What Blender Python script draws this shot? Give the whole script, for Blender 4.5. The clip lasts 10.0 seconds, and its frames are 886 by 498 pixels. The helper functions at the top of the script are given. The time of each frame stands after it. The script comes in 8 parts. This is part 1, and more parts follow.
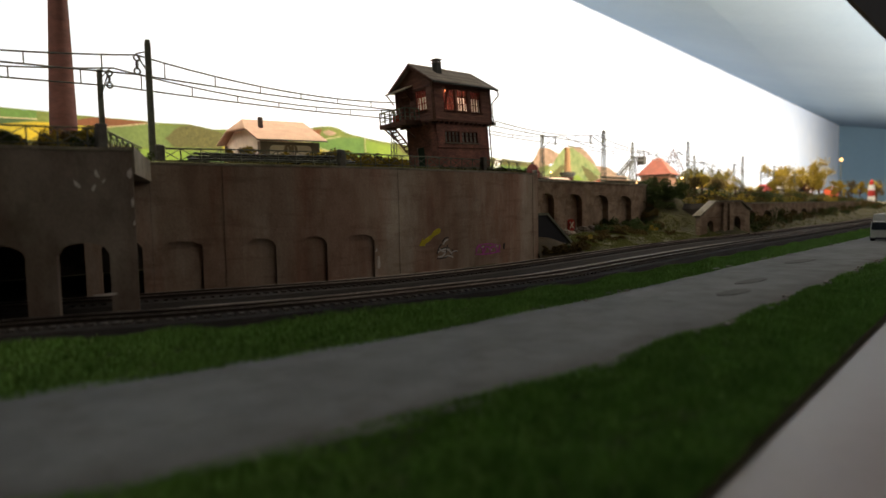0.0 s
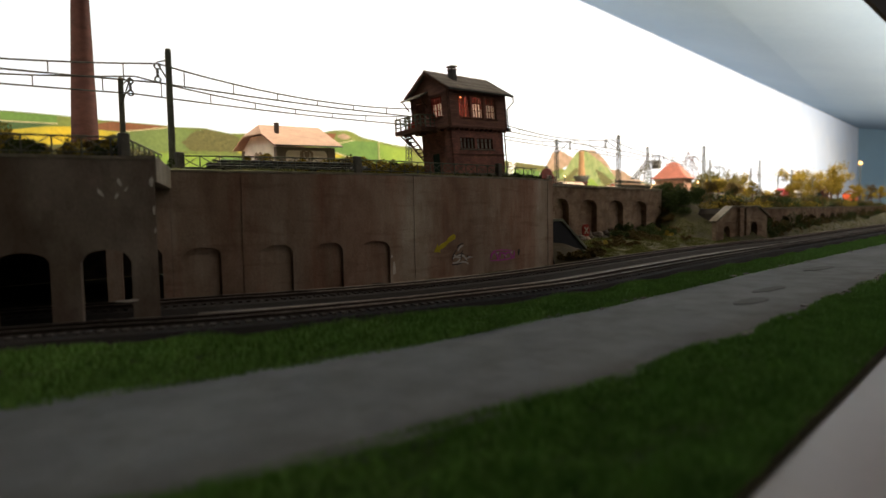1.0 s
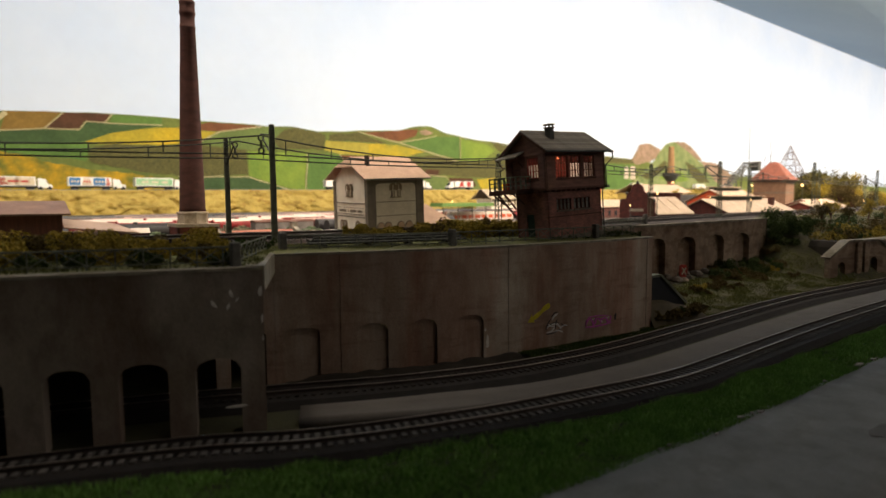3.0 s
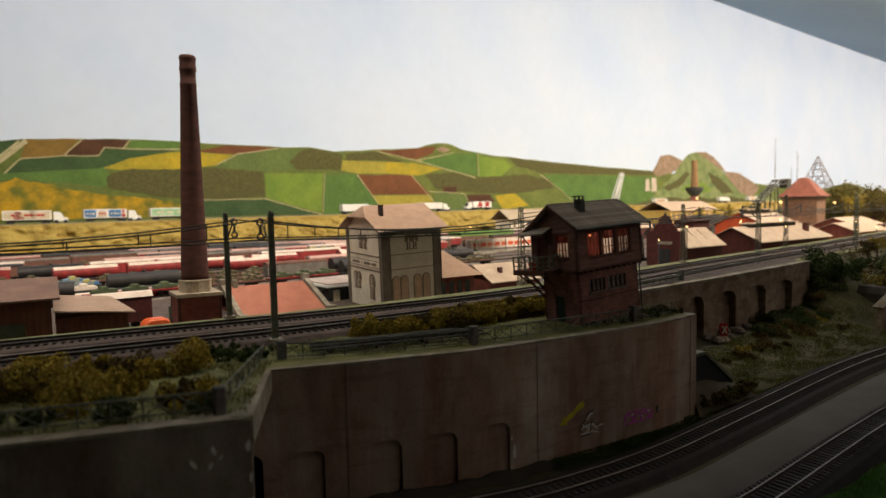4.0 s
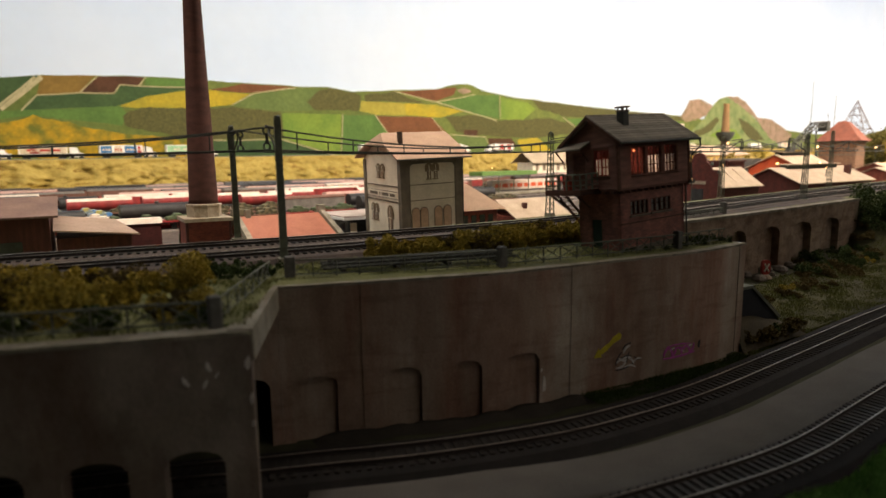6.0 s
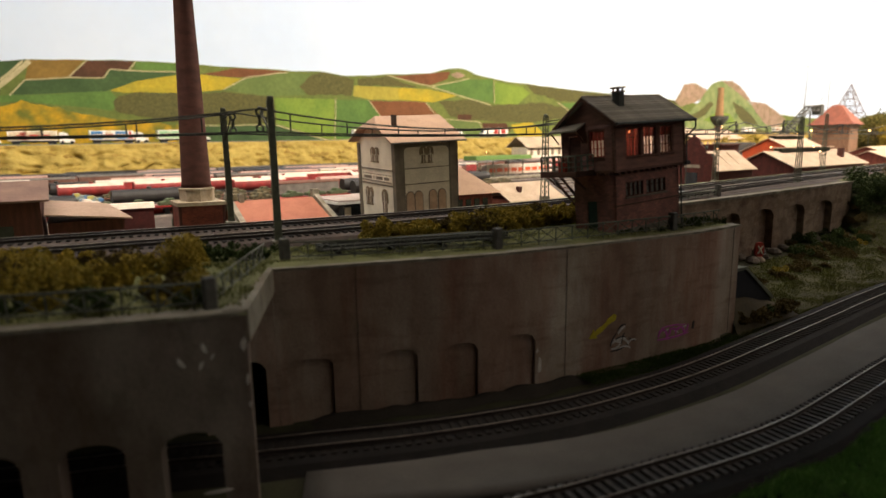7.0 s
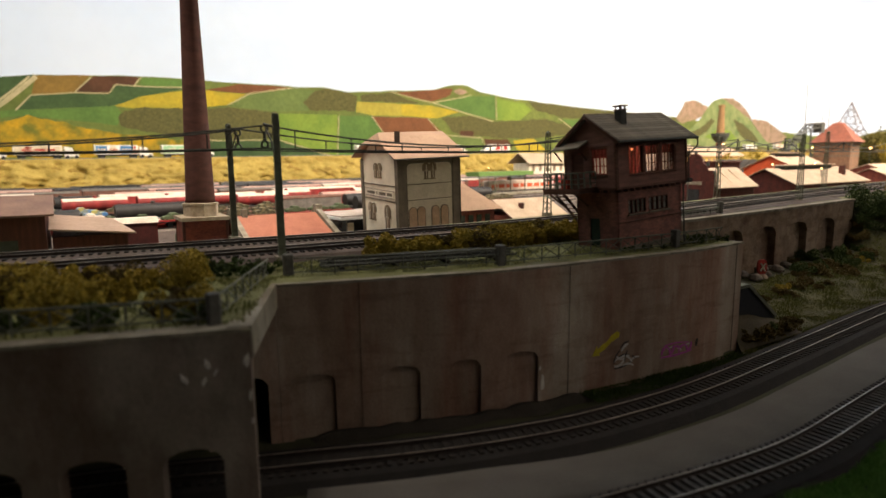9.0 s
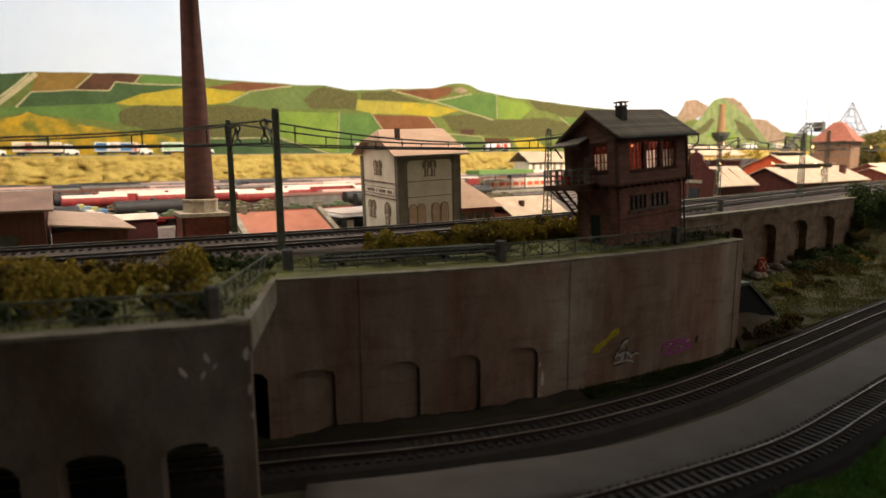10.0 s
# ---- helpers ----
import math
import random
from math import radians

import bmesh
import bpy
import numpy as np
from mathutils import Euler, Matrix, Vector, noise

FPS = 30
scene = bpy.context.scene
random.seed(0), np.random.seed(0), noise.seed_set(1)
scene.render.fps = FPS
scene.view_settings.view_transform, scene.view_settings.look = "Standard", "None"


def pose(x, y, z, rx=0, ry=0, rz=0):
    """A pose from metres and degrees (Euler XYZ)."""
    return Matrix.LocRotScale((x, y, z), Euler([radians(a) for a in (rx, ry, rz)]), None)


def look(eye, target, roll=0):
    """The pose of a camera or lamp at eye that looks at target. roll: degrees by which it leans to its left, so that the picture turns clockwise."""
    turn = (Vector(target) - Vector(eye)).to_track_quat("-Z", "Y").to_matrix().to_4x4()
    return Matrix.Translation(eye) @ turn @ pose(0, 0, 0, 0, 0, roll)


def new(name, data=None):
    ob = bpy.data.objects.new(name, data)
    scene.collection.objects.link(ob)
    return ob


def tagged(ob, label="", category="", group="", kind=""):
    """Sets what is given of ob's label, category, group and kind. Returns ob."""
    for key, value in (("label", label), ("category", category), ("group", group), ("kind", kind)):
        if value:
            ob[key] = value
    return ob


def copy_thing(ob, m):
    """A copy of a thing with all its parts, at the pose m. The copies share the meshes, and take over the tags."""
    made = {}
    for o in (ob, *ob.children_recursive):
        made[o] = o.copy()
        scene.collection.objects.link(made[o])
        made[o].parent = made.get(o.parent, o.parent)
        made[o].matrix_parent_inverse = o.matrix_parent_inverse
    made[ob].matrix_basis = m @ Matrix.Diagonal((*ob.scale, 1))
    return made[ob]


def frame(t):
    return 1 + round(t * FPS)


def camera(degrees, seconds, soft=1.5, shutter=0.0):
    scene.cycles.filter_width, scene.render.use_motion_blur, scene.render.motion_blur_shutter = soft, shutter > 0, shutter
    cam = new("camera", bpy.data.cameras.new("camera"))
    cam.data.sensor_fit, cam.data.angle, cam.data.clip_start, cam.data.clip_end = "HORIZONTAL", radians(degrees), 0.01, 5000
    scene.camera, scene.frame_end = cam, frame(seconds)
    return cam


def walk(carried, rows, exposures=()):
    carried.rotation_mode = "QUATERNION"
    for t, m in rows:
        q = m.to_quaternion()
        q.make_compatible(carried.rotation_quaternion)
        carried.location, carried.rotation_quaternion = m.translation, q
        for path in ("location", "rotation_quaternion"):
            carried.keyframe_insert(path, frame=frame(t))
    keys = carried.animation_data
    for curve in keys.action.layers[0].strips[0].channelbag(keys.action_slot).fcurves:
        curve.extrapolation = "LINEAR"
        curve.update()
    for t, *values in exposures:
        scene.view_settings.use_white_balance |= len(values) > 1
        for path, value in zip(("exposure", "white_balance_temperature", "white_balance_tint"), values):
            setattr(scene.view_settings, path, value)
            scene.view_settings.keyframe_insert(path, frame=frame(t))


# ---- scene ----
cam = camera(73.7, 10.0)
PATH = [
    (0, (0.0033, 0.0112, 0.0674), (-0.0111, 2.0069, -0.0638), -1.12),
    (0.5, (0.0028, 0.0095, 0.0677), (-0.0256, 2.0042, -0.0746), -1.08),
    (1, (0.0014, 0.0093, 0.0706), (-0.0569, 2.0049, -0.0490), -1.01),
    (1.5, (-0.0009, 0.0118, 0.0715), (-0.1175, 2.0023, -0.0838), -1.80),
    (2, (-0.0099, 0.0163, 0.0828), (-0.2170, 2.0014, -0.0465), -1.35),
    (2.5, (-0.0145, 0.0157, 0.1156), (-0.2925, 1.9903, -0.0384), -0.20),
    (3.8, (-0.0161, 0.0721, 0.2129), (-0.3853, 2.0312, 0.0523), -1.35),
    (4, (-0.0258, 0.0905, 0.2232), (-0.4067, 2.0497, 0.0937), -1.22),
    (4.5, (-0.0414, 0.1264, 0.2207), (-0.4716, 2.0743, 0.0766), -0.81),
    (5, (-0.0436, 0.1360, 0.1977), (-0.5115, 2.0654, -0.0440), -1.11),
    (5.5, (-0.0407, 0.1367, 0.1937), (-0.4968, 2.0643, -0.0825), -0.86),
    (7, (-0.0417, 0.1374, 0.1892), (-0.4632, 2.0608, -0.1614), -0.82),
    (7.5, (-0.0429, 0.1373, 0.1897), (-0.4611, 2.0634, -0.1496), -0.76),
    (8, (-0.0425, 0.1370, 0.1894), (-0.4698, 2.0618, -0.1466), -0.78),
    (8.5, (-0.0423, 0.1367, 0.1892), (-0.4715, 2.0634, -0.1327), -0.68),
    (9, (-0.0427, 0.1365, 0.1902), (-0.4706, 2.0670, -0.1096), -0.58),
    (9.5, (-0.0430, 0.1370, 0.1880), (-0.4699, 2.0677, -0.1120), -0.40),
    (10, (-0.0428, 0.1370, 0.1878), (-0.4705, 2.0670, -0.1160), -0.43),
]
cam.data.dof.use_dof, cam.data.dof.focus_distance, cam.data.dof.aperture_fstop = True, 0.72, 7.5
walk(cam, [(t, look(eye, target, roll)) for t, eye, target, roll in PATH], exposures=[(0.0, 0.66), (1.0, 0.64), (2.0, 0.54), (2.5, 0.40), (4.0, -0.2), (4.5, -0.22), (5.5, 0.0), (7.0, 0.25), (8.5, 0.33), (10.0, 0.33)])

# ---- light ----
# The layout is lit by a row of tubes hidden behind a black board that hangs over the upper tracks.
world = bpy.data.worlds.new("room_ambient")
scene.world = world
world.use_nodes = True
world.node_tree.nodes["Background"].inputs[0].default_value = (0.75, 0.85, 1.0, 1)
world.node_tree.nodes["Background"].inputs[1].default_value = 0.05
scene.view_settings.exposure = 0.0

R45 = Matrix.Rotation(radians(45), 4, "Z")


def spot(u, v, z=0.0, turn=0.0):
    """A pose in the layout's own axes: u along the tracks, v away from the visitors."""
    return R45 @ pose(u, v, z, 0, 0, turn)


def lamp(name, kind, m, energy, colour, **settings):
    data = bpy.data.lights.new(name, kind)
    data.energy, data.color = energy, colour
    ob = new(name, data)
    ob.matrix_world = m
    if kind == "AREA":
        data.shape, data.size, data.size_y = "RECTANGLE", settings["size"], settings["size_y"]
    else:
        data.shadow_soft_size = settings["radius"]
    return ob


for k in range(-1, 6):
    lamp("tube_light", "AREA", R45 @ pose(0.9 + 3.6 * k, 0.80, 1.25, 68, 0, 0), 5 if k < 0 else 82 if k < 1 else 126, (1.0, 0.85, 0.69) if k < 1 else (1.0, 0.81, 0.62), size=3.5, size_y=0.12)
    lamp("tube_glow", "AREA", R45 @ pose(0.9 + 3.6 * k, 0.68, 1.30, 162, 0, 0), 20, (1.0, 0.96, 0.92), size=3.5, size_y=0.04)
# soft fill added from the visitors' room, no source seen: across the aisle, overhead
lamp("room_window_light", "AREA", R45 @ pose(2.9, -2.45, 1.2, 76, 0, 0), 11.8, (1.0, 0.87, 0.74), size=5.0, size_y=1.4)
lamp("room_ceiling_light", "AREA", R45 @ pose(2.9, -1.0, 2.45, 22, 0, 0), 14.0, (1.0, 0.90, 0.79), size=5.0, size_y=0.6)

# ---- materials ----


def mat(name, base, other=None, scale=60.0, rough=0.85, bump=0.3, metal=0.0, fine=600.0, mix=0.5, stretch=(1, 1, 1), vary=0.0, spec=0.3, grainy=0.35):
    """A surface with two scales of variation: broad patches between two colours, and a fine grain with relief."""
    m = bpy.data.materials.new(name)
    m.use_nodes = True
    t = m.node_tree
    bsdf = t.nodes["Principled BSDF"]
    link = t.links.new
    co = t.nodes.new("ShaderNodeTexCoord")
    mp = t.nodes.new("ShaderNodeMapping")
    mp.inputs["Scale"].default_value = stretch
    link(co.outputs["Object"], mp.inputs["Vector"])
    big, small = t.nodes.new("ShaderNodeTexNoise"), t.nodes.new("ShaderNodeTexNoise")
    big.inputs["Scale"].default_value, big.inputs["Detail"].default_value = scale, 4
    small.inputs["Scale"].default_value, small.inputs["Detail"].default_value = fine, 2
    for n in (big, small):
        link(mp.outputs[0], n.inputs["Vector"])
    ramp = t.nodes.new("ShaderNodeValToRGB")
    ramp.color_ramp.elements[0].position, ramp.color_ramp.elements[1].position = 0.5 - 0.35 * mix, 0.5 + 0.35 * mix
    other = other or tuple(c * 0.7 for c in base)
    ramp.color_ramp.elements[0].color, ramp.color_ramp.elements[1].color = (*other, 1), (*base, 1)
    link(big.outputs["Fac"], ramp.inputs[0])
    grain = t.nodes.new("ShaderNodeMix")
    grain.data_type, grain.blend_type = "RGBA", "MULTIPLY"
    grain.inputs["Factor"].default_value = grainy
    link(ramp.outputs[0], grain.inputs["A"])
    gr = t.nodes.new("ShaderNodeMapRange")
    gr.inputs["From Min"].default_value, gr.inputs["From Max"].default_value = 0.3, 0.7
    gr.inputs["To Min"].default_value, gr.inputs["To Max"].default_value = 0.55, 1.25
    link(small.outputs["Fac"], gr.inputs["Value"])
    link(gr.outputs[0], grain.inputs["B"])
    out = grain.outputs["Result"]
    if vary:
        info, hsv, vr = t.nodes.new("ShaderNodeObjectInfo"), t.nodes.new("ShaderNodeHueSaturation"), t.nodes.new("ShaderNodeMapRange")
        vr.inputs["To Min"].default_value, vr.inputs["To Max"].default_value = 1 - vary, 1 + vary
        link(info.outputs["Random"], vr.inputs["Value"])
        link(vr.outputs[0], hsv.inputs["Value"])
        link(out, hsv.inputs["Color"])
        out = hsv.outputs[0]
    link(out, bsdf.inputs["Base Color"])
    bsdf.inputs["Roughness"].default_value, bsdf.inputs["Metallic"].default_value = rough, metal
    bsdf.inputs["Specular IOR Level"].default_value = spec
    if bump:
        b = t.nodes.new("ShaderNodeBump")
        b.inputs["Strength"].default_value, b.inputs["Distance"].default_value = bump, 0.4 / fine
        link(small.outputs["Fac"], b.inputs["Height"])
        link(b.outputs[0], bsdf.inputs["Normal"])
    return m


def leafy(name, dark, light, gold=None):
    """Foliage: the colour goes from clump to clump by the random value of each loose piece."""
    m = mat(name, light, dark, scale=70, rough=0.9, bump=0, fine=900, spec=0.1)
    t = m.node_tree
    geo, ramp = t.nodes.new("ShaderNodeNewGeometry"), t.nodes.new("ShaderNodeValToRGB")
    ramp.color_ramp.elements[0].color, ramp.color_ramp.elements[1].color = (*dark, 1), (*light, 1)
    if gold:
        e = ramp.color_ramp.elements.new(0.8)
        e.color = (*light, 1)
        ramp.color_ramp.elements[-1].color = (*gold, 1)
    t.links.new(geo.outputs["Random Per Island"], ramp.inputs[0])
    mixer = t.nodes.new("ShaderNodeMix")
    mixer.data_type = "RGBA"
    mixer.inputs["Factor"].default_value = 0.55
    src = t.nodes["Principled BSDF"].inputs["Base Color"].links[0].from_socket
    t.links.new(src, mixer.inputs["A"])
    t.links.new(ramp.outputs[0], mixer.inputs["B"])
    t.links.new(mixer.outputs["Result"], t.nodes["Principled BSDF"].inputs["Base Color"])
    return m


def glow(name, colour, strength):
    m = bpy.data.materials.new(name)
    m.use_nodes = True
    b = m.node_tree.nodes["Principled BSDF"]
    b.inputs["Base Color"].default_value = (*colour, 1)
    b.inputs["Emission Color"].default_value, b.inputs["Emission Strength"].default_value = (*colour, 1), strength
    return m




def stain_or_shade(m, layers):
    """Weathering or painted crease shade over a surface: noises multiplied in, each (scale, stretch, dark tint, from,
    to).
    """
    t = m.node_tree
    link = t.links.new
    co = [n for n in t.nodes if n.type == "TEX_COORD"][0]
    bsdf = t.nodes["Principled BSDF"]
    for scale, stretch, tint, low, high in layers:
        mp, nz, ramp, mult = t.nodes.new("ShaderNodeMapping"), t.nodes.new("ShaderNodeTexNoise"), t.nodes.new("ShaderNodeValToRGB"), t.nodes.new("ShaderNodeMix")
        mp.inputs["Scale"].default_value = stretch
        mp.inputs["Location"].default_value = (scale * 0.013, 0.7, 0.2)
        nz.inputs["Scale"].default_value, nz.inputs["Detail"].default_value, nz.inputs["Roughness"].default_value = scale, 5, 0.62
        ramp.color_ramp.elements[0].position, ramp.color_ramp.elements[1].position = low, high
        ramp.color_ramp.elements[0].color, ramp.color_ramp.elements[1].color = (*tint, 1), (1, 1, 1, 1)
        mult.data_type, mult.blend_type = "RGBA", "MULTIPLY"
        mult.inputs["Factor"].default_value = 1.0
        link(co.outputs["Object"], mp.inputs["Vector"])
        link(mp.outputs[0], nz.inputs["Vector"])
        link(nz.outputs["Fac"], ramp.inputs[0])
        link(bsdf.inputs["Base Color"].links[0].from_socket, mult.inputs["A"])
        link(ramp.outputs[0], mult.inputs["B"])
        link(mult.outputs["Result"], bsdf.inputs["Base Color"])
    return m


CONCRETE = stain_or_shade(mat("weathered_concrete", (0.52, 0.45, 0.37), (0.41, 0.35, 0.285), scale=40, fine=600, bump=0.4, stretch=(1, 1, 0.9), mix=0.9, grainy=0.22),
                   ((15, (1, 1, 0.14), (0.72, 0.57, 0.52), 0.36, 0.56), (24, (1, 1, 0.20), (0.86, 0.66, 0.60), 0.34, 0.50), (42, (1, 1, 0.12), (0.88, 0.82, 0.79), 0.42, 0.54), (150, (0.14, 0.14, 1), (0.84, 0.80, 0.78), 0.34, 0.46), (10, (1, 1, 0.6), (0.70, 0.66, 0.62), 0.36, 0.60), (120, (0.5, 0.5, 0.3), (0.84, 0.80, 0.78), 0.36, 0.52)))
# Bastion's grey, toned down further in colour for the view's dim left edge.
BASTION_CONCRETE = stain_or_shade(mat("grey_concrete", (0.29, 0.243, 0.202), (0.21, 0.174, 0.144), scale=50, fine=600, bump=0.35, stretch=(1, 1, 0.7), mix=0.8, grainy=0.22),
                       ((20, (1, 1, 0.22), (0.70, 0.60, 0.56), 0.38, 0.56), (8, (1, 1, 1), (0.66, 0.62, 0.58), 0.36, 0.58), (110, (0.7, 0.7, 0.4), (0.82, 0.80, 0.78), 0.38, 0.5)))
COPING = stain_or_shade(mat("coping_stone", (0.34, 0.305, 0.24), (0.215, 0.195, 0.15), scale=90, fine=700), ((25, (1, 1, 1), (0.6, 0.56, 0.5), 0.36, 0.56),))
STONE = stain_or_shade(mat("viaduct_stone", (0.36, 0.275, 0.20), (0.22, 0.16, 0.115), scale=45, fine=350, bump=0.5), ((14, (1, 1, 0.3), (0.6, 0.5, 0.45), 0.36, 0.56), (90, (0.4, 0.4, 1), (0.72, 0.66, 0.6), 0.40, 0.52)))
SOIL = mat("dark_soil", (0.048, 0.039, 0.029), (0.026, 0.022, 0.016), scale=40, fine=500, bump=0.6)
TURF = mat("turf_soil", (0.195, 0.20, 0.075), (0.115, 0.115, 0.048), scale=35, fine=500, bump=0.6)
ASPHALT = stain_or_shade(mat("worn_asphalt", (0.236, 0.238, 0.228), (0.196, 0.196, 0.187), scale=50, fine=900, bump=0.3, rough=0.8, grainy=0.25), ((11, (1, 1, 1), (0.78, 0.77, 0.76), 0.40, 0.62), (45, (1, 1, 1), (0.84, 0.82, 0.80), 0.36, 0.50)))
GRAVEL = mat("pale_gravel", (0.142, 0.128, 0.113), (0.116, 0.103, 0.091), scale=30, fine=900, bump=0.6)
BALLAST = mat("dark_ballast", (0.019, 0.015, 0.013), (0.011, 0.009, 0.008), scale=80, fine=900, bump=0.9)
BALLAST_PALE = mat("brown_ballast", (0.20, 0.17, 0.15), (0.11, 0.09, 0.08), scale=80, fine=900, bump=0.9)
BALLAST_MAIN = mat("rusty_ballast", (0.105, 0.077, 0.063), (0.054, 0.040, 0.034), scale=80, fine=900, bump=0.9)
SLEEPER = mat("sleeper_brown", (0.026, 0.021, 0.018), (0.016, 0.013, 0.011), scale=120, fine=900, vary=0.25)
SLEEPER_GREY = mat("weathered_grey_sleeper", (0.105, 0.096, 0.090), (0.070, 0.063, 0.058), scale=120, fine=900, vary=0.25)
RAIL = mat("rusty_rail", (0.050, 0.038, 0.032), (0.032, 0.024, 0.020), scale=60, rough=0.6, metal=0.3, bump=0.1)
RAIL_HEAD = mat("polished_rail_head", (0.44, 0.39, 0.345), (0.27, 0.23, 0.20), scale=40, rough=0.40, metal=0.9, bump=0.05)
TIMBER = mat("brown_timber", (0.14, 0.065, 0.045), (0.07, 0.035, 0.025), scale=60, fine=500, stretch=(1, 1, 6), vary=0.15)
ROOF_DARK = mat("slate_roof", (0.25, 0.218, 0.172), (0.17, 0.148, 0.117), scale=60, fine=500, vary=0.2)
METAL_DARK = mat("dark_painted_metal", (0.07, 0.075, 0.065), (0.035, 0.035, 0.03), scale=120, rough=0.55, bump=0.1)
METAL_GREEN = mat("green_painted_mast", (0.16, 0.175, 0.125), (0.09, 0.095, 0.07), scale=120, rough=0.6, bump=0.15)
CHIMNEY_BRICK = mat("chimney_brick", (0.23, 0.085, 0.06), (0.15, 0.055, 0.042), scale=55, fine=600, stretch=(1, 1, 4), bump=0.35)
PLASTER = mat("cream_plaster", (0.78, 0.72, 0.58), (0.64, 0.58, 0.46), scale=40, fine=700, bump=0.1)
QUOIN = mat("grey_quoin", (0.20, 0.17, 0.13), (0.13, 0.11, 0.085), scale=60)
ROOF_PINK = mat("dusty_pink_roof", (0.39, 0.255, 0.175), (0.32, 0.21, 0.145), scale=50, fine=450, bump=0.4)
WHITE = mat("white_paint", (0.80, 0.79, 0.76), (0.70, 0.69, 0.66), scale=30, bump=0.05)
SKY_PAINT = mat("painted_sky", (0.69, 0.80, 0.965), (0.61, 0.745, 0.955), scale=1.1, fine=12, bump=0.0, grainy=0.03)
END_PAINT = mat("blue_end_wall", (0.20, 0.33, 0.44), (0.17, 0.29, 0.40), scale=0.5, fine=12, bump=0.0, grainy=0.05)
CEIL_PAINT = mat("blue_grey_ceiling", (0.25, 0.335, 0.42), (0.215, 0.30, 0.385), scale=0.5, fine=12, bump=0.0, grainy=0.05)
BLACK = mat("black_board", (0.02, 0.022, 0.026), (0.015, 0.016, 0.02), scale=8, fine=60, bump=0.05)
LEDGE = mat("white_ledge", (0.53, 0.46, 0.445), (0.48, 0.415, 0.40), scale=6, fine=200, bump=0.02, rough=0.28, spec=0.5, grainy=0.08)
ROOMWALL = mat("dark_room_wall", (0.16, 0.16, 0.17), (0.12, 0.12, 0.13), scale=2, fine=50, bump=0.05)
GRASS = leafy("static_grass", (0.090, 0.205, 0.046), (0.245, 0.44, 0.105), (0.40, 0.53, 0.19))
BUSH = leafy("olive_flock", (0.15, 0.125, 0.024), (0.37, 0.275, 0.042), (0.58, 0.39, 0.048))
BUSH_BROWN = leafy("brown_undergrowth", (0.04, 0.032, 0.013), (0.125, 0.09, 0.032), (0.24, 0.175, 0.045))
BUSH_DARK = leafy("dark_green_flock", (0.02, 0.035, 0.012), (0.06, 0.085, 0.025), (0.10, 0.11, 0.03))
GLASS = bpy.data.materials.new("window_glass")
GLASS.use_nodes = True
_g = GLASS.node_tree.nodes["Principled BSDF"]
_g.inputs["Roughness"].default_value, _g.inputs["Transmission Weight"].default_value, _g.inputs["IOR"].default_value = 0.05, 1.0, 1.1

# ---- mesh tools ----


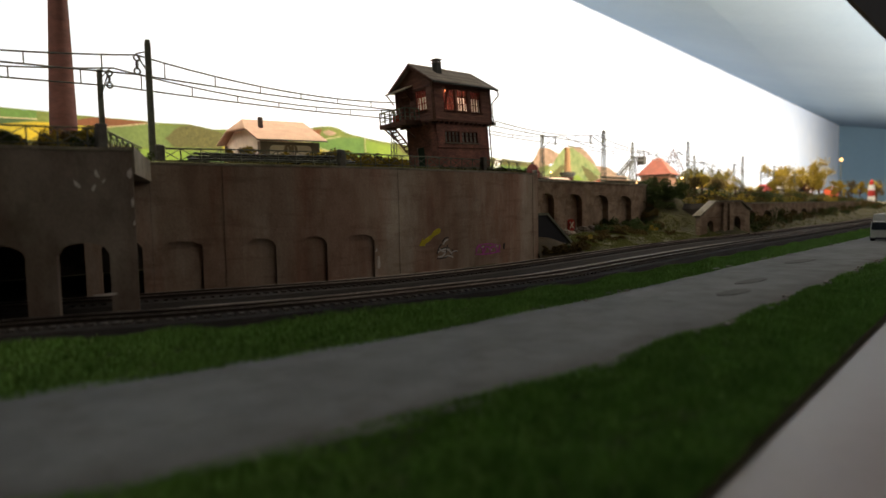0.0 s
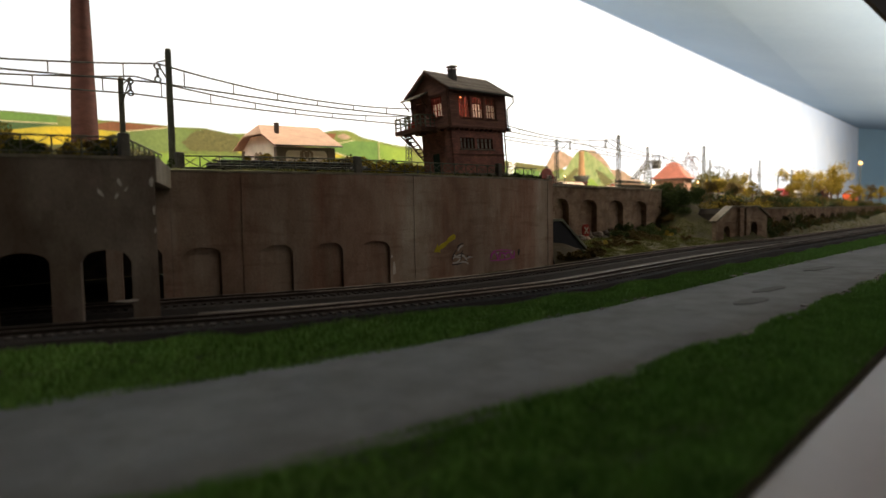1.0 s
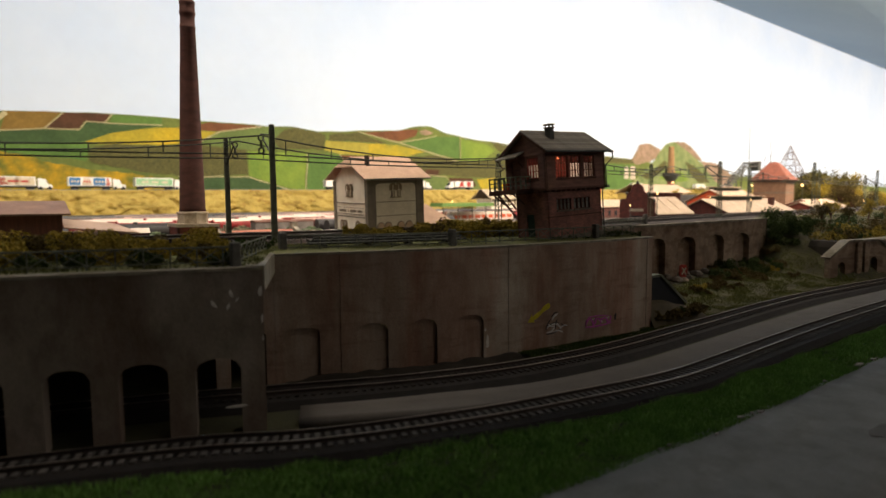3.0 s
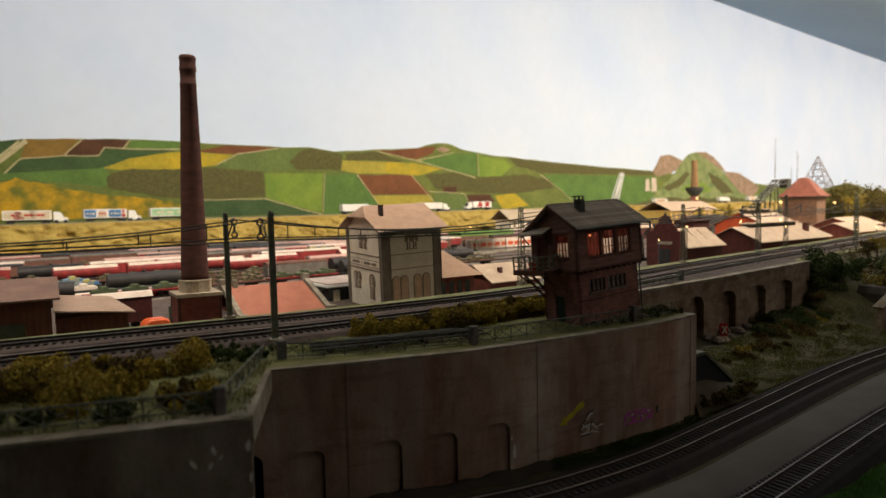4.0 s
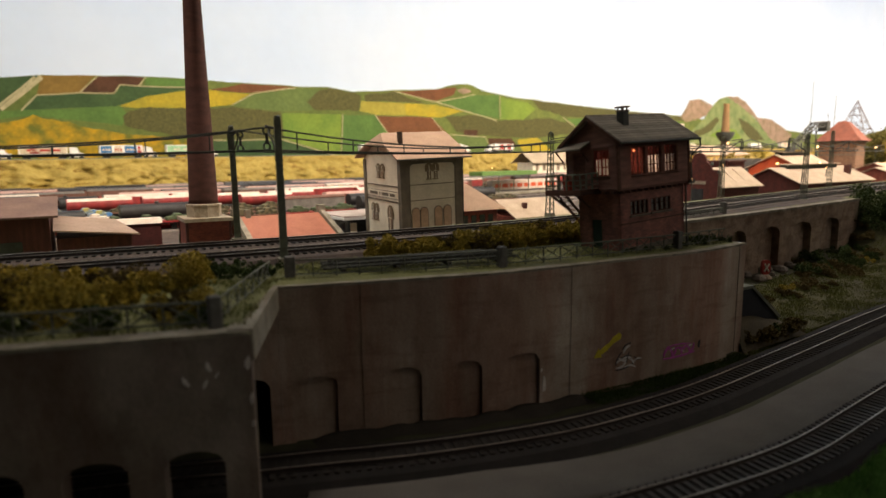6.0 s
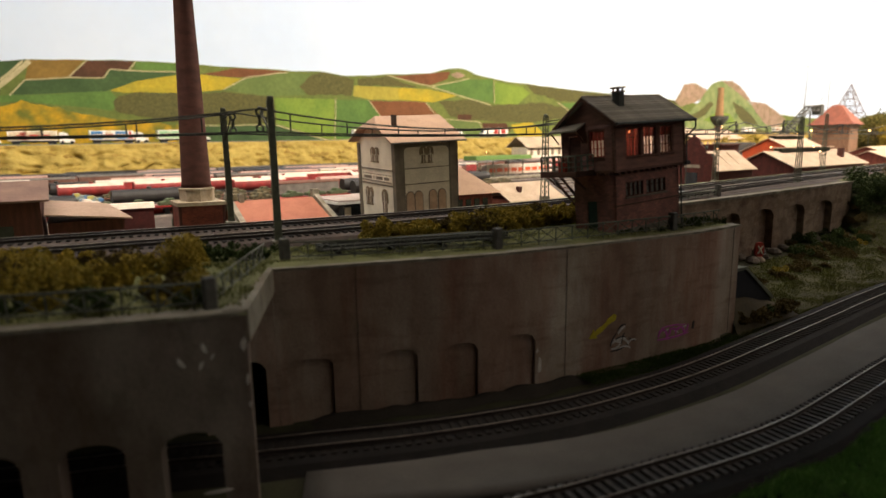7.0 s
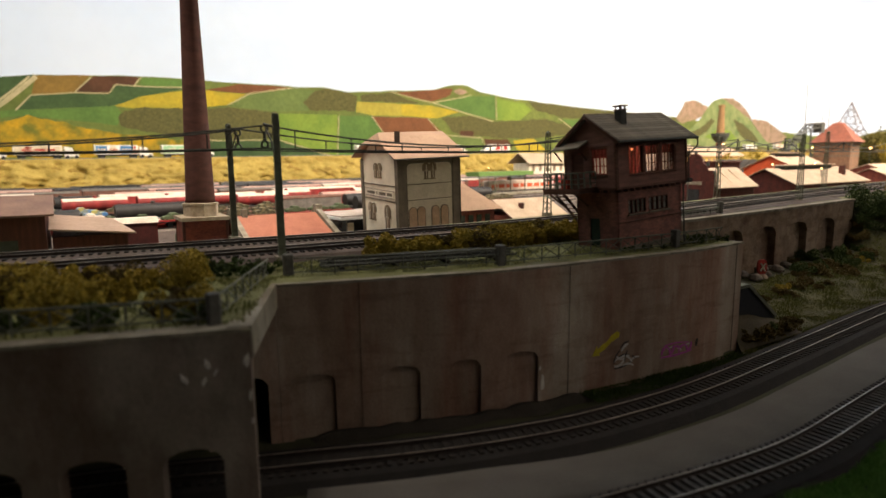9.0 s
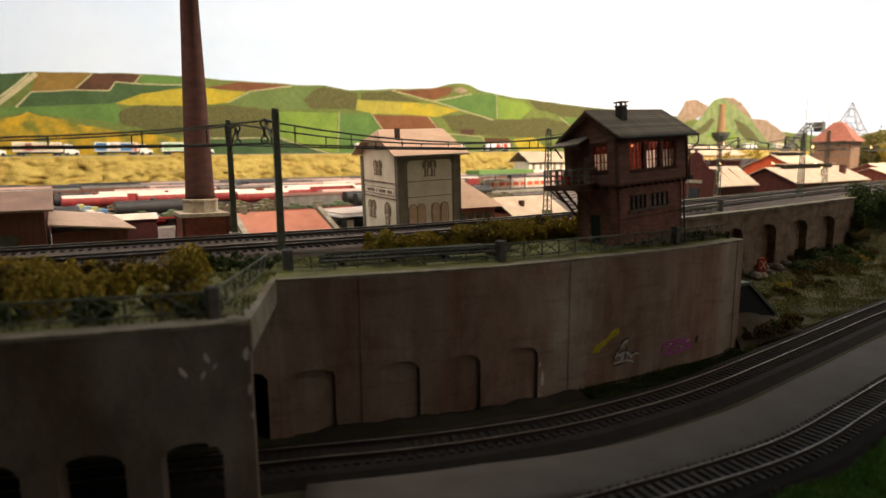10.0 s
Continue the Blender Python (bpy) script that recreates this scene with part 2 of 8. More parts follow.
class Build:
    """Collects faces and makes one mesh of them."""

    def __init__(self):
        self.v, self.f, self.weld = [], [], False

    def add(self, verts, faces, m=None):
        n = len(self.v)
        self.v += [tuple(m @ Vector(p)) if m else tuple(p) for p in verts]
        self.f += [tuple(n + i for i in f) for f in faces]
        return self

    def box(self, x0, x1, y0, y1, z0, z1, m=None):
        p = [(x, y, z) for z in (z0, z1) for y in (y0, y1) for x in (x0, x1)]
        return self.add(p, [(0, 2, 3, 1), (4, 5, 7, 6), (0, 1, 5, 4), (2, 6, 7, 3), (0, 4, 6, 2), (1, 3, 7, 5)], m)

    def prism(self, outline, y0, y1, m=None):
        """An outline in x and z, drawn out along y."""
        n = len(outline)
        p = [(x, y0, z) for x, z in outline] + [(x, y1, z) for x, z in outline]
        return self.add(p, [tuple(range(n)), tuple(range(2 * n - 1, n - 1, -1))] + [(i, i + n, (i + 1) % n + n, (i + 1) % n) for i in range(n)], m)

    def tube(self, a, b, r, n=6, r2=None):
        a, b = Vector(a), Vector(b)
        q = (b - a).to_track_quat("Z", "Y")
        r2 = r if r2 is None else r2
        ring = [q @ Vector((math.cos(math.tau * k / n), math.sin(math.tau * k / n), 0)) for k in range(n)]
        p = [a + c * r for c in ring] + [b + c * r2 for c in ring]
        return self.add(p, [(k, (k + 1) % n, (k + 1) % n + n, k + n) for k in range(n)] + [tuple(range(n - 1, -1, -1)), tuple(range(n, 2 * n))])

    def lathe(self, profile, n=24, x=0.0, y=0.0):
        p = [(x + r * math.cos(math.tau * k / n), y + r * math.sin(math.tau * k / n), z) for r, z in profile for k in range(n)]
        f = [(j * n + k, j * n + (k + 1) % n, (j + 1) * n + (k + 1) % n, (j + 1) * n + k) for j in range(len(profile) - 1) for k in range(n)]
        return self.add(p, f + [tuple(range(n - 1, -1, -1)), tuple(range((len(profile) - 1) * n, len(profile) * n))])

    def sweep(self, path, profile, closed=True):
        """A profile of (side, up) carried along a path of (x, y, z)."""
        n, p = len(profile), []
        for i, c in enumerate(path):
            a, b = Vector(path[max(i - 1, 0)]), Vector(path[min(i + 1, len(path) - 1)])
            d = (b - a).to_2d().normalized()
            p += [(c[0] - d.y * s, c[1] + d.x * s, c[2] + h) for s, h in profile]
        m = n if closed else n - 1
        f = [(i * n + k, i * n + (k + 1) % n, (i + 1) * n + (k + 1) % n, (i + 1) * n + k) for i in range(len(path) - 1) for k in range(m)]
        if closed:
            f += [tuple(range(n)), tuple(range(len(p) - 1, len(p) - n - 1, -1))]
        return self.add(p, f)

    def mesh(self, name, material, smooth=False, bevel=0.0, weld=False):
        me = bpy.data.meshes.new(name)
        me.from_pydata(self.v, [], self.f)
        bm = bmesh.new()
        bm.from_mesh(me)
        if weld or self.weld:
            bmesh.ops.remove_doubles(bm, verts=bm.verts, dist=2e-5)
        bmesh.ops.recalc_face_normals(bm, faces=bm.faces)
        if bevel:
            bmesh.ops.bevel(bm, geom=[e for e in bm.edges if e.is_manifold and e.calc_face_angle() > 0.6], offset=bevel, segments=1, affect="EDGES", clamp_overlap=True)
        if smooth:
            for f in bm.faces:
                f.smooth = True
        bm.to_mesh(me)
        bm.free()
        me.materials.append(material)
        return me

    def part(self, name, material, parent, label="", smooth=False, bevel=0.0):
        ob = new(name, self.mesh(name, material, smooth, bevel))
        ob.parent = parent
        return tagged(ob, label) if label else ob

    def solo(self, name, material, label, category, kind="", group="", smooth=False, bevel=0.0, m=None):
        ob = new(name, self.mesh(name, material, smooth, bevel))
        ob.matrix_world = m if m else R45
        return tagged(ob, label, category, group, kind)


def thing(name, m, label, category, group="", kind=""):
    ob = new(name)
    ob.empty_display_size = 0.01
    ob.matrix_world = m
    return tagged(ob, label, category, group, kind)


def along(points, step):
    """A smooth line through points, in steps of about that length."""
    out = []
    for i in range(len(points) - 1):
        p = [Vector(points[min(max(k, 0), len(points) - 1)]) for k in (i - 1, i, i + 1, i + 2)]
        n = max(1, round((p[2] - p[1]).length / step))
        for k in range(n):
            t = k / n
            out.append(0.5 * (2 * p[1] + (p[2] - p[0]) * t + (2 * p[0] - 5 * p[1] + 4 * p[2] - p[3]) * t * t + (3 * p[1] - p[0] - 3 * p[2] + p[3]) * t ** 3))
    return out + [Vector(points[-1])]


def even(points, step):
    """Points at an even distance along a line, each with its direction."""
    out, left = [], 0.0
    for a, b in zip(points, points[1:]):
        d, pos = b - a, left
        while pos < d.length:
            out.append((a + d * (pos / d.length), d.normalized()))
            pos += step
        left = pos - d.length
    return out


def raw(name, verts, faces_of, material):
    """A large mesh straight from arrays: faces_of corners a face, in order."""
    me = bpy.data.meshes.new(name)
    n = len(verts)
    me.vertices.add(n)
    me.vertices.foreach_set("co", np.asarray(verts, dtype=np.float32).ravel())
    me.loops.add(n)
    me.loops.foreach_set("vertex_index", np.arange(n, dtype=np.int32))
    me.polygons.add(n // faces_of)
    me.polygons.foreach_set("loop_start", np.arange(0, n, faces_of, dtype=np.int32))
    me.update(calc_edges=True)
    me.materials.append(material)
    return me


RNG = np.random.default_rng(7)


def flock(points, size, flat=0.6):
    """Small leaf squares turned at random round the given points."""
    n = len(points)
    a = RNG.normal(size=(n, 3))
    a /= np.linalg.norm(a, axis=1)[:, None]
    b = np.cross(a, RNG.normal(size=(n, 3)))
    b /= np.linalg.norm(b, axis=1)[:, None]
    s = size * RNG.uniform(0.5, 1.3, (n, 1))
    return np.stack([points - a * s, points - b * s * flat, points + a * s, points + b * s * flat], 1).reshape(-1, 3)


# ---- ground and walls ----


def ledge_v(u):
    """The ledge's inner edge, which runs a little askew to the tracks."""
    return 0.0522 + 0.0318 * min(u, 0.6)


G = Build()
G.box(-3.0, 23.0, -0.30, 3.2, -0.05, 0.0)
bank = [(-3.0, ledge_v(-3.0) + 0.0012), (0.6, ledge_v(0.6) + 0.0012), (23.0, ledge_v(0.6) + 0.0012), (23.0, 0.112), (-3.0, 0.112)]
G.add([(x, y, z) for z in (0.0003, 0.0026) for x, y in bank], [(4, 3, 2, 1, 0), (5, 6, 7, 8, 9)] + [(k, (k + 1) % 5, (k + 1) % 5 + 5, k + 5) for k in range(5)])
G.solo("ground", mat("dark_turf", (0.055, 0.055, 0.024), (0.032, 0.030, 0.015), scale=35, fine=500, bump=0.6), "flat grassy base under the model landscape", "ground", "structure")
rim = [(-3.0, ledge_v(-3.0)), (0.6, ledge_v(0.6)), (23.0, ledge_v(0.6)), (23.0, -0.35), (-3.0, -0.35)]
Build().add([(x, y, z) for z in (-0.06, 0.002) for x, y in rim], [(0, 1, 2, 3, 4), (9, 8, 7, 6, 5)] + [(k, k + 5, (k + 1) % 5 + 5, (k + 1) % 5) for k in range(5)]).solo("ledge", LEDGE, "smooth white painted ledge in front of the layout", "ledge", "structure", bevel=0.002)

LONG = [(0.177, 0.506), (0.25, 0.484), (0.326, 0.462), (0.43, 0.448), (0.533, 0.438), (0.606, 0.442)]
BAST = [(-0.40, 0.585), (0.003, 0.455), (0.136, 0.412)]
VIA = [(0.62, 0.568), (0.72, 0.573), (0.83, 0.580), (0.96, 0.590), (1.10, 0.602), (1.237, 0.615)]


def arch_wall(points, height, arches, thick, z0=0.0, shift=0.0):
    """A wall along a line, with arched openings (start, end, springing, crown) cut from its foot, drawn out to its thickness."""
    line = along([(*p, 0) for p in points], 0.01)
    dist = [0.0]
    for a, b in zip(line, line[1:]):
        dist.append(dist[-1] + (b - a).length)

    def place(s, off):
        i = min(max(np.searchsorted(dist, s) - 1, 0), len(line) - 2)
        d = (line[i + 1] - line[i]).normalized()
        p = line[i] + d * (s - dist[i])
        return p.x - d.y * off, p.y + d.x * off

    total = dist[-1]
    arches = sorted(arches)
    cuts = sorted({0.0, total, *[round(total * k / round(total / 0.012), 5) for k in range(1, round(total / 0.012))], *[s for a in arches for s in (a[0], a[1])],
                   *[a[0] + (a[1] - a[0]) * k / 10 for a in arches for k in range(1, 10)]})

    def low(s):
        for a, b, spring, crown in arches:
            if a - 1e-6 <= s <= b + 1e-6:
                x = (2 * s - a - b) / (b - a)
                return spring + (crown - spring) * math.sqrt(max(0.0, 1 - x * x))
        return z0

    B = Build()
    B.weld = True
    for s0, s1 in zip(cuts, cuts[1:]):
        inside = next((a for a in arches if a[0] - 1e-6 <= s0 and s1 <= a[1] + 1e-6), None)
        l0, l1 = (low(s0), low(s1)) if inside else (z0, z0)
        p = [(*place(s, off), z) for off in (shift, shift + thick) for s, z in ((s0, l0), (s1, l1), (s1, height), (s0, height))]
        f = [(0, 1, 2, 3), (7, 6, 5, 4), (3, 2, 6, 7), (0, 4, 5, 1)]
        B.add(p, f)
        for s, low_in in ((s0, l0), (s1, l1)):
            if inside and (abs(s - inside[0]) < 1e-6 or abs(s - inside[1]) < 1e-6) and low_in > z0:
                q = [(*place(s, off), z) for off in (shift, shift + thick) for z in (z0, low_in)]
                B.add(q, [(0, 1, 3, 2)])
    for s in (0.0, total):
        q = [(*place(s, off), z) for off in (shift, shift + thick) for z in (z0, height)]
        B.add(q, [(0, 1, 3, 2)])
    return B, place, total


# long wall, with four blind arches near its foot
A_LONG = [(0.008, 0.037, 0.040, 0.046), (0.069, 0.097, 0.039, 0.046), (0.117, 0.143, 0.039, 0.046), (0.161, 0.192, 0.039, 0.046)]
B, long_place, LONG_LEN = arch_wall(LONG, 0.108, A_LONG, 0.0026)
B.solo("wall_long", CONCRETE, "tall brown concrete retaining wall with blind arches and streaks", "wall", "structure")
B, _, _ = arch_wall(LONG, 0.1078, [], 0.0134, shift=0.0028)
B.solo("wall_long_core", CONCRETE, "plain concrete core behind the blind arches", "wall", "structure")
B, _, _ = arch_wall(LONG, 0.1100, [], 0.0130, z0=0.1082, shift=-0.0004)
B.solo("coping_long", COPING, "thin pale coping strip on top of the retaining wall", "coping", "structure")
# bastion with open arches, through which a track runs
S_END = math.dist(BAST[0], BAST[1]) + math.dist(BAST[1], BAST[2])
A_BAST = [(S_END - b, S_END - a, 0.044, 0.0515) for a, b in ((0.0155, 0.0435), (0.0595, 0.088), (0.1035, 0.129), (0.149, 0.176), (0.196, 0.224))]
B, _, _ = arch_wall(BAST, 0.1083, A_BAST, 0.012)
B.solo("wall_bastion", BASTION_CONCRETE, "grey brown concrete bastion wall with open arches and chipped paint", "wall", "structure")
B, _, _ = arch_wall(BAST, 0.1105, [], 0.0165, z0=0.1085, shift=-0.0005)
B.solo("coping_bastion", COPING, "pale coping strip on the bastion", "coping", "structure")
B, _, _ = arch_wall([(0.1362, 0.4128), (0.177, 0.506)], 0.1112, [], 0.012, z0=0.0945, shift=-0.0012)
B.solo("coping_side", COPING, "deep pale coping beam on the bastion's side", "coping", "structure")
INNER = [(0.132, 0.5203), (0.1768, 0.5062)]
N_END = math.dist(*INNER)
B, _, _ = arch_wall(INNER, 0.1055, [(N_END - 0.036, N_END - 0.0073, 0.042, 0.0485)], 0.012)
B.solo("wall_inner", CONCRETE, "concrete wall running on behind the bastion with a dark arch", "wall", "structure")
B, _, _ = arch_wall([(0.606, 0.442), (0.602, 0.50), (0.600, 0.585)], 0.108, [], 0.012)
B.solo("wall_end", CONCRETE, "end return of the tall concrete retaining wall", "wall", "structure")
# viaduct-like wall farther along
A_VIA = [(0.086, 0.122, 0.080, 0.092), (0.178, 0.221, 0.080, 0.092), (0.260, 0.319, 0.079, 0.091), (0.363, 0.426, 0.078, 0.090), (0.467, 0.537, 0.076, 0.089)]
B, via_place, VIA_LEN = arch_wall(VIA, 0.1110, A_VIA, 0.0105)
B.solo("wall_viaduct", STONE, "weathered stone wall with a row of tall blind arches", "wall", "structure")
B, _, _ = arch_wall(VIA, 0.1108, [], 0.012, shift=0.0107)
B.solo("wall_viaduct_core", STONE, "stone back of the blind arches", "wall", "structure")
B, _, _ = arch_wall(VIA, 0.1146, [], 0.012, z0=0.1112, shift=-0.002)
B.solo("coping_viaduct", COPING, "pale coping ledge along the arched stone wall", "coping", "structure")

FAR_TRACK = [(-1.2, 0.86), (-0.3, 0.735), (0.02, 0.700), (0.35, 0.658), (0.62, 0.660), (1.02, 0.714), (1.33, 0.752), (1.70, 0.795), (2.2, 0.86), (3.2, 1.0), (5.5, 1.32), (9, 1.77)]
NEAR_TRACK = [(-1.2, 0.79), (-0.3, 0.665), (0.02, 0.630), (0.32, 0.596), (0.62, 0.600), (0.93, 0.645), (1.20, 0.680), (1.50, 0.714), (2.2, 0.80), (3.2, 0.94), (5.5, 1.26), (9, 1.71)]


def mid_v(u):
    return 0.5 * sum(float(np.interp(u, [p[0] for p in line], [p[1] for p in line])) for line in (FAR_TRACK, NEAR_TRACK))


def edge_v(u):
    """Where the upper level ends towards the visitors."""
    if u < 0.136:
        return float(np.interp(u, [p[0] for p in BAST], [p[1] for p in BAST])) + 0.004
    if u < 0.177:
        return float(np.interp(u, [0.136, 0.177], [0.412, 0.506]))
    if u < 0.60:
        return float(np.interp(u, [p[0] for p in LONG], [p[1] for p in LONG])) + 0.005
    if u < 1.237:
        return float(np.interp(u, [p[0] for p in VIA], [p[1] for p in VIA])) + 0.006
    return mid_v(u) - 0.075


def hump(x, y, s):
    return noise.noise(Vector((x * s, y * s, 3.7)))


# heaps of dark earth along the foot of the long wall
heap = along([(*long_place(s, -0.006), 0.0) for s in (0.02, 0.06, 0.10, 0.14, 0.18, 0.215, 0.245)], 0.004)
HP = Build()
for i, p in enumerate(heap):
    h, w = 0.0025 + 0.006 * abs(noise.noise(Vector((i * 0.17, 0.4, 1.0)))) , 0.008 + 0.005 * noise.noise(Vector((i * 0.11, 2.0, 5.0)))
    h *= min(1.0, (i + 1) / 6, (len(heap) - i) / 6)
    HP.v += [(p.x, p.y + 0.0058, 0.0005), (p.x, p.y + 0.0058, h * 1.1), (p.x, p.y + 0.001, h), (p.x, p.y - w * 0.5, h * 0.5), (p.x, p.y - w, 0.0005)]
HP.f = [(i * 5 + k, (i + 1) * 5 + k, (i + 1) * 5 + k + 1, i * 5 + k + 1) for i in range(len(heap) - 1) for k in range(4)]
HP.solo("ground_heap", SOIL, "dark earth heaped along the foot of the concrete wall", "earth", "structure", smooth=True)

# upper level: a strip from the wall's top to behind the tracks, then down to the yard
us = [-1.2 + 0.02 * k for k in range(110)] + [1.0 + 0.05 * k for k in range(160)]
us = sorted({round(u, 3) for u in us} | {0.1361, 0.1769, 0.5999, 0.6001})
rows = []
for u in us:
    e, c = edge_v(u), mid_v(u)
    vs = [e - 0.002 + (c - 0.068 - e) * k / 8 for k in range(9)] + [c - 0.05, c, c + 0.07, c + 0.10, c + 0.16]
    zs = [0.1094 + (0.0028 if 0 < k < 9 else 0) * (0.6 + 0.8 * abs(hump(u, v, 30))) for k, v in enumerate(vs[:9])] + [0.113, 0.113, 0.113, 0.112, 0.058]
    rows.append([(u, v, z) for v, z in zip(vs, zs)])
T = Build()
nv = len(rows[0])
T.add([p for r in rows for p in r], [(i * nv + k, (i + 1) * nv + k, (i + 1) * nv + k + 1, i * nv + k + 1) for i in range(len(rows) - 1) for k in range(nv - 1)])
T.solo("ground_terrace", TURF, "grassy upper terrace carrying the main line", "ground", "structure", smooth=True)
S = Build()
us = [0.615 + 0.0125 * k for k in range(51)]
S.add([(u, edge_v(u) + 0.006 + (mid_v(u) - 0.050 - edge_v(u) - 0.006) * k / 5, 0.1152 + 0.0012 * hump(u, k * 0.1, 40)) for u in us for k in range(6)], [(i * 6 + k, (i + 1) * 6 + k, (i + 1) * 6 + k + 1, i * 6 + k + 1) for i in range(50) for k in range(5)])
S.solo("ballast_shoulder", BALLAST_MAIN, "brown ballast shoulder between the arched wall and the track", "ground", "structure", smooth=True)
Build().box(-3.0, 16.0, 0.80, 4.02, -0.02, 0.06).solo("ground_yard", BALLAST_MAIN, "brown gravel ground of the goods yard", "ground", "structure")


def road_v(u):
    return float(np.interp(u, [-0.6, -0.2, 0.05, 0.18, 0.37, 0.66, 3], [0.50, 0.305, 0.209, 0.184, 0.174, 0.178, 0.178]))


path = along([(u, road_v(u), 0) for u in (-0.6, -0.35, -0.2, -0.05, 0.1, 0.24, 0.5, 1.0, 2.0, 3.0, 6.0)], 0.02)
Build().sweep(path, [(-0.056, 0.0), (-0.054, 0.0034), (-0.03, 0.0040), (0, 0.0042), (0.03, 0.0040), (0.054, 0.0034), (0.056, 0.0)]).solo("road", ASPHALT, "cracked grey asphalt road between grass verges", "road", "structure", smooth=True)

for u, v, a, b in ((0.530, 0.172, 0.026, 0.006), (0.455, 0.160, 0.022, 0.007), (0.74, 0.190, 0.034, 0.008)):
    ring = [(a * math.cos(q) * (1 + 0.22 * hump(q, u, 2)), b * math.sin(q) * (1 + 0.3 * hump(q, v, 3))) for q in [math.tau * k / 26 for k in range(26)]]
    Build().add([(x, y, z) for z in (0.0, 0.00035) for x, y in ring], [tuple(range(26, 52))] + [(k, (k + 1) % 26, (k + 1) % 26 + 26, k + 26) for k in range(26)]).solo("road_patch", mat("dark_road_patch", (0.155, 0.145, 0.138), (0.125, 0.117, 0.11), scale=70, fine=900), "darker repair patch on the asphalt road", "patch", "structure", m=spot(u, v, 0.0042, -6))
random.seed(11)
FL = Build()
for k in range(130):
    u = 0.30 + 1.0 * random.random()
    side = random.choice((-1, -1, -1, 1))
    c, r = (u, road_v(u) + side * (0.0545 - 0.008 * random.random() ** 3)), random.uniform(0.0008, 0.0032)
    ring = [(c[0] + r * 1.7 * random.uniform(0.5, 1.1) * math.cos(q), c[1] + r * random.uniform(0.4, 1.0) * math.sin(q)) for q in [math.tau * j / 7 for j in range(7)]]
    FL.add([(x, y, z) for z in (0.0030, 0.0046) for x, y in ring], [tuple(range(7, 14))] + [(j, (j + 1) % 7, (j + 1) % 7 + 7, j + 7) for j in range(7)])
FL.solo("asphalt_flakes", mat("pale_flake", (0.36, 0.33, 0.30), (0.22, 0.20, 0.18), scale=160), "pale crumbled flakes along the road's edges", "flakes", "stuff")

# lower tracks and the gravel path between them
LOW_BACK = [(-0.6, 0.70), (0.0, 0.525), (0.158, 0.468), (0.25, 0.432), (0.337, 0.408), (0.40, 0.400), (0.45, 0.397), (0.50, 0.3975), (0.56, 0.401), (0.68, 0.409), (0.82, 0.419), (0.95, 0.424), (1.1, 0.420), (1.25, 0.412), (1.4, 0.408), (2.5, 0.425), (5, 0.47)]
LOW_FRONT = [(-0.6, 0.597), (0.0, 0.422), (0.15, 0.359), (0.25, 0.329), (0.33, 0.314), (0.40, 0.3035), (0.454, 0.3005), (0.52, 0.304), (0.60, 0.309), (0.72, 0.315), (0.85, 0.319), (1.0, 0.321), (1.4, 0.324), (2.5, 0.342), (5, 0.387)]
VERGE = [(-0.6, 0.60), (0.0, 0.425), (0.15, 0.362), (0.25, 0.334), (0.33, 0.320), (0.45, 0.309), (0.561, 0.307), (0.85, 0.309), (1.4, 0.317), (2.5, 0.337), (5, 0.382)]
PATH_MID = [(0.168, 0.433), (0.21, 0.414), (0.25, 0.393), (0.29, 0.377), (0.325, 0.3655), (0.365, 0.3565), (0.42, 0.3515), (0.48, 0.349), (0.55, 0.353), (0.63, 0.358), (0.70, 0.3635), (0.77, 0.367), (0.92, 0.374), (1.12, 0.372), (1.4, 0.370), (2.5, 0.385), (4, 0.415)]
path = along([(u, v, 0) for u, v in PATH_MID], 0.02)
Build().sweep(path, [(-0.036, -0.0005), (-0.034, 0.0060), (-0.028, 0.0052), (-0.017, 0.0028), (0.0, 0.0022), (0.014, 0.0021), (0.016, -0.0005)]).solo("gravel_path", GRAVEL, "pale gravel path between two dark tracks", "path", "structure", smooth=True)

sleeper_mesh = Build().box(-0.0015, 0.0015, -0.0148, 0.0148, 0, 0.0016).mesh("sleeper", SLEEPER)


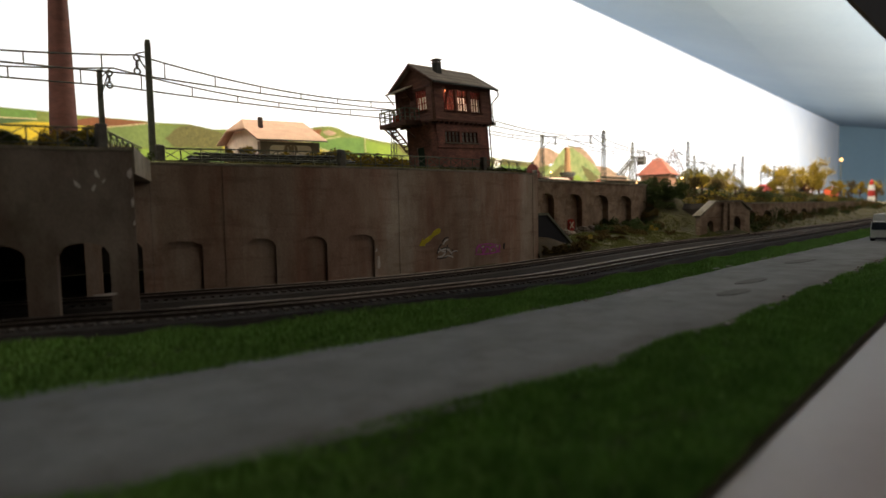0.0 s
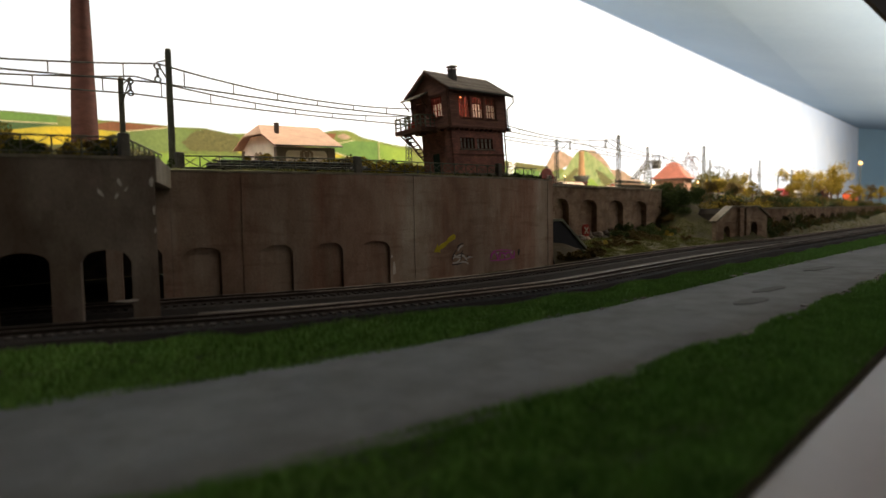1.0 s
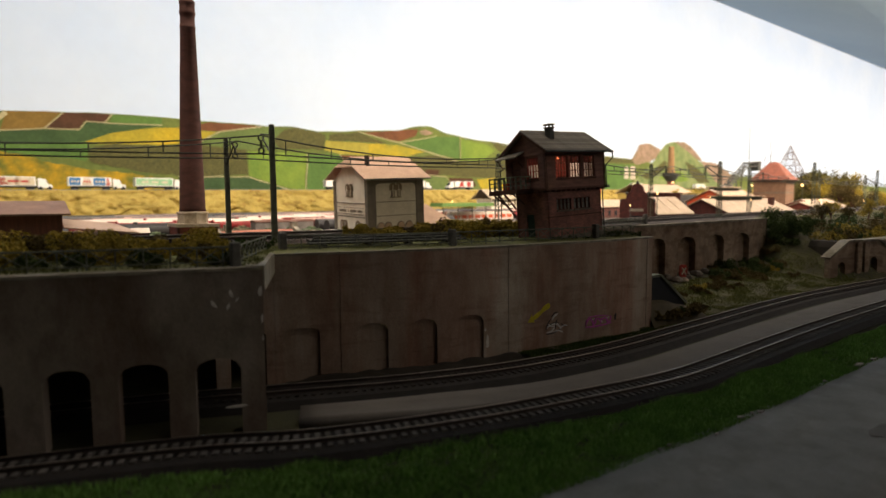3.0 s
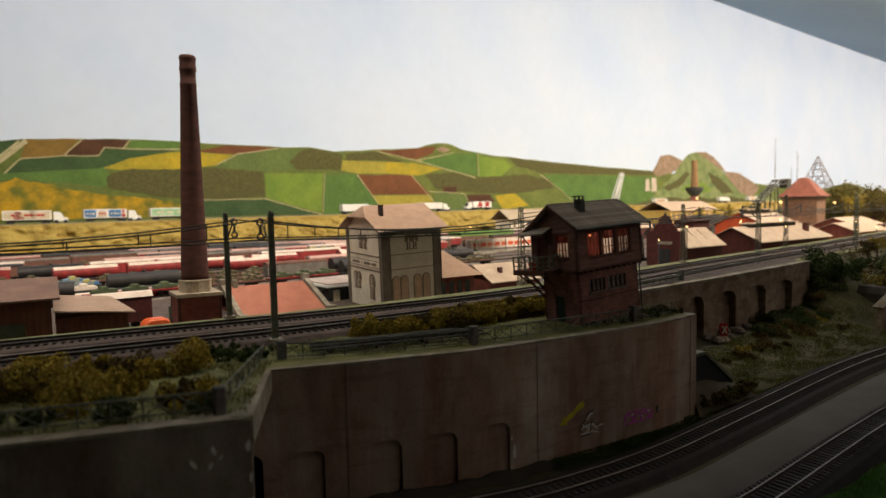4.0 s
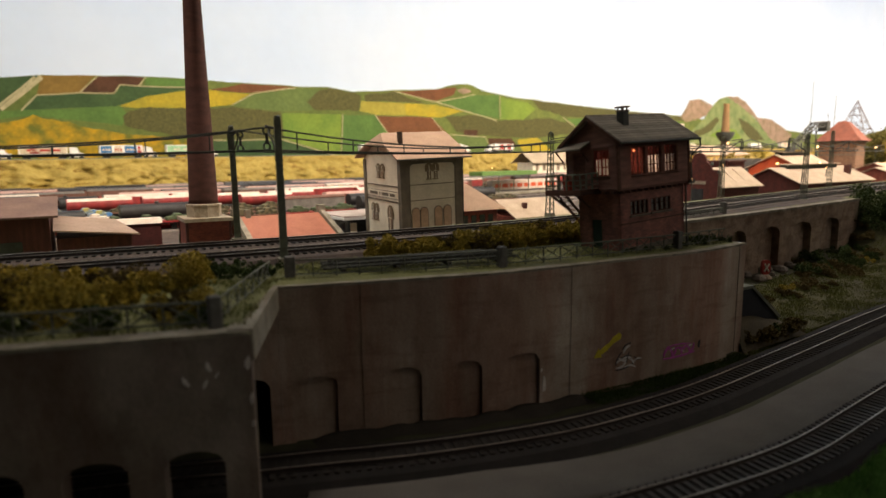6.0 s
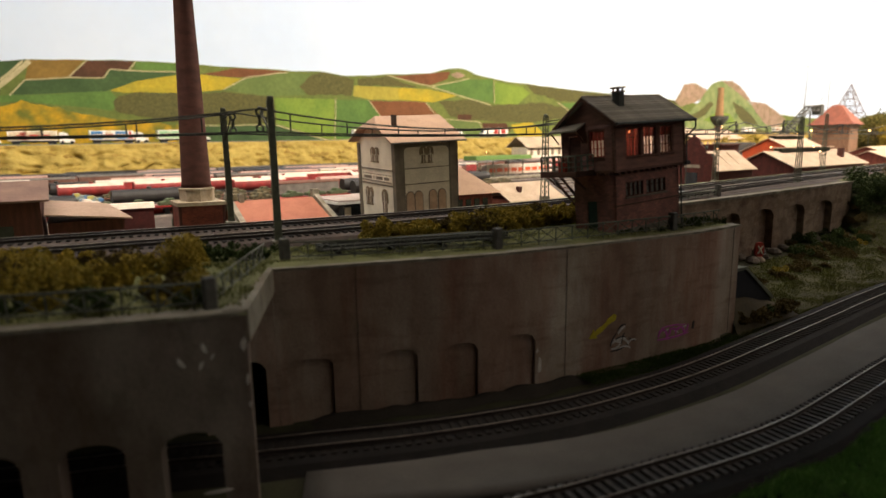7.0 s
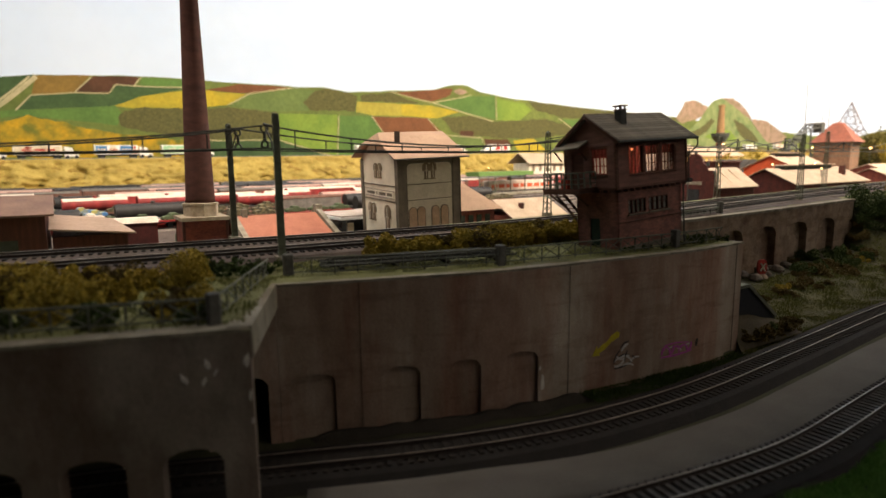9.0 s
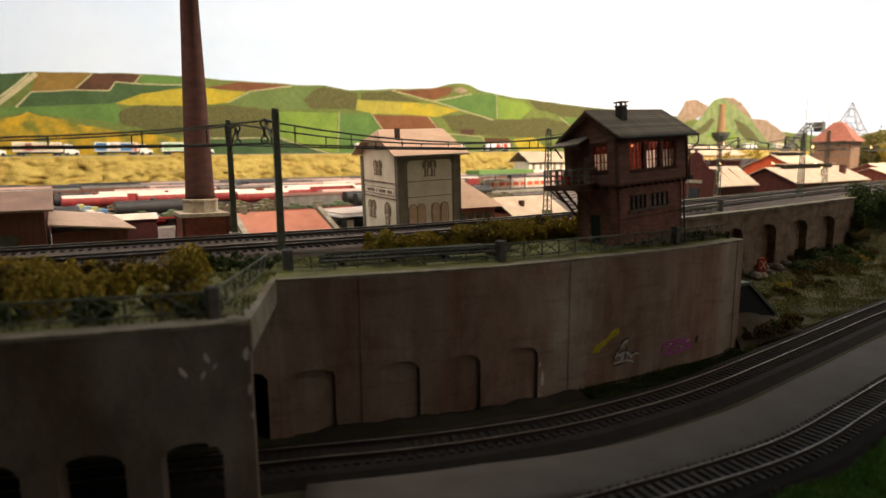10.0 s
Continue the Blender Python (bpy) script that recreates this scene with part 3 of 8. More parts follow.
def track(name, points, z, bed, material, label, singles, fill=0.002, back=None, timber=None):
    """Ballast, sleepers and two rails along a line; single sleepers within the given stretch of u."""
    line = along([(u, v, z) for u, v in points], 0.02)
    back = back or bed
    timber = timber or sleeper_mesh
    root = tagged(Build().sweep(line, [(-bed - 0.006, -0.004), (-bed, fill - 0.0006), (-0.013, fill), (0.013, fill), (back, fill - 0.0006), (back + 0.006, -0.004)]).solo(name, material, label, "track", "structure"))
    rest = Build()
    for p, d in even(line, 0.0064):
        m = Matrix.Translation(p + Vector((0, 0, 0.0014))) @ Matrix.Rotation(math.atan2(d.y, d.x), 4, "Z")
        if singles[0] < p.x < singles[1]:
            ob = new("sleeper", timber)
            ob.parent, ob.matrix_local = root, m
        elif p.x < 3.5:
            rest.box(-0.0015, 0.0015, -0.0148, 0.0148, 0, 0.0016, m)
    tagged(rest.part("sleepers_beyond", SLEEPER, root), kind="stuff")
    for side in (-1, 1):
        s = side * 0.0082
        Build().sweep(line, [(s - 0.0011, 0.0030), (s - 0.0005, 0.0034), (s - 0.0005, 0.0048), (s - 0.0007, 0.0055), (s + 0.0007, 0.0055), (s + 0.0005, 0.0048), (s + 0.0005, 0.0034), (s + 0.0011, 0.0030)]).part("rail", RAIL, root)
        Build().sweep(line, [(s - 0.0006, 0.0055), (s - 0.0005, 0.0058), (s + 0.0005, 0.0058), (s + 0.0006, 0.0055)]).part("rail_head", RAIL_HEAD, root)
    return root


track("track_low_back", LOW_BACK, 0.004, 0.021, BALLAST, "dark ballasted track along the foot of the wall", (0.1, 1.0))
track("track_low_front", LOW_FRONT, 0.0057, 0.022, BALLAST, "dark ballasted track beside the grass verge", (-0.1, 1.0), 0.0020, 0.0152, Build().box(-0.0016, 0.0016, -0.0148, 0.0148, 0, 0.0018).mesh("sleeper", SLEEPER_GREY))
track("track_main_near", NEAR_TRACK, 0.1145, 0.026, BALLAST_MAIN, "main line track with brown ballast on the terrace", (-0.1, 1.2))
track("track_main_far", FAR_TRACK, 0.1145, 0.026, BALLAST_MAIN, "second main line track with brown ballast on the terrace", (-0.1, 1.2))

# ---- room round the layout ----


def back_v(u):
    return 4.2 + 0.04 * u


def flat_wall(B, u0, v0, u1, v1, z0, z1, t):
    d = Vector((u1 - u0, v1 - v0)).normalized()
    n = Vector((-d.y, d.x)) * t
    p = [(u0, v0), (u1, v1), (u1 + n.x, v1 + n.y), (u0 + n.x, v0 + n.y)]
    return B.add([(*q, z) for z in (z0, z1) for q in p], [(3, 2, 1, 0), (4, 5, 6, 7), (0, 1, 5, 4), (1, 2, 6, 5), (2, 3, 7, 6), (3, 0, 4, 7)])


ROOM_END, TOP = 25.2, 2.81
flat_wall(Build(), -4, back_v(-4), ROOM_END, back_v(ROOM_END), -0.5, TOP, 0.05).solo("backdrop", SKY_PAINT, "painted pale sky on the long back wall", "backdrop", "structure")
flat_wall(Build(), ROOM_END - 0.05, -2.6, ROOM_END - 0.05, back_v(ROOM_END), -1.0, TOP, -0.05).solo("wall_far_end", END_PAINT, "blue painted end wall of the room", "wall", "structure")
C = Build()
C.add([(-4, 0.62, 1.62), (ROOM_END, 0.62, 1.62), (ROOM_END, 1.2, 2.0), (-4, 1.2, 2.0), (ROOM_END, back_v(ROOM_END), TOP), (-4, back_v(-4), TOP)], [(0, 1, 2, 3), (3, 2, 4, 5)])
C.add([(-4, 0.62, 1.66), (ROOM_END, 0.62, 1.66), (ROOM_END, 1.2, 2.04), (-4, 1.2, 2.04), (ROOM_END, back_v(ROOM_END), TOP + 0.04), (-4, back_v(-4), TOP + 0.04)], [(3, 2, 1, 0), (5, 4, 2, 3)])
C.solo("ceiling", CEIL_PAINT, "blue grey painted ceiling over the layout", "ceiling", "structure")
Build().box(-4, ROOM_END, 0.60, 0.62, 0.92, 1.66).solo("light_board", BLACK, "black board hiding the row of lamps", "board", "structure")
R = Build()
R.box(-4, ROOM_END, -2.6, -2.55, -1.0, 2.6)
R.solo("wall_room", ROOMWALL, "dim wall of the visitors' room", "wall", "structure")
Build().box(-4, ROOM_END, -2.6, 0.62, 2.55, 2.6).solo("ceiling_room", ROOMWALL, "dim ceiling over the visitors", "ceiling", "structure")
Build().box(-4, ROOM_END, -2.6, -0.3, -1.0, -0.95).solo("floor_room", ROOMWALL, "dark floor of the visitors' room", "floor", "structure")
Build().box(-4.05, -4, -2.6, back_v(-4), -1.0, 2.85).solo("wall_room_end", ROOMWALL, "dim end wall of the room", "wall", "structure")

# ---- hillside below the arched wall and beyond it ----


def low_v(u):
    return float(np.interp(u, [p[0] for p in LOW_BACK], [p[1] for p in LOW_BACK])) + 0.029


def hill_z(u, f):
    """Height of the slope at u, f from 0 at the lower track to 1 at the wall or terrace."""
    foot = float(np.interp(u, [0.6, 0.75, 1.2, 1.235, 1.27], [0.012, 0.026, 0.034, 0.070, 0.108]))
    f = min(max(f, 0.0), 1.0)
    rise = f ** float(np.interp(u, [1.15, 1.30], [1.6, 0.75]))
    return 0.002 + foot * rise + 0.006 * hump(u, f * 0.2, 22) * math.sin(math.pi * f)


us = [0.58 + 0.015 * k for k in range(60)] + [1.48 + 0.05 * k for k in range(90)]
rows = []
for u in us:
    a, b = low_v(u), (edge_v(u) + (0.004 if u < 1.24 else 0.01))
    rows.append([(u, a + (b - a) * k / 12, hill_z(u, k / 12)) for k in range(13)])
H = Build().add([p for r in rows for p in r], [(i * 13 + k, (i + 1) * 13 + k, (i + 1) * 13 + k + 1, i * 13 + k + 1) for i in range(len(rows) - 1) for k in range(12)])
H.solo("ground_slope", mat("dry_slope", (0.070, 0.066, 0.026), (0.038, 0.034, 0.016), scale=30, fine=500, bump=0.8), "dry grassy slope between the lower track and the arched wall", "slope", "structure", smooth=True)

# ---- plants ----


def blades(n, u0, u1, low, high, z, tall, wide=0.00045, lean=0.5):
    """Single blades of static grass between two lines."""
    u = RNG.uniform(u0, u1, n)
    grid = np.linspace(u0, u1, 60)
    a, b = np.interp(u, grid, [low(g) for g in grid]), np.interp(u, grid, [high(g) for g in grid])
    ok = b > a
    u, a, b = u[ok], a[ok], b[ok]
    # a ragged border and bare spots
    v = a + (b - a) * RNG.uniform(-0.04, 1.04, len(u))
    keep = np.sin(u * 91 + 3 * np.sin(v * 133)) * np.sin(v * 117 + 2 * np.sin(u * 71)) + RNG.uniform(0, 1.5, len(u)) > 0.12
    u, v = u[keep], v[keep]
    n = len(u)
    zz = np.array([z(p, q) for p, q in zip(u, v)]) if callable(z) else np.full(n, z)
    h = tall * RNG.uniform(0.45, 1.15, n) * (0.8 + 0.35 * np.sin(u * 57 + np.sin(v * 83) * 2))
    ang, tilt, way = RNG.uniform(0, math.tau, n), np.abs(RNG.normal(0, lean, n)), RNG.uniform(0, math.tau, n)
    base = np.stack([u, v, zz], 1)
    side = np.stack([np.cos(ang), np.sin(ang), np.zeros(n)], 1) * wide * RNG.uniform(0.6, 1.4, (n, 1))
    tip = base + np.stack([np.cos(way) * np.sin(tilt) * h, np.sin(way) * np.sin(tilt) * h, np.cos(tilt) * h], 1)
    return np.stack([base - side, base + side, tip], 1).reshape(-1, 3)


def front_v(u):
    return float(np.interp(u, [p[0] for p in VERGE], [p[1] for p in VERGE])) - 0.031


def meadow(name, label, pieces, material=GRASS):
    ob = new(name, raw(name, np.concatenate(pieces), 3, material))
    ob.matrix_world = R45
    return tagged(ob, label, "grass", kind="stuff")


meadow("grass_verge_near", "dense green grass verge beside the white ledge", [
    blades(170000, -0.10, 0.55, lambda u: ledge_v(u) + 0.004, lambda u: road_v(u) - 0.053, 0.0025, 0.0042),
    blades(70000, 0.55, 1.6, lambda u: ledge_v(u) + 0.004, lambda u: road_v(u) - 0.053, 0.0025, 0.0042, 0.0006),
    blades(14000, 1.6, 4.0, lambda u: ledge_v(u) + 0.004, lambda u: road_v(u) - 0.053, 0.0025, 0.006, 0.001)])
meadow("grass_verge_far", "green grass verge between the road and the track", [
    blades(150000, -0.25, 0.6, lambda u: road_v(u) + 0.052, front_v, 0.0025, 0.0044),
    blades(50000, 0.6, 1.5, lambda u: road_v(u) + 0.052, front_v, 0.0025, 0.0044, 0.0006),
    blades(14000, 1.5, 4.0, lambda u: road_v(u) + 0.052, front_v, 0.0025, 0.006, 0.001)])
OLIVE_GRASS = leafy("olive_grass", (0.075, 0.084, 0.030), (0.17, 0.18, 0.06), (0.27, 0.26, 0.09))
PALE_GRASS = leafy("pale_grass", (0.14, 0.155, 0.058), (0.30, 0.31, 0.13), (0.44, 0.42, 0.20))
meadow("grass_terrace", "short pale grass on the upper terrace", [
    blades(44000, 0.145, 0.60, lambda u: edge_v(u) + 0.010, lambda u: mid_v(u) - 0.068, 0.1105, 0.0035, 0.0004)], PALE_GRASS)
meadow("grass_bastion", "dark olive grass on top of the bastion", [
    blades(46000, -0.40, 0.155, lambda u: edge_v(u) + 0.012, lambda u: mid_v(u) - 0.066, 0.1105, 0.0042, 0.0005)], OLIVE_GRASS)
meadow("grass_slope", "patchy grass on the slope below the arched wall", [
    blades(1000, 1.20, 1.26, low_v, lambda u: low_v(u) + 0.6 * (edge_v(u) - low_v(u)), lambda u, v: hill_z(u, (v - low_v(u)) / max(0.01, edge_v(u) - low_v(u))) - 0.0005, 0.0035, 0.0005),
    blades(30000, 1.24, 4.0, low_v, lambda u: edge_v(u), lambda u, v: hill_z(u, (v - low_v(u)) / max(0.01, edge_v(u) - low_v(u))) - 0.0005, 0.005, 0.0008)], OLIVE_GRASS)
meadow("grass_track_side", "green and straw coloured grass below the arched wall", [
    blades(60000, 0.60, 1.24, low_v, lambda u: low_v(u) + 0.78 * (edge_v(u) - low_v(u)), lambda u, v: hill_z(u, (v - low_v(u)) / max(0.01, edge_v(u) - low_v(u))) - 0.0005, 0.0035, 0.0005)], leafy("straw_green_grass", (0.070, 0.080, 0.022), (0.155, 0.165, 0.045), (0.25, 0.23, 0.075)))
meadow("weeds_wall_foot", "thin green weeds along the foot of the concrete wall", [
    blades(11000, 0.40, 0.60, lambda u: edge_v(u) - 0.028, lambda u: edge_v(u) - 0.006, 0.003, 0.0032, 0.0004)], leafy("damp_grass", (0.030, 0.052, 0.012), (0.085, 0.125, 0.030), (0.13, 0.16, 0.05)))


def bush(u, v, z, r, tall, material, label, group, lumps=11, leaves=1700, size=0.0012, pile=None):
    """Foam-like flock: lumps of small leaves with gaps between them."""
    c = RNG.uniform(-1, 1, (lumps, 3)) * (r * 0.8, r * 0.8, tall * 0.45) + (0, 0, tall * 0.5)
    rad = r * RNG.uniform(0.20, 0.42, lumps)
    k = RNG.integers(0, lumps, leaves)
    d = RNG.normal(size=(leaves, 3))
    d /= np.linalg.norm(d, axis=1)[:, None]
    p = c[k] + d * (rad[k] * RNG.uniform(0.55, 1.05, leaves) ** 0.5)[:, None]
    p[:, 2] = np.maximum(p[:, 2] * 1.0, 0.0008)
    if pile is not None:
        pile.setdefault(material.name, []).append(flock(p + (u, v, z), size))
        return None
    ob = new("bush", raw("bush", flock(p, size), 4, material))
    ob.matrix_world = spot(u, v, z)
    return tagged(ob, label, "bush", group)


random.seed(5)
for k in range(84):
    u = -0.34 + 0.475 * (k + random.random()) / 84
    e = edge_v(u)
    v = e + 0.030 + (mid_v(u) - 0.078 - e - 0.030) * random.random() ** 0.75
    big = 0.55 + 0.75 * random.random()
    bush(u, v, 0.111, 0.016 * big, 0.0145 * big, random.choice((BUSH, BUSH, BUSH, BUSH, BUSH_BROWN)), "olive and ochre flock shrub on the bastion's top", "shrubs on the bastion", lumps=15, leaves=2700, size=0.0011)
for k in range(10):
    u = -0.25 + 0.38 * (k + random.random()) / 10
    bush(u, edge_v(u) + random.uniform(0.02, 0.035), 0.111, 0.011, 0.008, BUSH_DARK, "low dark green shrub near the bastion's edge", "shrubs on the bastion")
for k in range(38):
    u = 0.275 + 0.235 * (k + random.random()) / 38
    v = mid_v(u) - 0.074 + random.uniform(-0.016, 0.003)
    big = 0.50 + 0.50 * random.random() + (0.20 if u > 0.36 else 0.0)
    bush(u, v, 0.112, 0.015 * big, 0.017 * big, random.choice((BUSH, BUSH, BUSH, BUSH, BUSH_BROWN)), "olive and ochre flock shrub beside the main line", "shrubs beside the main line", lumps=14, leaves=2100, size=0.0011)
for k in range(8):
    bush(0.155 + 0.004 * k + random.uniform(-0.006, 0.006), 0.556 + random.uniform(-0.022, 0.02), 0.111, 0.008, 0.009, BUSH_DARK, "small dark green shrub beside the mast", "shrubs beside the main line", leaves=450)
for k in range(9):
    bush(0.552 + 0.0055 * k, 0.458 + random.uniform(-0.004, 0.012), 0.110, 0.006, 0.006, BUSH_DARK, "grey green shrub at the tower's foot", "shrubs round the tower", leaves=420, size=0.0009)
for k in range(10):
    u = 0.46 + 0.09 * k / 10
    bush(u, edge_v(u) + 0.012 + random.uniform(-0.002, 0.004), 0.110, 0.004, 0.004, BUSH_DARK, "tiny shrub in front of the tower", "shrubs round the tower", leaves=260, size=0.0008)
for k in range(26):
    u = 0.95 + 0.29 * (k + random.random()) / 26
    f = random.uniform(0.66, 0.97)
    big = 0.5 + 0.6 * random.random()
    bush(u, low_v(u) + f * (edge_v(u) - low_v(u)), hill_z(u, f) - 0.001, 0.017 * big, 0.013 * big, random.choice((BUSH_BROWN, BUSH_DARK, BUSH_DARK)), "dark undergrowth at the foot of the arched wall", "undergrowth on the slope")
for k in range(22):
    u = random.uniform(0.70, 1.16)
    f = random.uniform(0.46, 0.74)
    big = 0.35 + 0.45 * random.random()
    bush(u, low_v(u) + f * (edge_v(u) - low_v(u)), hill_z(u, f) - 0.001, 0.017 * big, 0.010 * big, random.choice((BUSH_BROWN, BUSH_BROWN, BUSH)), "low dry brown undergrowth on the slope", "undergrowth on the slope")
for k in range(20):
    bush(0.618 + random.uniform(0, 0.095), 0.441 + random.uniform(-0.006, 0.006), 0.010, 0.008, random.uniform(0.006, 0.012), random.choice((BUSH_BROWN, BUSH_BROWN, BUSH_BROWN, BUSH_DARK)), "brown weeds beside the black buttress", "undergrowth on the slope", leaves=500)
THICKET = {}
for k in range(170):
    u = 1.26 + 2.9 * random.random() ** 1.4
    f = random.uniform(0.42 if u < 1.5 else 0.15, 1.0)
    if 1.26 < u < 2.1 and k % 4:
        continue
    v = low_v(u) + f * (edge_v(u) - low_v(u))
    big = 0.7 + 0.9 * random.random()
    bush(u, v, hill_z(u, f) - 0.002, 0.024 * big, 0.018 * big, random.choice((BUSH_BROWN, BUSH_BROWN, BUSH_DARK, BUSH_DARK)), "dark shrub on the slope beside the main line", "undergrowth on the slope", leaves=700, size=0.0018, pile=THICKET)
for u, v, r, h in ((1.262, 0.606, 0.030, 0.052), (1.252, 0.585, 0.027, 0.044), (1.272, 0.560, 0.025, 0.034), (1.285, 0.600, 0.026, 0.046)):
    bush(u, v, hill_z(u, 0.9) - 0.02, r, h, BUSH_DARK, "large dark shrub at the end of the arched wall", "shrubs at the arched wall's end", lumps=14, leaves=2600, size=0.0016)

# ---- painted backdrop: hills and fields on the long wall ----
HILL = mat("painted_hill_green", (0.185, 0.225, 0.055), (0.125, 0.165, 0.042), scale=5, fine=40, bump=0.05)
PAINT = {
    "tan": mat("painted_tan", (0.265, 0.165, 0.04), (0.215, 0.135, 0.034), scale=9, fine=60, bump=0.05),
    "brown": mat("painted_brown", (0.115, 0.052, 0.028), (0.08, 0.04, 0.022), scale=9, fine=60, bump=0.05),
    "russet": mat("painted_russet", (0.215, 0.088, 0.038), (0.16, 0.066, 0.03), scale=9, fine=60, bump=0.05),
    "deep": mat("painted_deep_green", (0.072, 0.125, 0.046), (0.052, 0.095, 0.036), scale=7, fine=60, bump=0.05),
    "mid": mat("painted_mid_green", (0.128, 0.235, 0.054), (0.094, 0.175, 0.044), scale=7, fine=60, bump=0.05),
    "fresh": mat("painted_fresh_green", (0.235, 0.335, 0.052), (0.165, 0.265, 0.045), scale=7, fine=60, bump=0.05),
    "yellow": mat("painted_yellow", (0.58, 0.42, 0.03), (0.36, 0.32, 0.04), scale=6, fine=60, bump=0.05),
    "gold": mat("painted_gold_scrub", (0.60, 0.36, 0.02), (0.17, 0.18, 0.03), scale=14, fine=70, bump=0.05, mix=0.45),
    "wood": mat("painted_wood", (0.15, 0.138, 0.046), (0.078, 0.082, 0.03), scale=70, fine=160, bump=0.05, mix=0.6),
    "rock": mat("painted_rock", (0.44, 0.29, 0.22), (0.24, 0.19, 0.11), scale=14, fine=60, bump=0.05, mix=0.6),
    "olive": mat("painted_olive_green", (0.165, 0.225, 0.066), (0.12, 0.17, 0.052), scale=5, fine=45, bump=0.05),
    "straw": mat("painted_straw", (0.44, 0.37, 0.06), (0.33, 0.3, 0.055), scale=5, fine=45, bump=0.05),
    "chalk": mat("painted_chalk", (0.70, 0.60, 0.50), (0.55, 0.46, 0.38), scale=20, fine=60, bump=0.05),
    "path": mat("painted_path", (0.60, 0.52, 0.31), (0.46, 0.41, 0.23), scale=20, fine=60, bump=0.05),
    "mount": mat("painted_mountain", (0.31, 0.35, 0.145), (0.145, 0.215, 0.075), scale=11, fine=60, bump=0.05, mix=0.6),
}


def painted(parent, name, colour, outline, coat):
    """A painted area on the back wall; outline in metres along the wall and up."""
    lift = -0.004 - 0.0015 * coat
    rough, cell = (0.011, 0.022) if colour in ("wood", "gold") else (0.012, 0.030) if colour == "rock" else (0.006, 0.09)
    fine = []
    for (a, b), (c, d) in zip(outline, outline[1:] + outline[:1]):
        n = max(1, round(math.hypot(c - a, d - b) / cell))
        for k in range(n):
            p, q = a + (c - a) * k / n, b + (d - b) * k / n
            fine.append((p + rough * hump(p, q, 9), q + rough * hump(q, p, 9 if rough < 0.01 else 24)))
    B = Build().prism(fine, lift, lift + 0.001)
    B.v = [(x, y + back_v(x), z) for x, y, z in B.v]
    return B.part(name, PAINT[colour] if colour else HILL, parent)


RIDGE_U = (-4, -1, -0.215, -0.02, 0.243, 0.516, 0.92, 1.14, 1.50, 1.695, 1.90, 2.24, 2.67, 2.773, 2.843, 2.932, 3.023, 3.115, 3.471, 3.678, 4.20, 5.05, 5.94, 6.8, 9, 18)
RIDGE_Z = (0.64, 0.64, 0.652, 0.676, 0.692, 0.705, 0.703, 0.704, 0.70, 0.709, 0.686, 0.715, 0.75, 0.778, 0.794, 0.803, 0.791, 0.757, 0.719, 0.712, 0.684, 0.655, 0.631, 0.58, 0.48, 0.34)


def ridge_z(u):
    return float(np.interp(u, RIDGE_U, RIDGE_Z))


hills = thing("painted_hills", R45, "painted patchwork of green and yellow hill fields on the back wall", "backdrop", kind="structure")
outline = [(u, ridge_z(u)) for u in [-4 + 0.1 * k for k in range(60)] + [2 + 0.05 * k for k in range(40)] + [4 + 0.1 * k for k in range(140)]]
painted(hills, "hill", "", [(-4, 0.0)] + outline + [(18, 0.0)], 0)
painted(hills, "field", "deep", [(-0.36, 0.635), (-0.21, 0.652), (-0.02, 0.676), (-0.13, 0.579), (-0.22, 0.483), (-0.37, 0.455)], 1)
painted(hills, "field", "tan", [(-0.01, 0.674), (0.25, 0.693), (0.17, 0.593), (-0.04, 0.570)], 1)
painted(hills, "field", "brown", [(0.26, 0.690), (0.51, 0.701), (0.48, 0.651), (0.37, 0.642), (0.34, 0.597), (0.17, 0.593)], 1)
painted(hills, "field", "mid", [(0.52, 0.698), (0.80, 0.700), (0.80, 0.656), (0.51, 0.653)], 1)
painted(hills, "field", "deep", [(-0.05, 0.567), (0.34, 0.597), (0.37, 0.639), (0.48, 0.648), (0.80, 0.653), (0.51, 0.587), (0.42, 0.549), (0.34, 0.522), (0.09, 0.498), (-0.12, 0.482)], 1)
painted(hills, "field", "yellow", [(0.37, 0.527), (0.51, 0.587), (0.74, 0.632), (0.89, 0.643), (1.08, 0.637), (1.14, 0.632), (1.02, 0.555), (0.77, 0.525), (0.45, 0.519)], 2)
painted(hills, "field", "russet", [(0.89, 0.646), (1.10, 0.698), (1.46, 0.693), (1.35, 0.665), (1.14, 0.639)], 2)
painted(hills, "field", "mid", [(-0.37, 0.455), (-0.12, 0.482), (0.09, 0.495), (0.37, 0.527), (0.41, 0.473), (0.37, 0.411), (0.20, 0.428), (-0.07, 0.455), (-0.38, 0.394)], 1)
painted(hills, "scrub", "gold", [(-0.38, 0.388), (-0.23, 0.402), (-0.07, 0.452), (0.06, 0.426), (0.32, 0.369), (0.73, 0.329), (0.80, 0.292), (0.79, 0.219), (-0.39, 0.225)], 2)
painted(hills, "wood", "wood", [(0.38, 0.455), (0.42, 0.501), (0.51, 0.521), (0.77, 0.525), (1.06, 0.538), (1.35, 0.523), (1.35, 0.346), (1.09, 0.333), (0.76, 0.340), (0.50, 0.378), (0.39, 0.411)], 3)
painted(hills, "field", "deep", [(0.89, 0.322), (1.35, 0.330), (1.57, 0.273), (1.78, 0.213), (0.88, 0.218)], 2)
painted(hills, "field", "olive", [(1.03, 0.548), (1.16, 0.633), (1.46, 0.686), (1.63, 0.686), (1.57, 0.614), (1.58, 0.538), (1.36, 0.523)], 1)
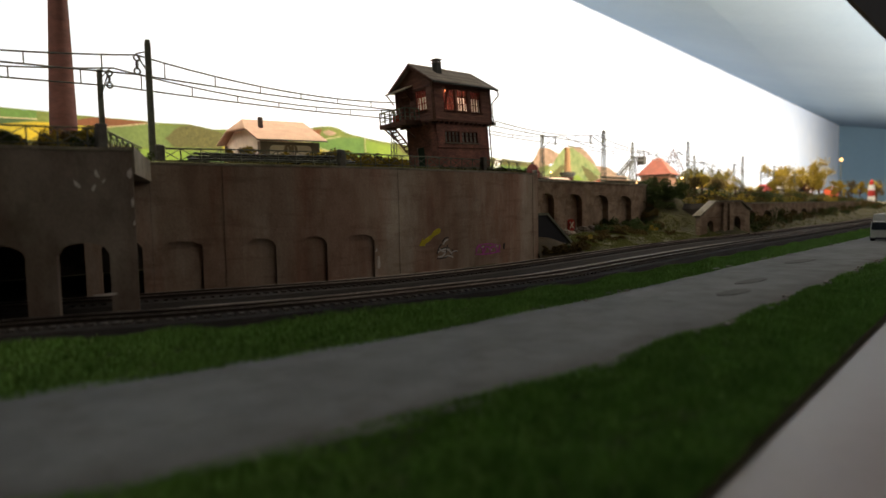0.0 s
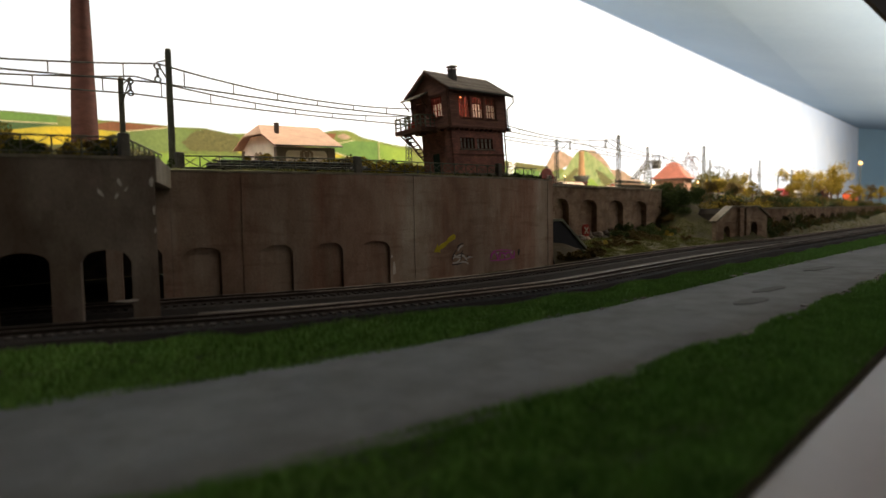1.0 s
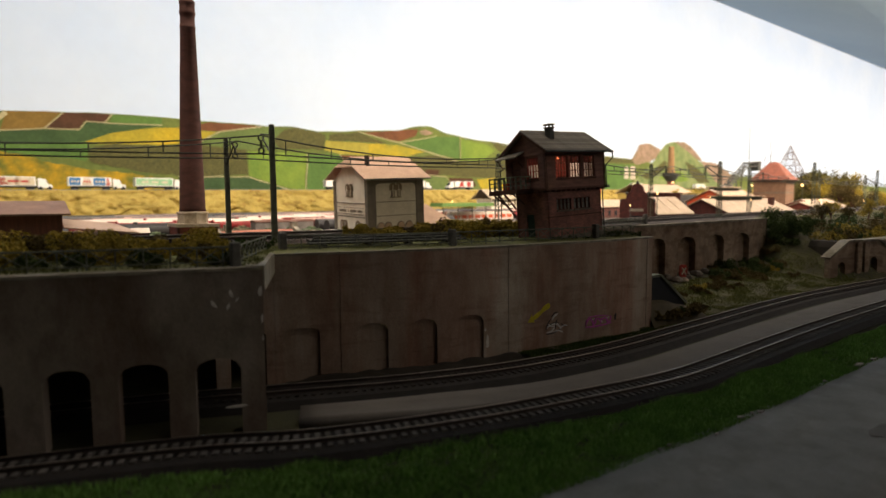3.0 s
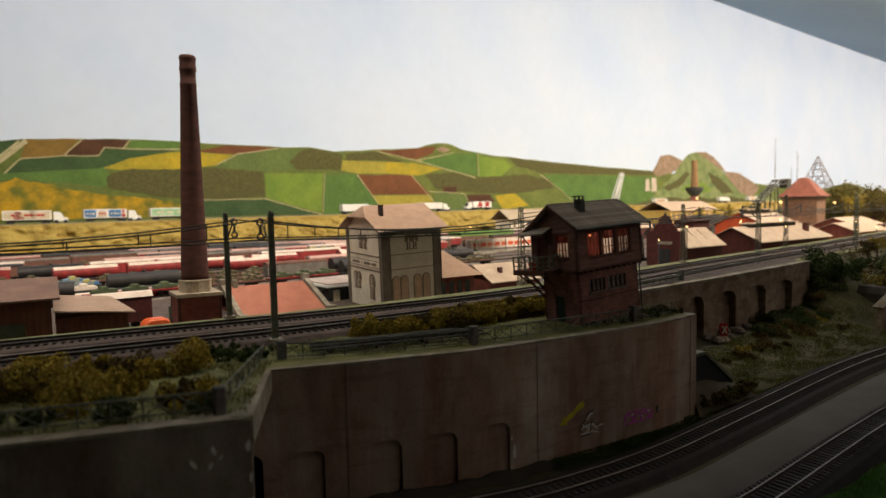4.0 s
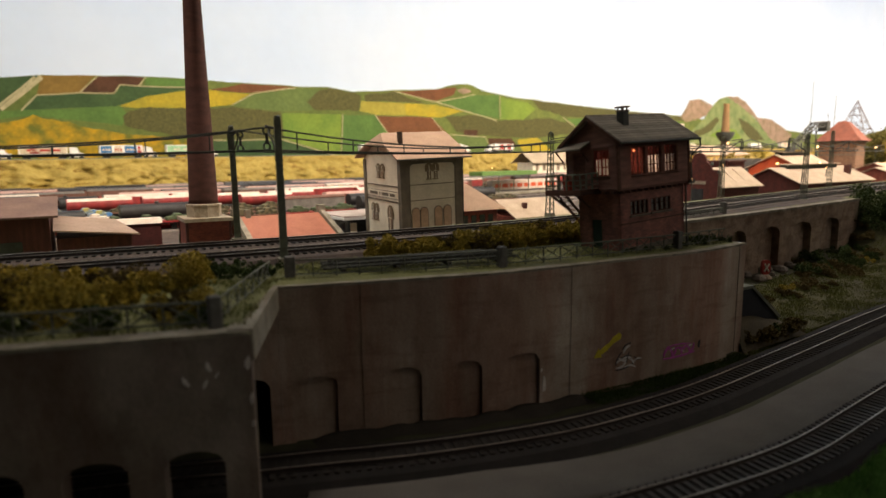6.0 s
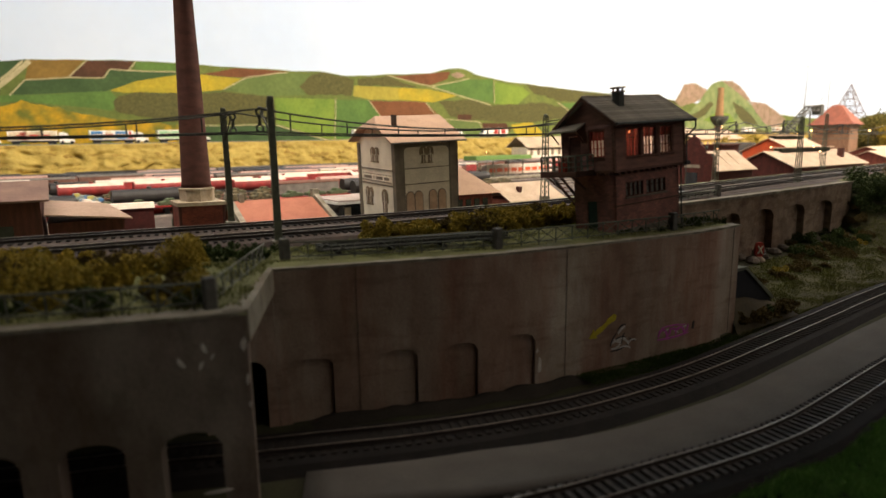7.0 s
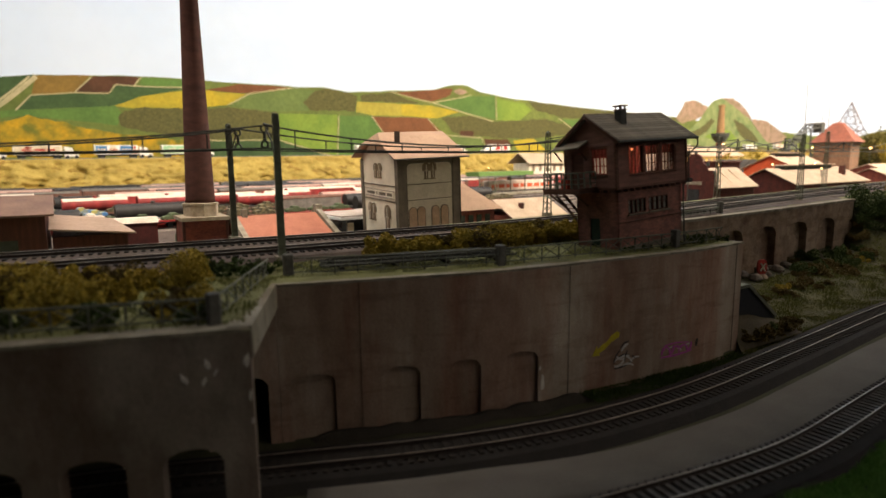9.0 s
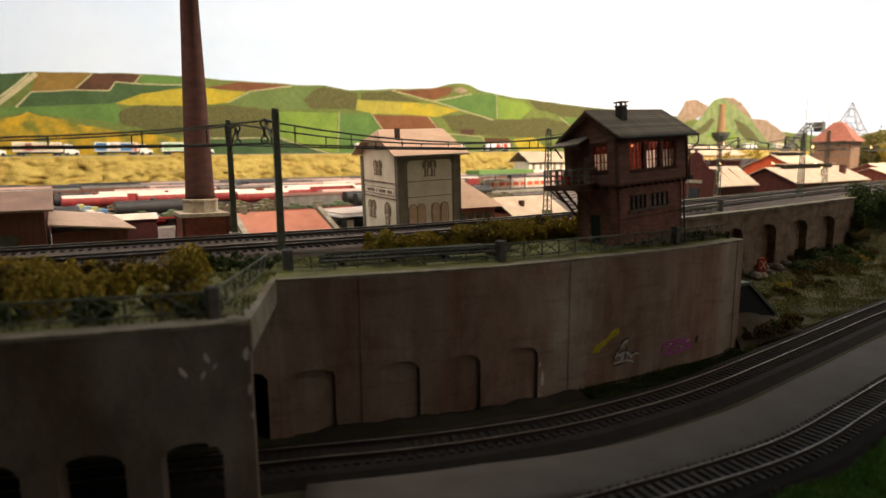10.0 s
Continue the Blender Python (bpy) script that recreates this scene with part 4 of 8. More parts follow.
painted(hills, "wood", "wood", [(1.54, 0.597), (1.63, 0.686), (1.71, 0.706), (1.88, 0.685), (1.96, 0.668), (1.94, 0.548), (1.60, 0.546)], 2)
painted(hills, "field", "fresh", [(1.36, 0.512), (1.80, 0.519), (1.78, 0.229), (1.57, 0.281), (1.36, 0.342)], 2)
painted(hills, "field", "mid", [(1.81, 0.515), (2.08, 0.522), (2.27, 0.268), (2.27, 0.197), (1.80, 0.212)], 2)
painted(hills, "field", "straw", [(1.96, 0.621), (2.34, 0.622), (2.35, 0.529), (2.09, 0.526), (1.95, 0.548)], 2)
painted(hills, "field", "yellow", [(2.34, 0.622), (2.62, 0.618), (2.91, 0.581), (2.68, 0.523), (2.35, 0.529)], 2)
painted(hills, "wood", "wood", [(1.99, 0.673), (2.25, 0.703), (2.53, 0.629), (1.99, 0.626)], 2)
painted(hills, "field", "russet", [(2.27, 0.703), (2.84, 0.768), (2.81, 0.710), (2.64, 0.651)], 2)
painted(hills, "field", "mid", [(2.66, 0.638), (3.02, 0.714), (3.29, 0.731), (3.30, 0.532), (3.02, 0.565)], 1)
painted(hills, "field", "fresh", [(3.31, 0.712), (3.64, 0.680), (3.73, 0.626), (3.57, 0.523), (3.31, 0.527)], 2)
painted(hills, "field", "russet", [(2.09, 0.518), (2.59, 0.521), (2.69, 0.444), (2.78, 0.365), (2.21, 0.362)], 2)
painted(hills, "field", "straw", [(2.22, 0.353), (2.78, 0.360), (2.82, 0.265), (2.28, 0.268)], 2)
painted(hills, "wood", "wood", [(2.72, 0.528), (3.02, 0.555), (3.27, 0.512), (3.89, 0.551), (4.24, 0.504), (4.28, 0.422), (3.68, 0.364), (3.21, 0.377), (2.84, 0.408)], 3)
painted(hills, "field", "olive", [(2.83, 0.389), (3.14, 0.371), (3.19, 0.282), (3.50, 0.281), (3.50, 0.188), (2.82, 0.198)], 2)
painted(hills, "field", "brown", [(3.17, 0.362), (3.44, 0.363), (3.50, 0.291), (3.19, 0.287)], 3)
painted(hills, "field", "yellow", [(3.50, 0.348), (3.75, 0.375), (3.93, 0.258), (3.60, 0.218)], 3)
painted(hills, "wood", "wood", [(3.68, 0.707), (4.20, 0.679), (5.05, 0.649), (5.94, 0.625), (6.00, 0.581), (4.69, 0.570), (4.12, 0.567), (3.78, 0.627)], 2)
painted(hills, "field", "mid", [(4.12, 0.556), (4.69, 0.558), (5.97, 0.567), (5.93, 0.245), (4.52, 0.299), (4.24, 0.499)], 2)
painted(hills, "mountain", "mount", [(5.54, 0.147), (5.90, 0.316), (6.22, 0.513), (6.41, 0.637), (6.54, 0.761), (6.66, 0.846), (6.84, 0.882), (7.04, 0.869), (7.25, 0.786), (7.42, 0.684), (7.68, 0.558), (8.00, 0.390), (8.76, 0.314), (9.47, 0.088)], 3)
painted(hills, "wood", "wood", [(5.50, 0.150), (5.62, 0.262), (5.95, 0.300), (6.30, 0.330), (6.62, 0.300), (6.80, 0.345), (7.15, 0.300), (7.55, 0.340), (8.05, 0.290), (8.60, 0.250), (9.10, 0.150)], 5)
painted(hills, "field", "fresh", [(6.50, 0.420), (6.78, 0.520), (7.05, 0.500), (7.22, 0.400), (6.85, 0.370)], 4)
painted(hills, "wood", "wood", [(6.12, 0.440), (6.40, 0.520), (6.62, 0.640), (6.70, 0.610), (6.52, 0.470), (6.25, 0.395)], 4)
painted(hills, "wood", "wood", [(7.10, 0.640), (7.32, 0.600), (7.55, 0.500), (7.75, 0.380), (7.45, 0.370), (7.22, 0.500)], 5)
painted(hills, "rock_face", "rock", [(5.92, 0.605), (6.01, 0.710), (6.09, 0.810), (6.28, 0.831), (6.52, 0.774), (6.58, 0.708), (6.34, 0.622), (6.05, 0.569)], 2)
painted(hills, "rock_face", "rock", [(6.84, 0.888), (7.07, 0.892), (7.29, 0.823), (7.47, 0.714), (7.56, 0.644), (7.37, 0.697), (7.10, 0.802)], 4)
painted(hills, "rock_face", "rock", [(7.50, 0.657), (7.86, 0.651), (8.18, 0.560), (8.46, 0.455), (8.25, 0.307), (7.90, 0.397), (7.65, 0.558)], 4)
painted(hills, "silo", "chalk", [(5.80, 0.538), (5.87, 0.540), (5.88, 0.399), (5.79, 0.399)], 4)
painted(hills, "silo", "chalk", [(5.91, 0.547), (6.00, 0.549), (6.01, 0.394), (5.91, 0.393)], 4)
painted(hills, "farmhouse", "brown", [(2.91, 0.428), (3.06, 0.429), (3.05, 0.381), (2.91, 0.380)], 4)
painted(hills, "hamlet", "rock", [(2.84, 0.739), (2.91, 0.771), (2.99, 0.746), (2.92, 0.715)], 4)


def painted_path(a, b, c, d, w):
    n = Vector((b - d, c - a)).normalized() * w * 1.5
    painted(hills, "painted_path", "path", [(a - n.x, b - n.y), (c - n.x, d - n.y), (c + n.x, d + n.y), (a + n.x, b + n.y)], 5)


painted_path(-0.01, 0.667, -0.21, 0.483, 0.0080)
painted_path(-0.04, 0.666, -0.24, 0.482, 0.0035)
painted_path(-0.04, 0.570, -0.12, 0.479, 0.0024)
painted_path(-0.04, 0.570, 0.17, 0.589, 0.0019)
painted_path(0.17, 0.589, 0.34, 0.593, 0.0019)
painted_path(0.26, 0.690, 0.17, 0.593, 0.0019)
painted_path(0.34, 0.593, 0.38, 0.643, 0.0019)
painted_path(0.38, 0.643, 0.80, 0.653, 0.0019)
painted_path(0.52, 0.701, 0.48, 0.648, 0.0019)
painted_path(1.02, 0.552, 1.17, 0.641, 0.0021)
painted_path(1.17, 0.641, 1.46, 0.689, 0.0021)
painted_path(0.89, 0.326, 1.35, 0.334, 0.0019)
painted_path(1.35, 0.334, 1.80, 0.208, 0.0022)
painted_path(1.81, 0.519, 1.79, 0.229, 0.0019)
painted_path(2.08, 0.522, 2.28, 0.268, 0.0022)
painted_path(2.25, 0.707, 2.64, 0.642, 0.0021)
painted_path(2.64, 0.642, 3.03, 0.720, 0.0021)
painted_path(2.64, 0.642, 3.27, 0.512, 0.0024)
painted_path(3.30, 0.731, 3.31, 0.532, 0.0019)
painted_path(2.75, 0.388, 3.14, 0.371, 0.0019)
painted_path(3.14, 0.371, 3.20, 0.282, 0.0016)
painted_path(2.59, 0.521, 2.83, 0.284, 0.0019)
painted_path(4.08, 0.561, 4.29, 0.455, 0.0024)
painted_path(4.29, 0.455, 4.54, 0.305, 0.0022)

# ---- raised road with lorries in front of the painted hills ----


def high_road(u):
    return 2.775 + 0.0716 * u, 0.2065 + 0.0072 * max(u, -1)


EARTH = mat("ochre_earth_bank", (0.45, 0.335, 0.085), (0.33, 0.245, 0.06), scale=16, fine=110, bump=0.8, mix=0.6, stretch=(1, 1, 2))
# Dark bands in the bank's colour stand in for shadowed creases.
stain_or_shade(EARTH, ((15, (0.7, 0.7, 2.2), (0.62, 0.54, 0.44), 0.36, 0.43), (36, (0.6, 0.6, 1.6), (0.76, 0.68, 0.58), 0.36, 0.43)))
us = [-3 + 0.010 * k for k in range(990)]
rows = []
for u in us:
    v, z = high_road(u)
    r = [(u, v + 1.10, z - 0.004), (u, v + 0.055, z - 0.002), (u, v - 0.05, z - 0.002)]
    for k in range(1, 23):
        f = k / 22
        lump = 0.050 * abs(hump(u, f * 0.35, 7)) + 0.030 * abs(hump(u, f * 0.5, 17)) - 0.03
        for scale, deep in ((9, 0.042), (21, 0.026)):
            c = abs(noise.noise(Vector((u * scale + 0.8 * f, f * 3.4 * scale / 9 - u * 2.0, 1.3 + scale))))
            lump -= deep * max(0.0, 1 - c / 0.10)
        r.append((u, v - 0.05 - 0.11 * f - lump * math.sin(math.pi * f) ** 0.6, z - 0.002 - (z - 0.058) * f ** 0.9))
    rows.append(r)
nv = len(rows[0])
Build().add([p for r in rows for p in r], [(i * nv + k, (i + 1) * nv + k, (i + 1) * nv + k + 1, i * nv + k + 1) for i in range(len(rows) - 1) for k in range(nv - 1)]).solo("ground_bank", EARTH, "ochre earth bank carrying the raised road", "bank", "structure", smooth=True)
path = [Vector((u, high_road(u)[0], high_road(u)[1])) for u in us]
Build().sweep(path, [(-0.045, -0.001), (-0.044, 0.001), (0.044, 0.001), (0.045, -0.001)]).solo("road_high", ASPHALT, "narrow grey road along the foot of the painted hills", "road", "structure")

TYRE = mat("black_rubber", (0.025, 0.025, 0.025), (0.015, 0.015, 0.015), scale=200, rough=0.8)
LORRY_WHITE = mat("lorry_white", (0.78, 0.76, 0.70), (0.70, 0.68, 0.62), scale=40, rough=0.4, bump=0.05)
AD = {"red": mat("lorry_red", (0.50, 0.05, 0.04), scale=60, rough=0.4), "blue": mat("lorry_blue", (0.06, 0.20, 0.42), scale=60, rough=0.4),
      "green": mat("lorry_green", (0.45, 0.58, 0.36), (0.20, 0.42, 0.22), scale=40, rough=0.4), "cream": mat("lorry_cream", (0.68, 0.58, 0.40), scale=60, rough=0.4)}
WINDOW_DARK = mat("dark_glazing", (0.03, 0.035, 0.04), (0.02, 0.022, 0.025), scale=90, rough=0.15, bump=0, spec=0.6)


def lorry(u, ad, label, turn=0.0):
    v, z = high_road(u)
    root = thing("lorry", spot(u, v, z + 0.0012, 4.1 + turn) @ Matrix.Scale(1.06, 4), label, "lorry", "lorries on the raised road")
    trailer = Build().box(0, 0.142, -0.015, 0.015, 0.013, 0.046).part("trailer", LORRY_WHITE, root, bevel=0.001)
    for k, (a, b, colour) in enumerate(ad):
        for s in (-0.0156, 0.0150):
            Build().prism([(a, 0.016), (b, 0.016), (b - 0.3 * (b - a) * (k % 2), 0.043), (a + 0.2 * (b - a) * (k % 2), 0.043)], s, s + 0.0006).part("panel", AD[colour], trailer, "painted advertising panel")
        for q in range(3):
            x = a + (b - a) * (0.15 + 0.27 * q)
            Build().box(x, x + (b - a) * 0.18, -0.0159, -0.01565, 0.026, 0.033).part("lettering_bar", AD["cream" if colour != "cream" else "red"], trailer)
    Build().prism([(0.148, 0.006), (0.192, 0.006), (0.192, 0.018), (0.178, 0.021), (0.172, 0.038), (0.158, 0.041), (0.148, 0.041)], -0.013, 0.013).part("cab", LORRY_WHITE, root, bevel=0.0012)
    Build().prism([(0.1735, 0.0375), (0.1795, 0.0215), (0.1800, 0.0218), (0.1742, 0.0380)], -0.0115, 0.0115).part("windscreen", WINDOW_DARK, root)
    Build().box(0.01, 0.18, -0.006, 0.006, 0.007, 0.0128).part("chassis", TYRE, root)
    for x in (0.016, 0.028, 0.120, 0.132, 0.156, 0.184):
        Build().tube((x, -0.0145, 0.006), (x, 0.0145, 0.006), 0.0058, 14).part("axle", TYRE, root)
    return root


lorry(-0.300, ((0.006, 0.136, "red"),), "white articulated lorry with dark red panel on the raised road")
lorry(-0.077, ((0.004, 0.138, "cream"), (0.030, 0.062, "red"), (0.078, 0.094, "cream")), "cream articulated lorry with red lettering on the raised road")
lorry(0.177, ((0.004, 0.040, "blue"), (0.044, 0.078, "cream"), (0.082, 0.122, "blue"), (0.124, 0.138, "red")), "white articulated lorry with blue panels on the raised road")
lorry(0.415, ((0.004, 0.138, "green"),), "white and green articulated lorry on the raised road")
lorry(1.305, (), "plain white articulated lorry behind the house")
lorry(1.800, (), "plain white articulated lorry standing beyond the house roof")
lorry(2.330, ((0.02, 0.05, "red"), (0.07, 0.11, "red")), "white articulated lorry with two red marks on the raised road", 180)
lorry(4.10, ((0.01, 0.13, "cream"),), "pale articulated lorry far along the raised road")
lorry(5.14, (), "white articulated lorry far along the raised road")
lorry(5.70, ((0.01, 0.13, "cream"),), "pale articulated lorry near the painted mountain")

# ---- signal tower ----


def panel(B, w, z0, z1, t, holes, m):
    """A wall panel of width w in the local x and z, thickness t inward (+y), with rectangular holes (x0, x1, z0, z1)."""
    B.weld = True
    xs = sorted({0, w, *[h[0] for h in holes], *[h[1] for h in holes]})
    zs = sorted({z0, z1, *[h[2] for h in holes], *[h[3] for h in holes]})
    for a, b in zip(xs, xs[1:]):
        for c, d in zip(zs, zs[1:]):
            if not any(h[0] <= a and b <= h[1] and h[2] <= c and d <= h[3] for h in holes):
                B.box(a, b, 0, t, c, d, m)
    return B


def brickwork(name, brick, other, joint, w, h):
    m = mat(name, brick, other, scale=80, fine=700, bump=0.2)
    t = m.node_tree
    link = t.links.new
    co = [n for n in t.nodes if n.type == "TEX_COORD"][0]
    sep, add, comb, tex = t.nodes.new("ShaderNodeSeparateXYZ"), t.nodes.new("ShaderNodeMath"), t.nodes.new("ShaderNodeCombineXYZ"), t.nodes.new("ShaderNodeTexBrick")
    link(co.outputs["Object"], sep.inputs[0])
    link(sep.outputs[0], add.inputs[0])
    link(sep.outputs[1], add.inputs[1])
    link(add.outputs[0], comb.inputs[0])
    link(sep.outputs[2], comb.inputs[1])
    link(comb.outputs[0], tex.inputs["Vector"])
    tex.inputs["Scale"].default_value, tex.inputs["Brick Width"].default_value, tex.inputs["Row Height"].default_value = 1.0, w, h
    tex.inputs["Mortar Size"].default_value = h * 0.12
    tex.inputs["Color1"].default_value, tex.inputs["Color2"].default_value, tex.inputs["Mortar"].default_value = (1.15, 1.1, 1.05, 1), (0.7, 0.72, 0.75, 1), (*joint, 1)
    mult = t.nodes.new("ShaderNodeMix")
    mult.data_type, mult.blend_type = "RGBA", "MULTIPLY"
    mult.inputs["Factor"].default_value = 1.0
    bsdf = t.nodes["Principled BSDF"]
    src = bsdf.inputs["Base Color"].links[0].from_socket
    link(src, mult.inputs["A"])
    link(tex.outputs["Color"], mult.inputs["B"])
    link(mult.outputs["Result"], bsdf.inputs["Base Color"])
    b2 = t.nodes.new("ShaderNodeBump")
    b2.invert = True
    b2.inputs["Strength"].default_value, b2.inputs["Distance"].default_value = 0.7, h * 0.25
    link(tex.outputs["Fac"], b2.inputs["Height"])
    link(bsdf.inputs["Normal"].links[0].from_socket, b2.inputs["Normal"])
    link(b2.outputs[0], bsdf.inputs["Normal"])
    return m


TOWER_BRICK = brickwork("tower_brickwork", (0.36, 0.155, 0.12), (0.21, 0.098, 0.080), (0.8, 0.9, 0.9), 0.0042, 0.0017)
CLAD = mat("stained_cladding", (0.265, 0.132, 0.10), (0.17, 0.09, 0.07), scale=70, fine=500, stretch=(1, 1, 5), vary=0.18)


def cloth(name, colour, other):
    """Thin cloth through which the lamp behind it shines."""
    m = mat(name, colour, other, scale=300, fine=900, stretch=(1, 1, 0.1), bump=0.0)
    t = m.node_tree
    bsdf, outp = t.nodes["Principled BSDF"], t.nodes["Material Output"]
    tr, mx = t.nodes.new("ShaderNodeBsdfTranslucent"), t.nodes.new("ShaderNodeMixShader")
    t.links.new(bsdf.inputs["Base Color"].links[0].from_socket, tr.inputs["Color"])
    mx.inputs[0].default_value = 0.6
    t.links.new(bsdf.outputs[0], mx.inputs[1])
    t.links.new(tr.outputs[0], mx.inputs[2])
    t.links.new(mx.outputs[0], outp.inputs["Surface"])
    return m


CURTAIN = cloth("white_curtain", (0.80, 0.76, 0.70), (0.66, 0.62, 0.56))
CURTAIN_RED = cloth("red_curtain", (0.30, 0.085, 0.065), (0.18, 0.05, 0.04))
PANE_GREY = mat("dusty_grey_pane", (0.27, 0.265, 0.235), (0.17, 0.165, 0.145), scale=160, rough=0.35, bump=0.05)

# the small building stands a little askew, its pose fitted to the camera's view
TOWER_AT = R45 @ pose(0.4576, 0.4632, 0.110, -2.73, -2.69, 2.59)
W, D = 0.0984, 0.056
IN_L, IN_R, IN_F, IN_B = 0.0047, 0.0042, 0.003, 0.007
tower = thing("signal_tower", TOWER_AT, "dark red brick signal tower with boarded cabin, balcony and slate roof", "signal tower")
FRONT, LEFT, BACK, RIGHT = Matrix.Identity(4), pose(0, D, 0, 0, 0, -90), pose(W, D, 0, 0, 0, 180), pose(W, 0, 0, 0, 0, 90)
B = Build()
low_front = [(0.0178, 0.0422, 0.0312, 0.0438), (0.0460, 0.0744, 0.0312, 0.0438)]
DOOR_Y = (0.0236, 0.0347)
panel(B, W - IN_L - IN_R, -0.006, 0.054, 0.003, [(a - IN_L, b - IN_L, c, d) for a, b, c, d in low_front], Matrix.Translation((IN_L, IN_F, 0)))
panel(B, D - IN_F - IN_B, -0.006, 0.054, 0.003, [(D - IN_B - DOOR_Y[1], D - IN_B - DOOR_Y[0], -0.006, 0.0283)], Matrix.Translation((IN_L, D - IN_B, 0)) @ pose(0, 0, 0, 0, 0, -90))
panel(B, W - IN_L - IN_R, -0.006, 0.054, 0.003, [], Matrix.Translation((W - IN_R, D - IN_B, 0)) @ pose(0, 0, 0, 0, 0, 180))
panel(B, D - IN_F - IN_B, -0.006, 0.054, 0.003, [], Matrix.Translation((W - IN_R, IN_F, 0)) @ pose(0, 0, 0, 0, 0, 90))
low = B.part("lower_storey", TOWER_BRICK, tower)
Build().box(IN_L + 0.003, W - IN_R - 0.003, IN_F + 0.003, D - IN_B - 0.003, 0.010, 0.0105).part("inner_floor", TIMBER, low)
for x0, x1, z0, z1 in low_front:
    f = Build()
    n = 4
    for k in range(n + 1):
        x = x0 + (x1 - x0) * k / n
        f.box(x - 0.0007, x + 0.0007, 0.0032, 0.0046, z0, z1)
    f.box(x0, x1, 0.0032, 0.0046, z0, z0 + 0.001).box(x0, x1, 0.0032, 0.0046, z1 - 0.001, z1).box(x0, x1, 0.0034, 0.0044, z0 + 0.62 * (z1 - z0) - 0.0003, z0 + 0.62 * (z1 - z0) + 0.0003)
    f.part("window_frame", TIMBER, low)
    for k in range(n):
        xa, xb = x0 + (x1 - x0) * k / n + 0.0007, x0 + (x1 - x0) * (k + 1) / n - 0.0007
        Build().box(xa, xb, 0.0050, 0.0053, z0 + 0.001, z1 - 0.001).part("pane", PANE_GREY, low)
    Build().box(x0 - 0.001, x1 + 0.001, 0.0012, 0.0040, z0 - 0.0014, z0 - 0.0001).part("sill", QUOIN, low)
Build().box(IN_L + 0.0012, IN_L + 0.0020, DOOR_Y[0], DOOR_Y[1], -0.006, 0.0283).part("door", mat("green_door", (0.035, 0.065, 0.045), scale=100), low, "dark green entrance door")
# plinth course and string course
Build().box(IN_L - 0.0012, W - IN_R + 0.0012, IN_F - 0.0013, IN_F, -0.006, 0.004).part("plinth", QUOIN, low)
Build().box(IN_L - 0.0008, W - IN_R + 0.0008, IN_F - 0.0012, IN_F, 0.0242, 0.0254).part("string_course", TIMBER, low)
# cabin
cab = Build()
win_front = [(0.0165, 0.0360, 0.0655, 0.0895), (0.0395, 0.0580, 0.0655, 0.0895), (0.0630, 0.0810, 0.0655, 0.0895)]
win_left = [(0.0305, 0.0465, 0.0668, 0.0885), (0.0075, 0.0205, 0.056, 0.086)]
WALL_TOP = 0.0965
panel(cab, W, 0.054, WALL_TOP, 0.003, win_front, FRONT)
panel(cab, D, 0.054, WALL_TOP, 0.003, win_left, LEFT)
panel(cab, W, 0.054, WALL_TOP, 0.003, [(0.012, 0.086, 0.066, 0.089)], BACK)
panel(cab, D, 0.054, WALL_TOP, 0.003, [(0.010, 0.046, 0.066, 0.089)], RIGHT)
cab.box(0, W, 0, D, 0.0535, 0.0545)
cab.box(0.0005, W - 0.0005, 0.0005, D - 0.0005, 0.0925, 0.0935)
# gable triangles
for x in (0.0, W - 0.003):
    cab.add([(x, 0, WALL_TOP), (x, D, WALL_TOP), (x, 0.0274, 0.1152), (x + 0.003, 0, WALL_TOP), (x + 0.003, D, WALL_TOP), (x + 0.003, 0.0274, 0.1152)], [(0, 1, 2), (5, 4, 3), (0, 2, 5, 3), (2, 1, 4, 5), (0, 3, 4, 1)])
cabin = cab.part("cabin", CLAD, tower, "brown boarded timber cabin")
plank_count = 14
for z in [0.0556 + 0.0027 * k for k in range(plank_count)]:
    for m, length, holes in ((FRONT, W, win_front), (LEFT, D, win_left)):
        cuts = sorted([0.0, length] + [e for h in holes if h[2] - 0.002 < z + 0.0013 < h[3] + 0.001 for e in (h[0] - 0.001, h[1] + 0.001)])
        for a, b in zip(cuts[::2], cuts[1::2]):
            Build().add([(a, -0.0003, z), (b, -0.0003, z), (b, 0, z + 0.0026), (a, 0, z + 0.0026), (a, -0.0010, z), (b, -0.0010, z)], [(4, 5, 2, 3), (0, 1, 5, 4), (0, 4, 3), (1, 2, 5)], m).part("board", CLAD, cabin)


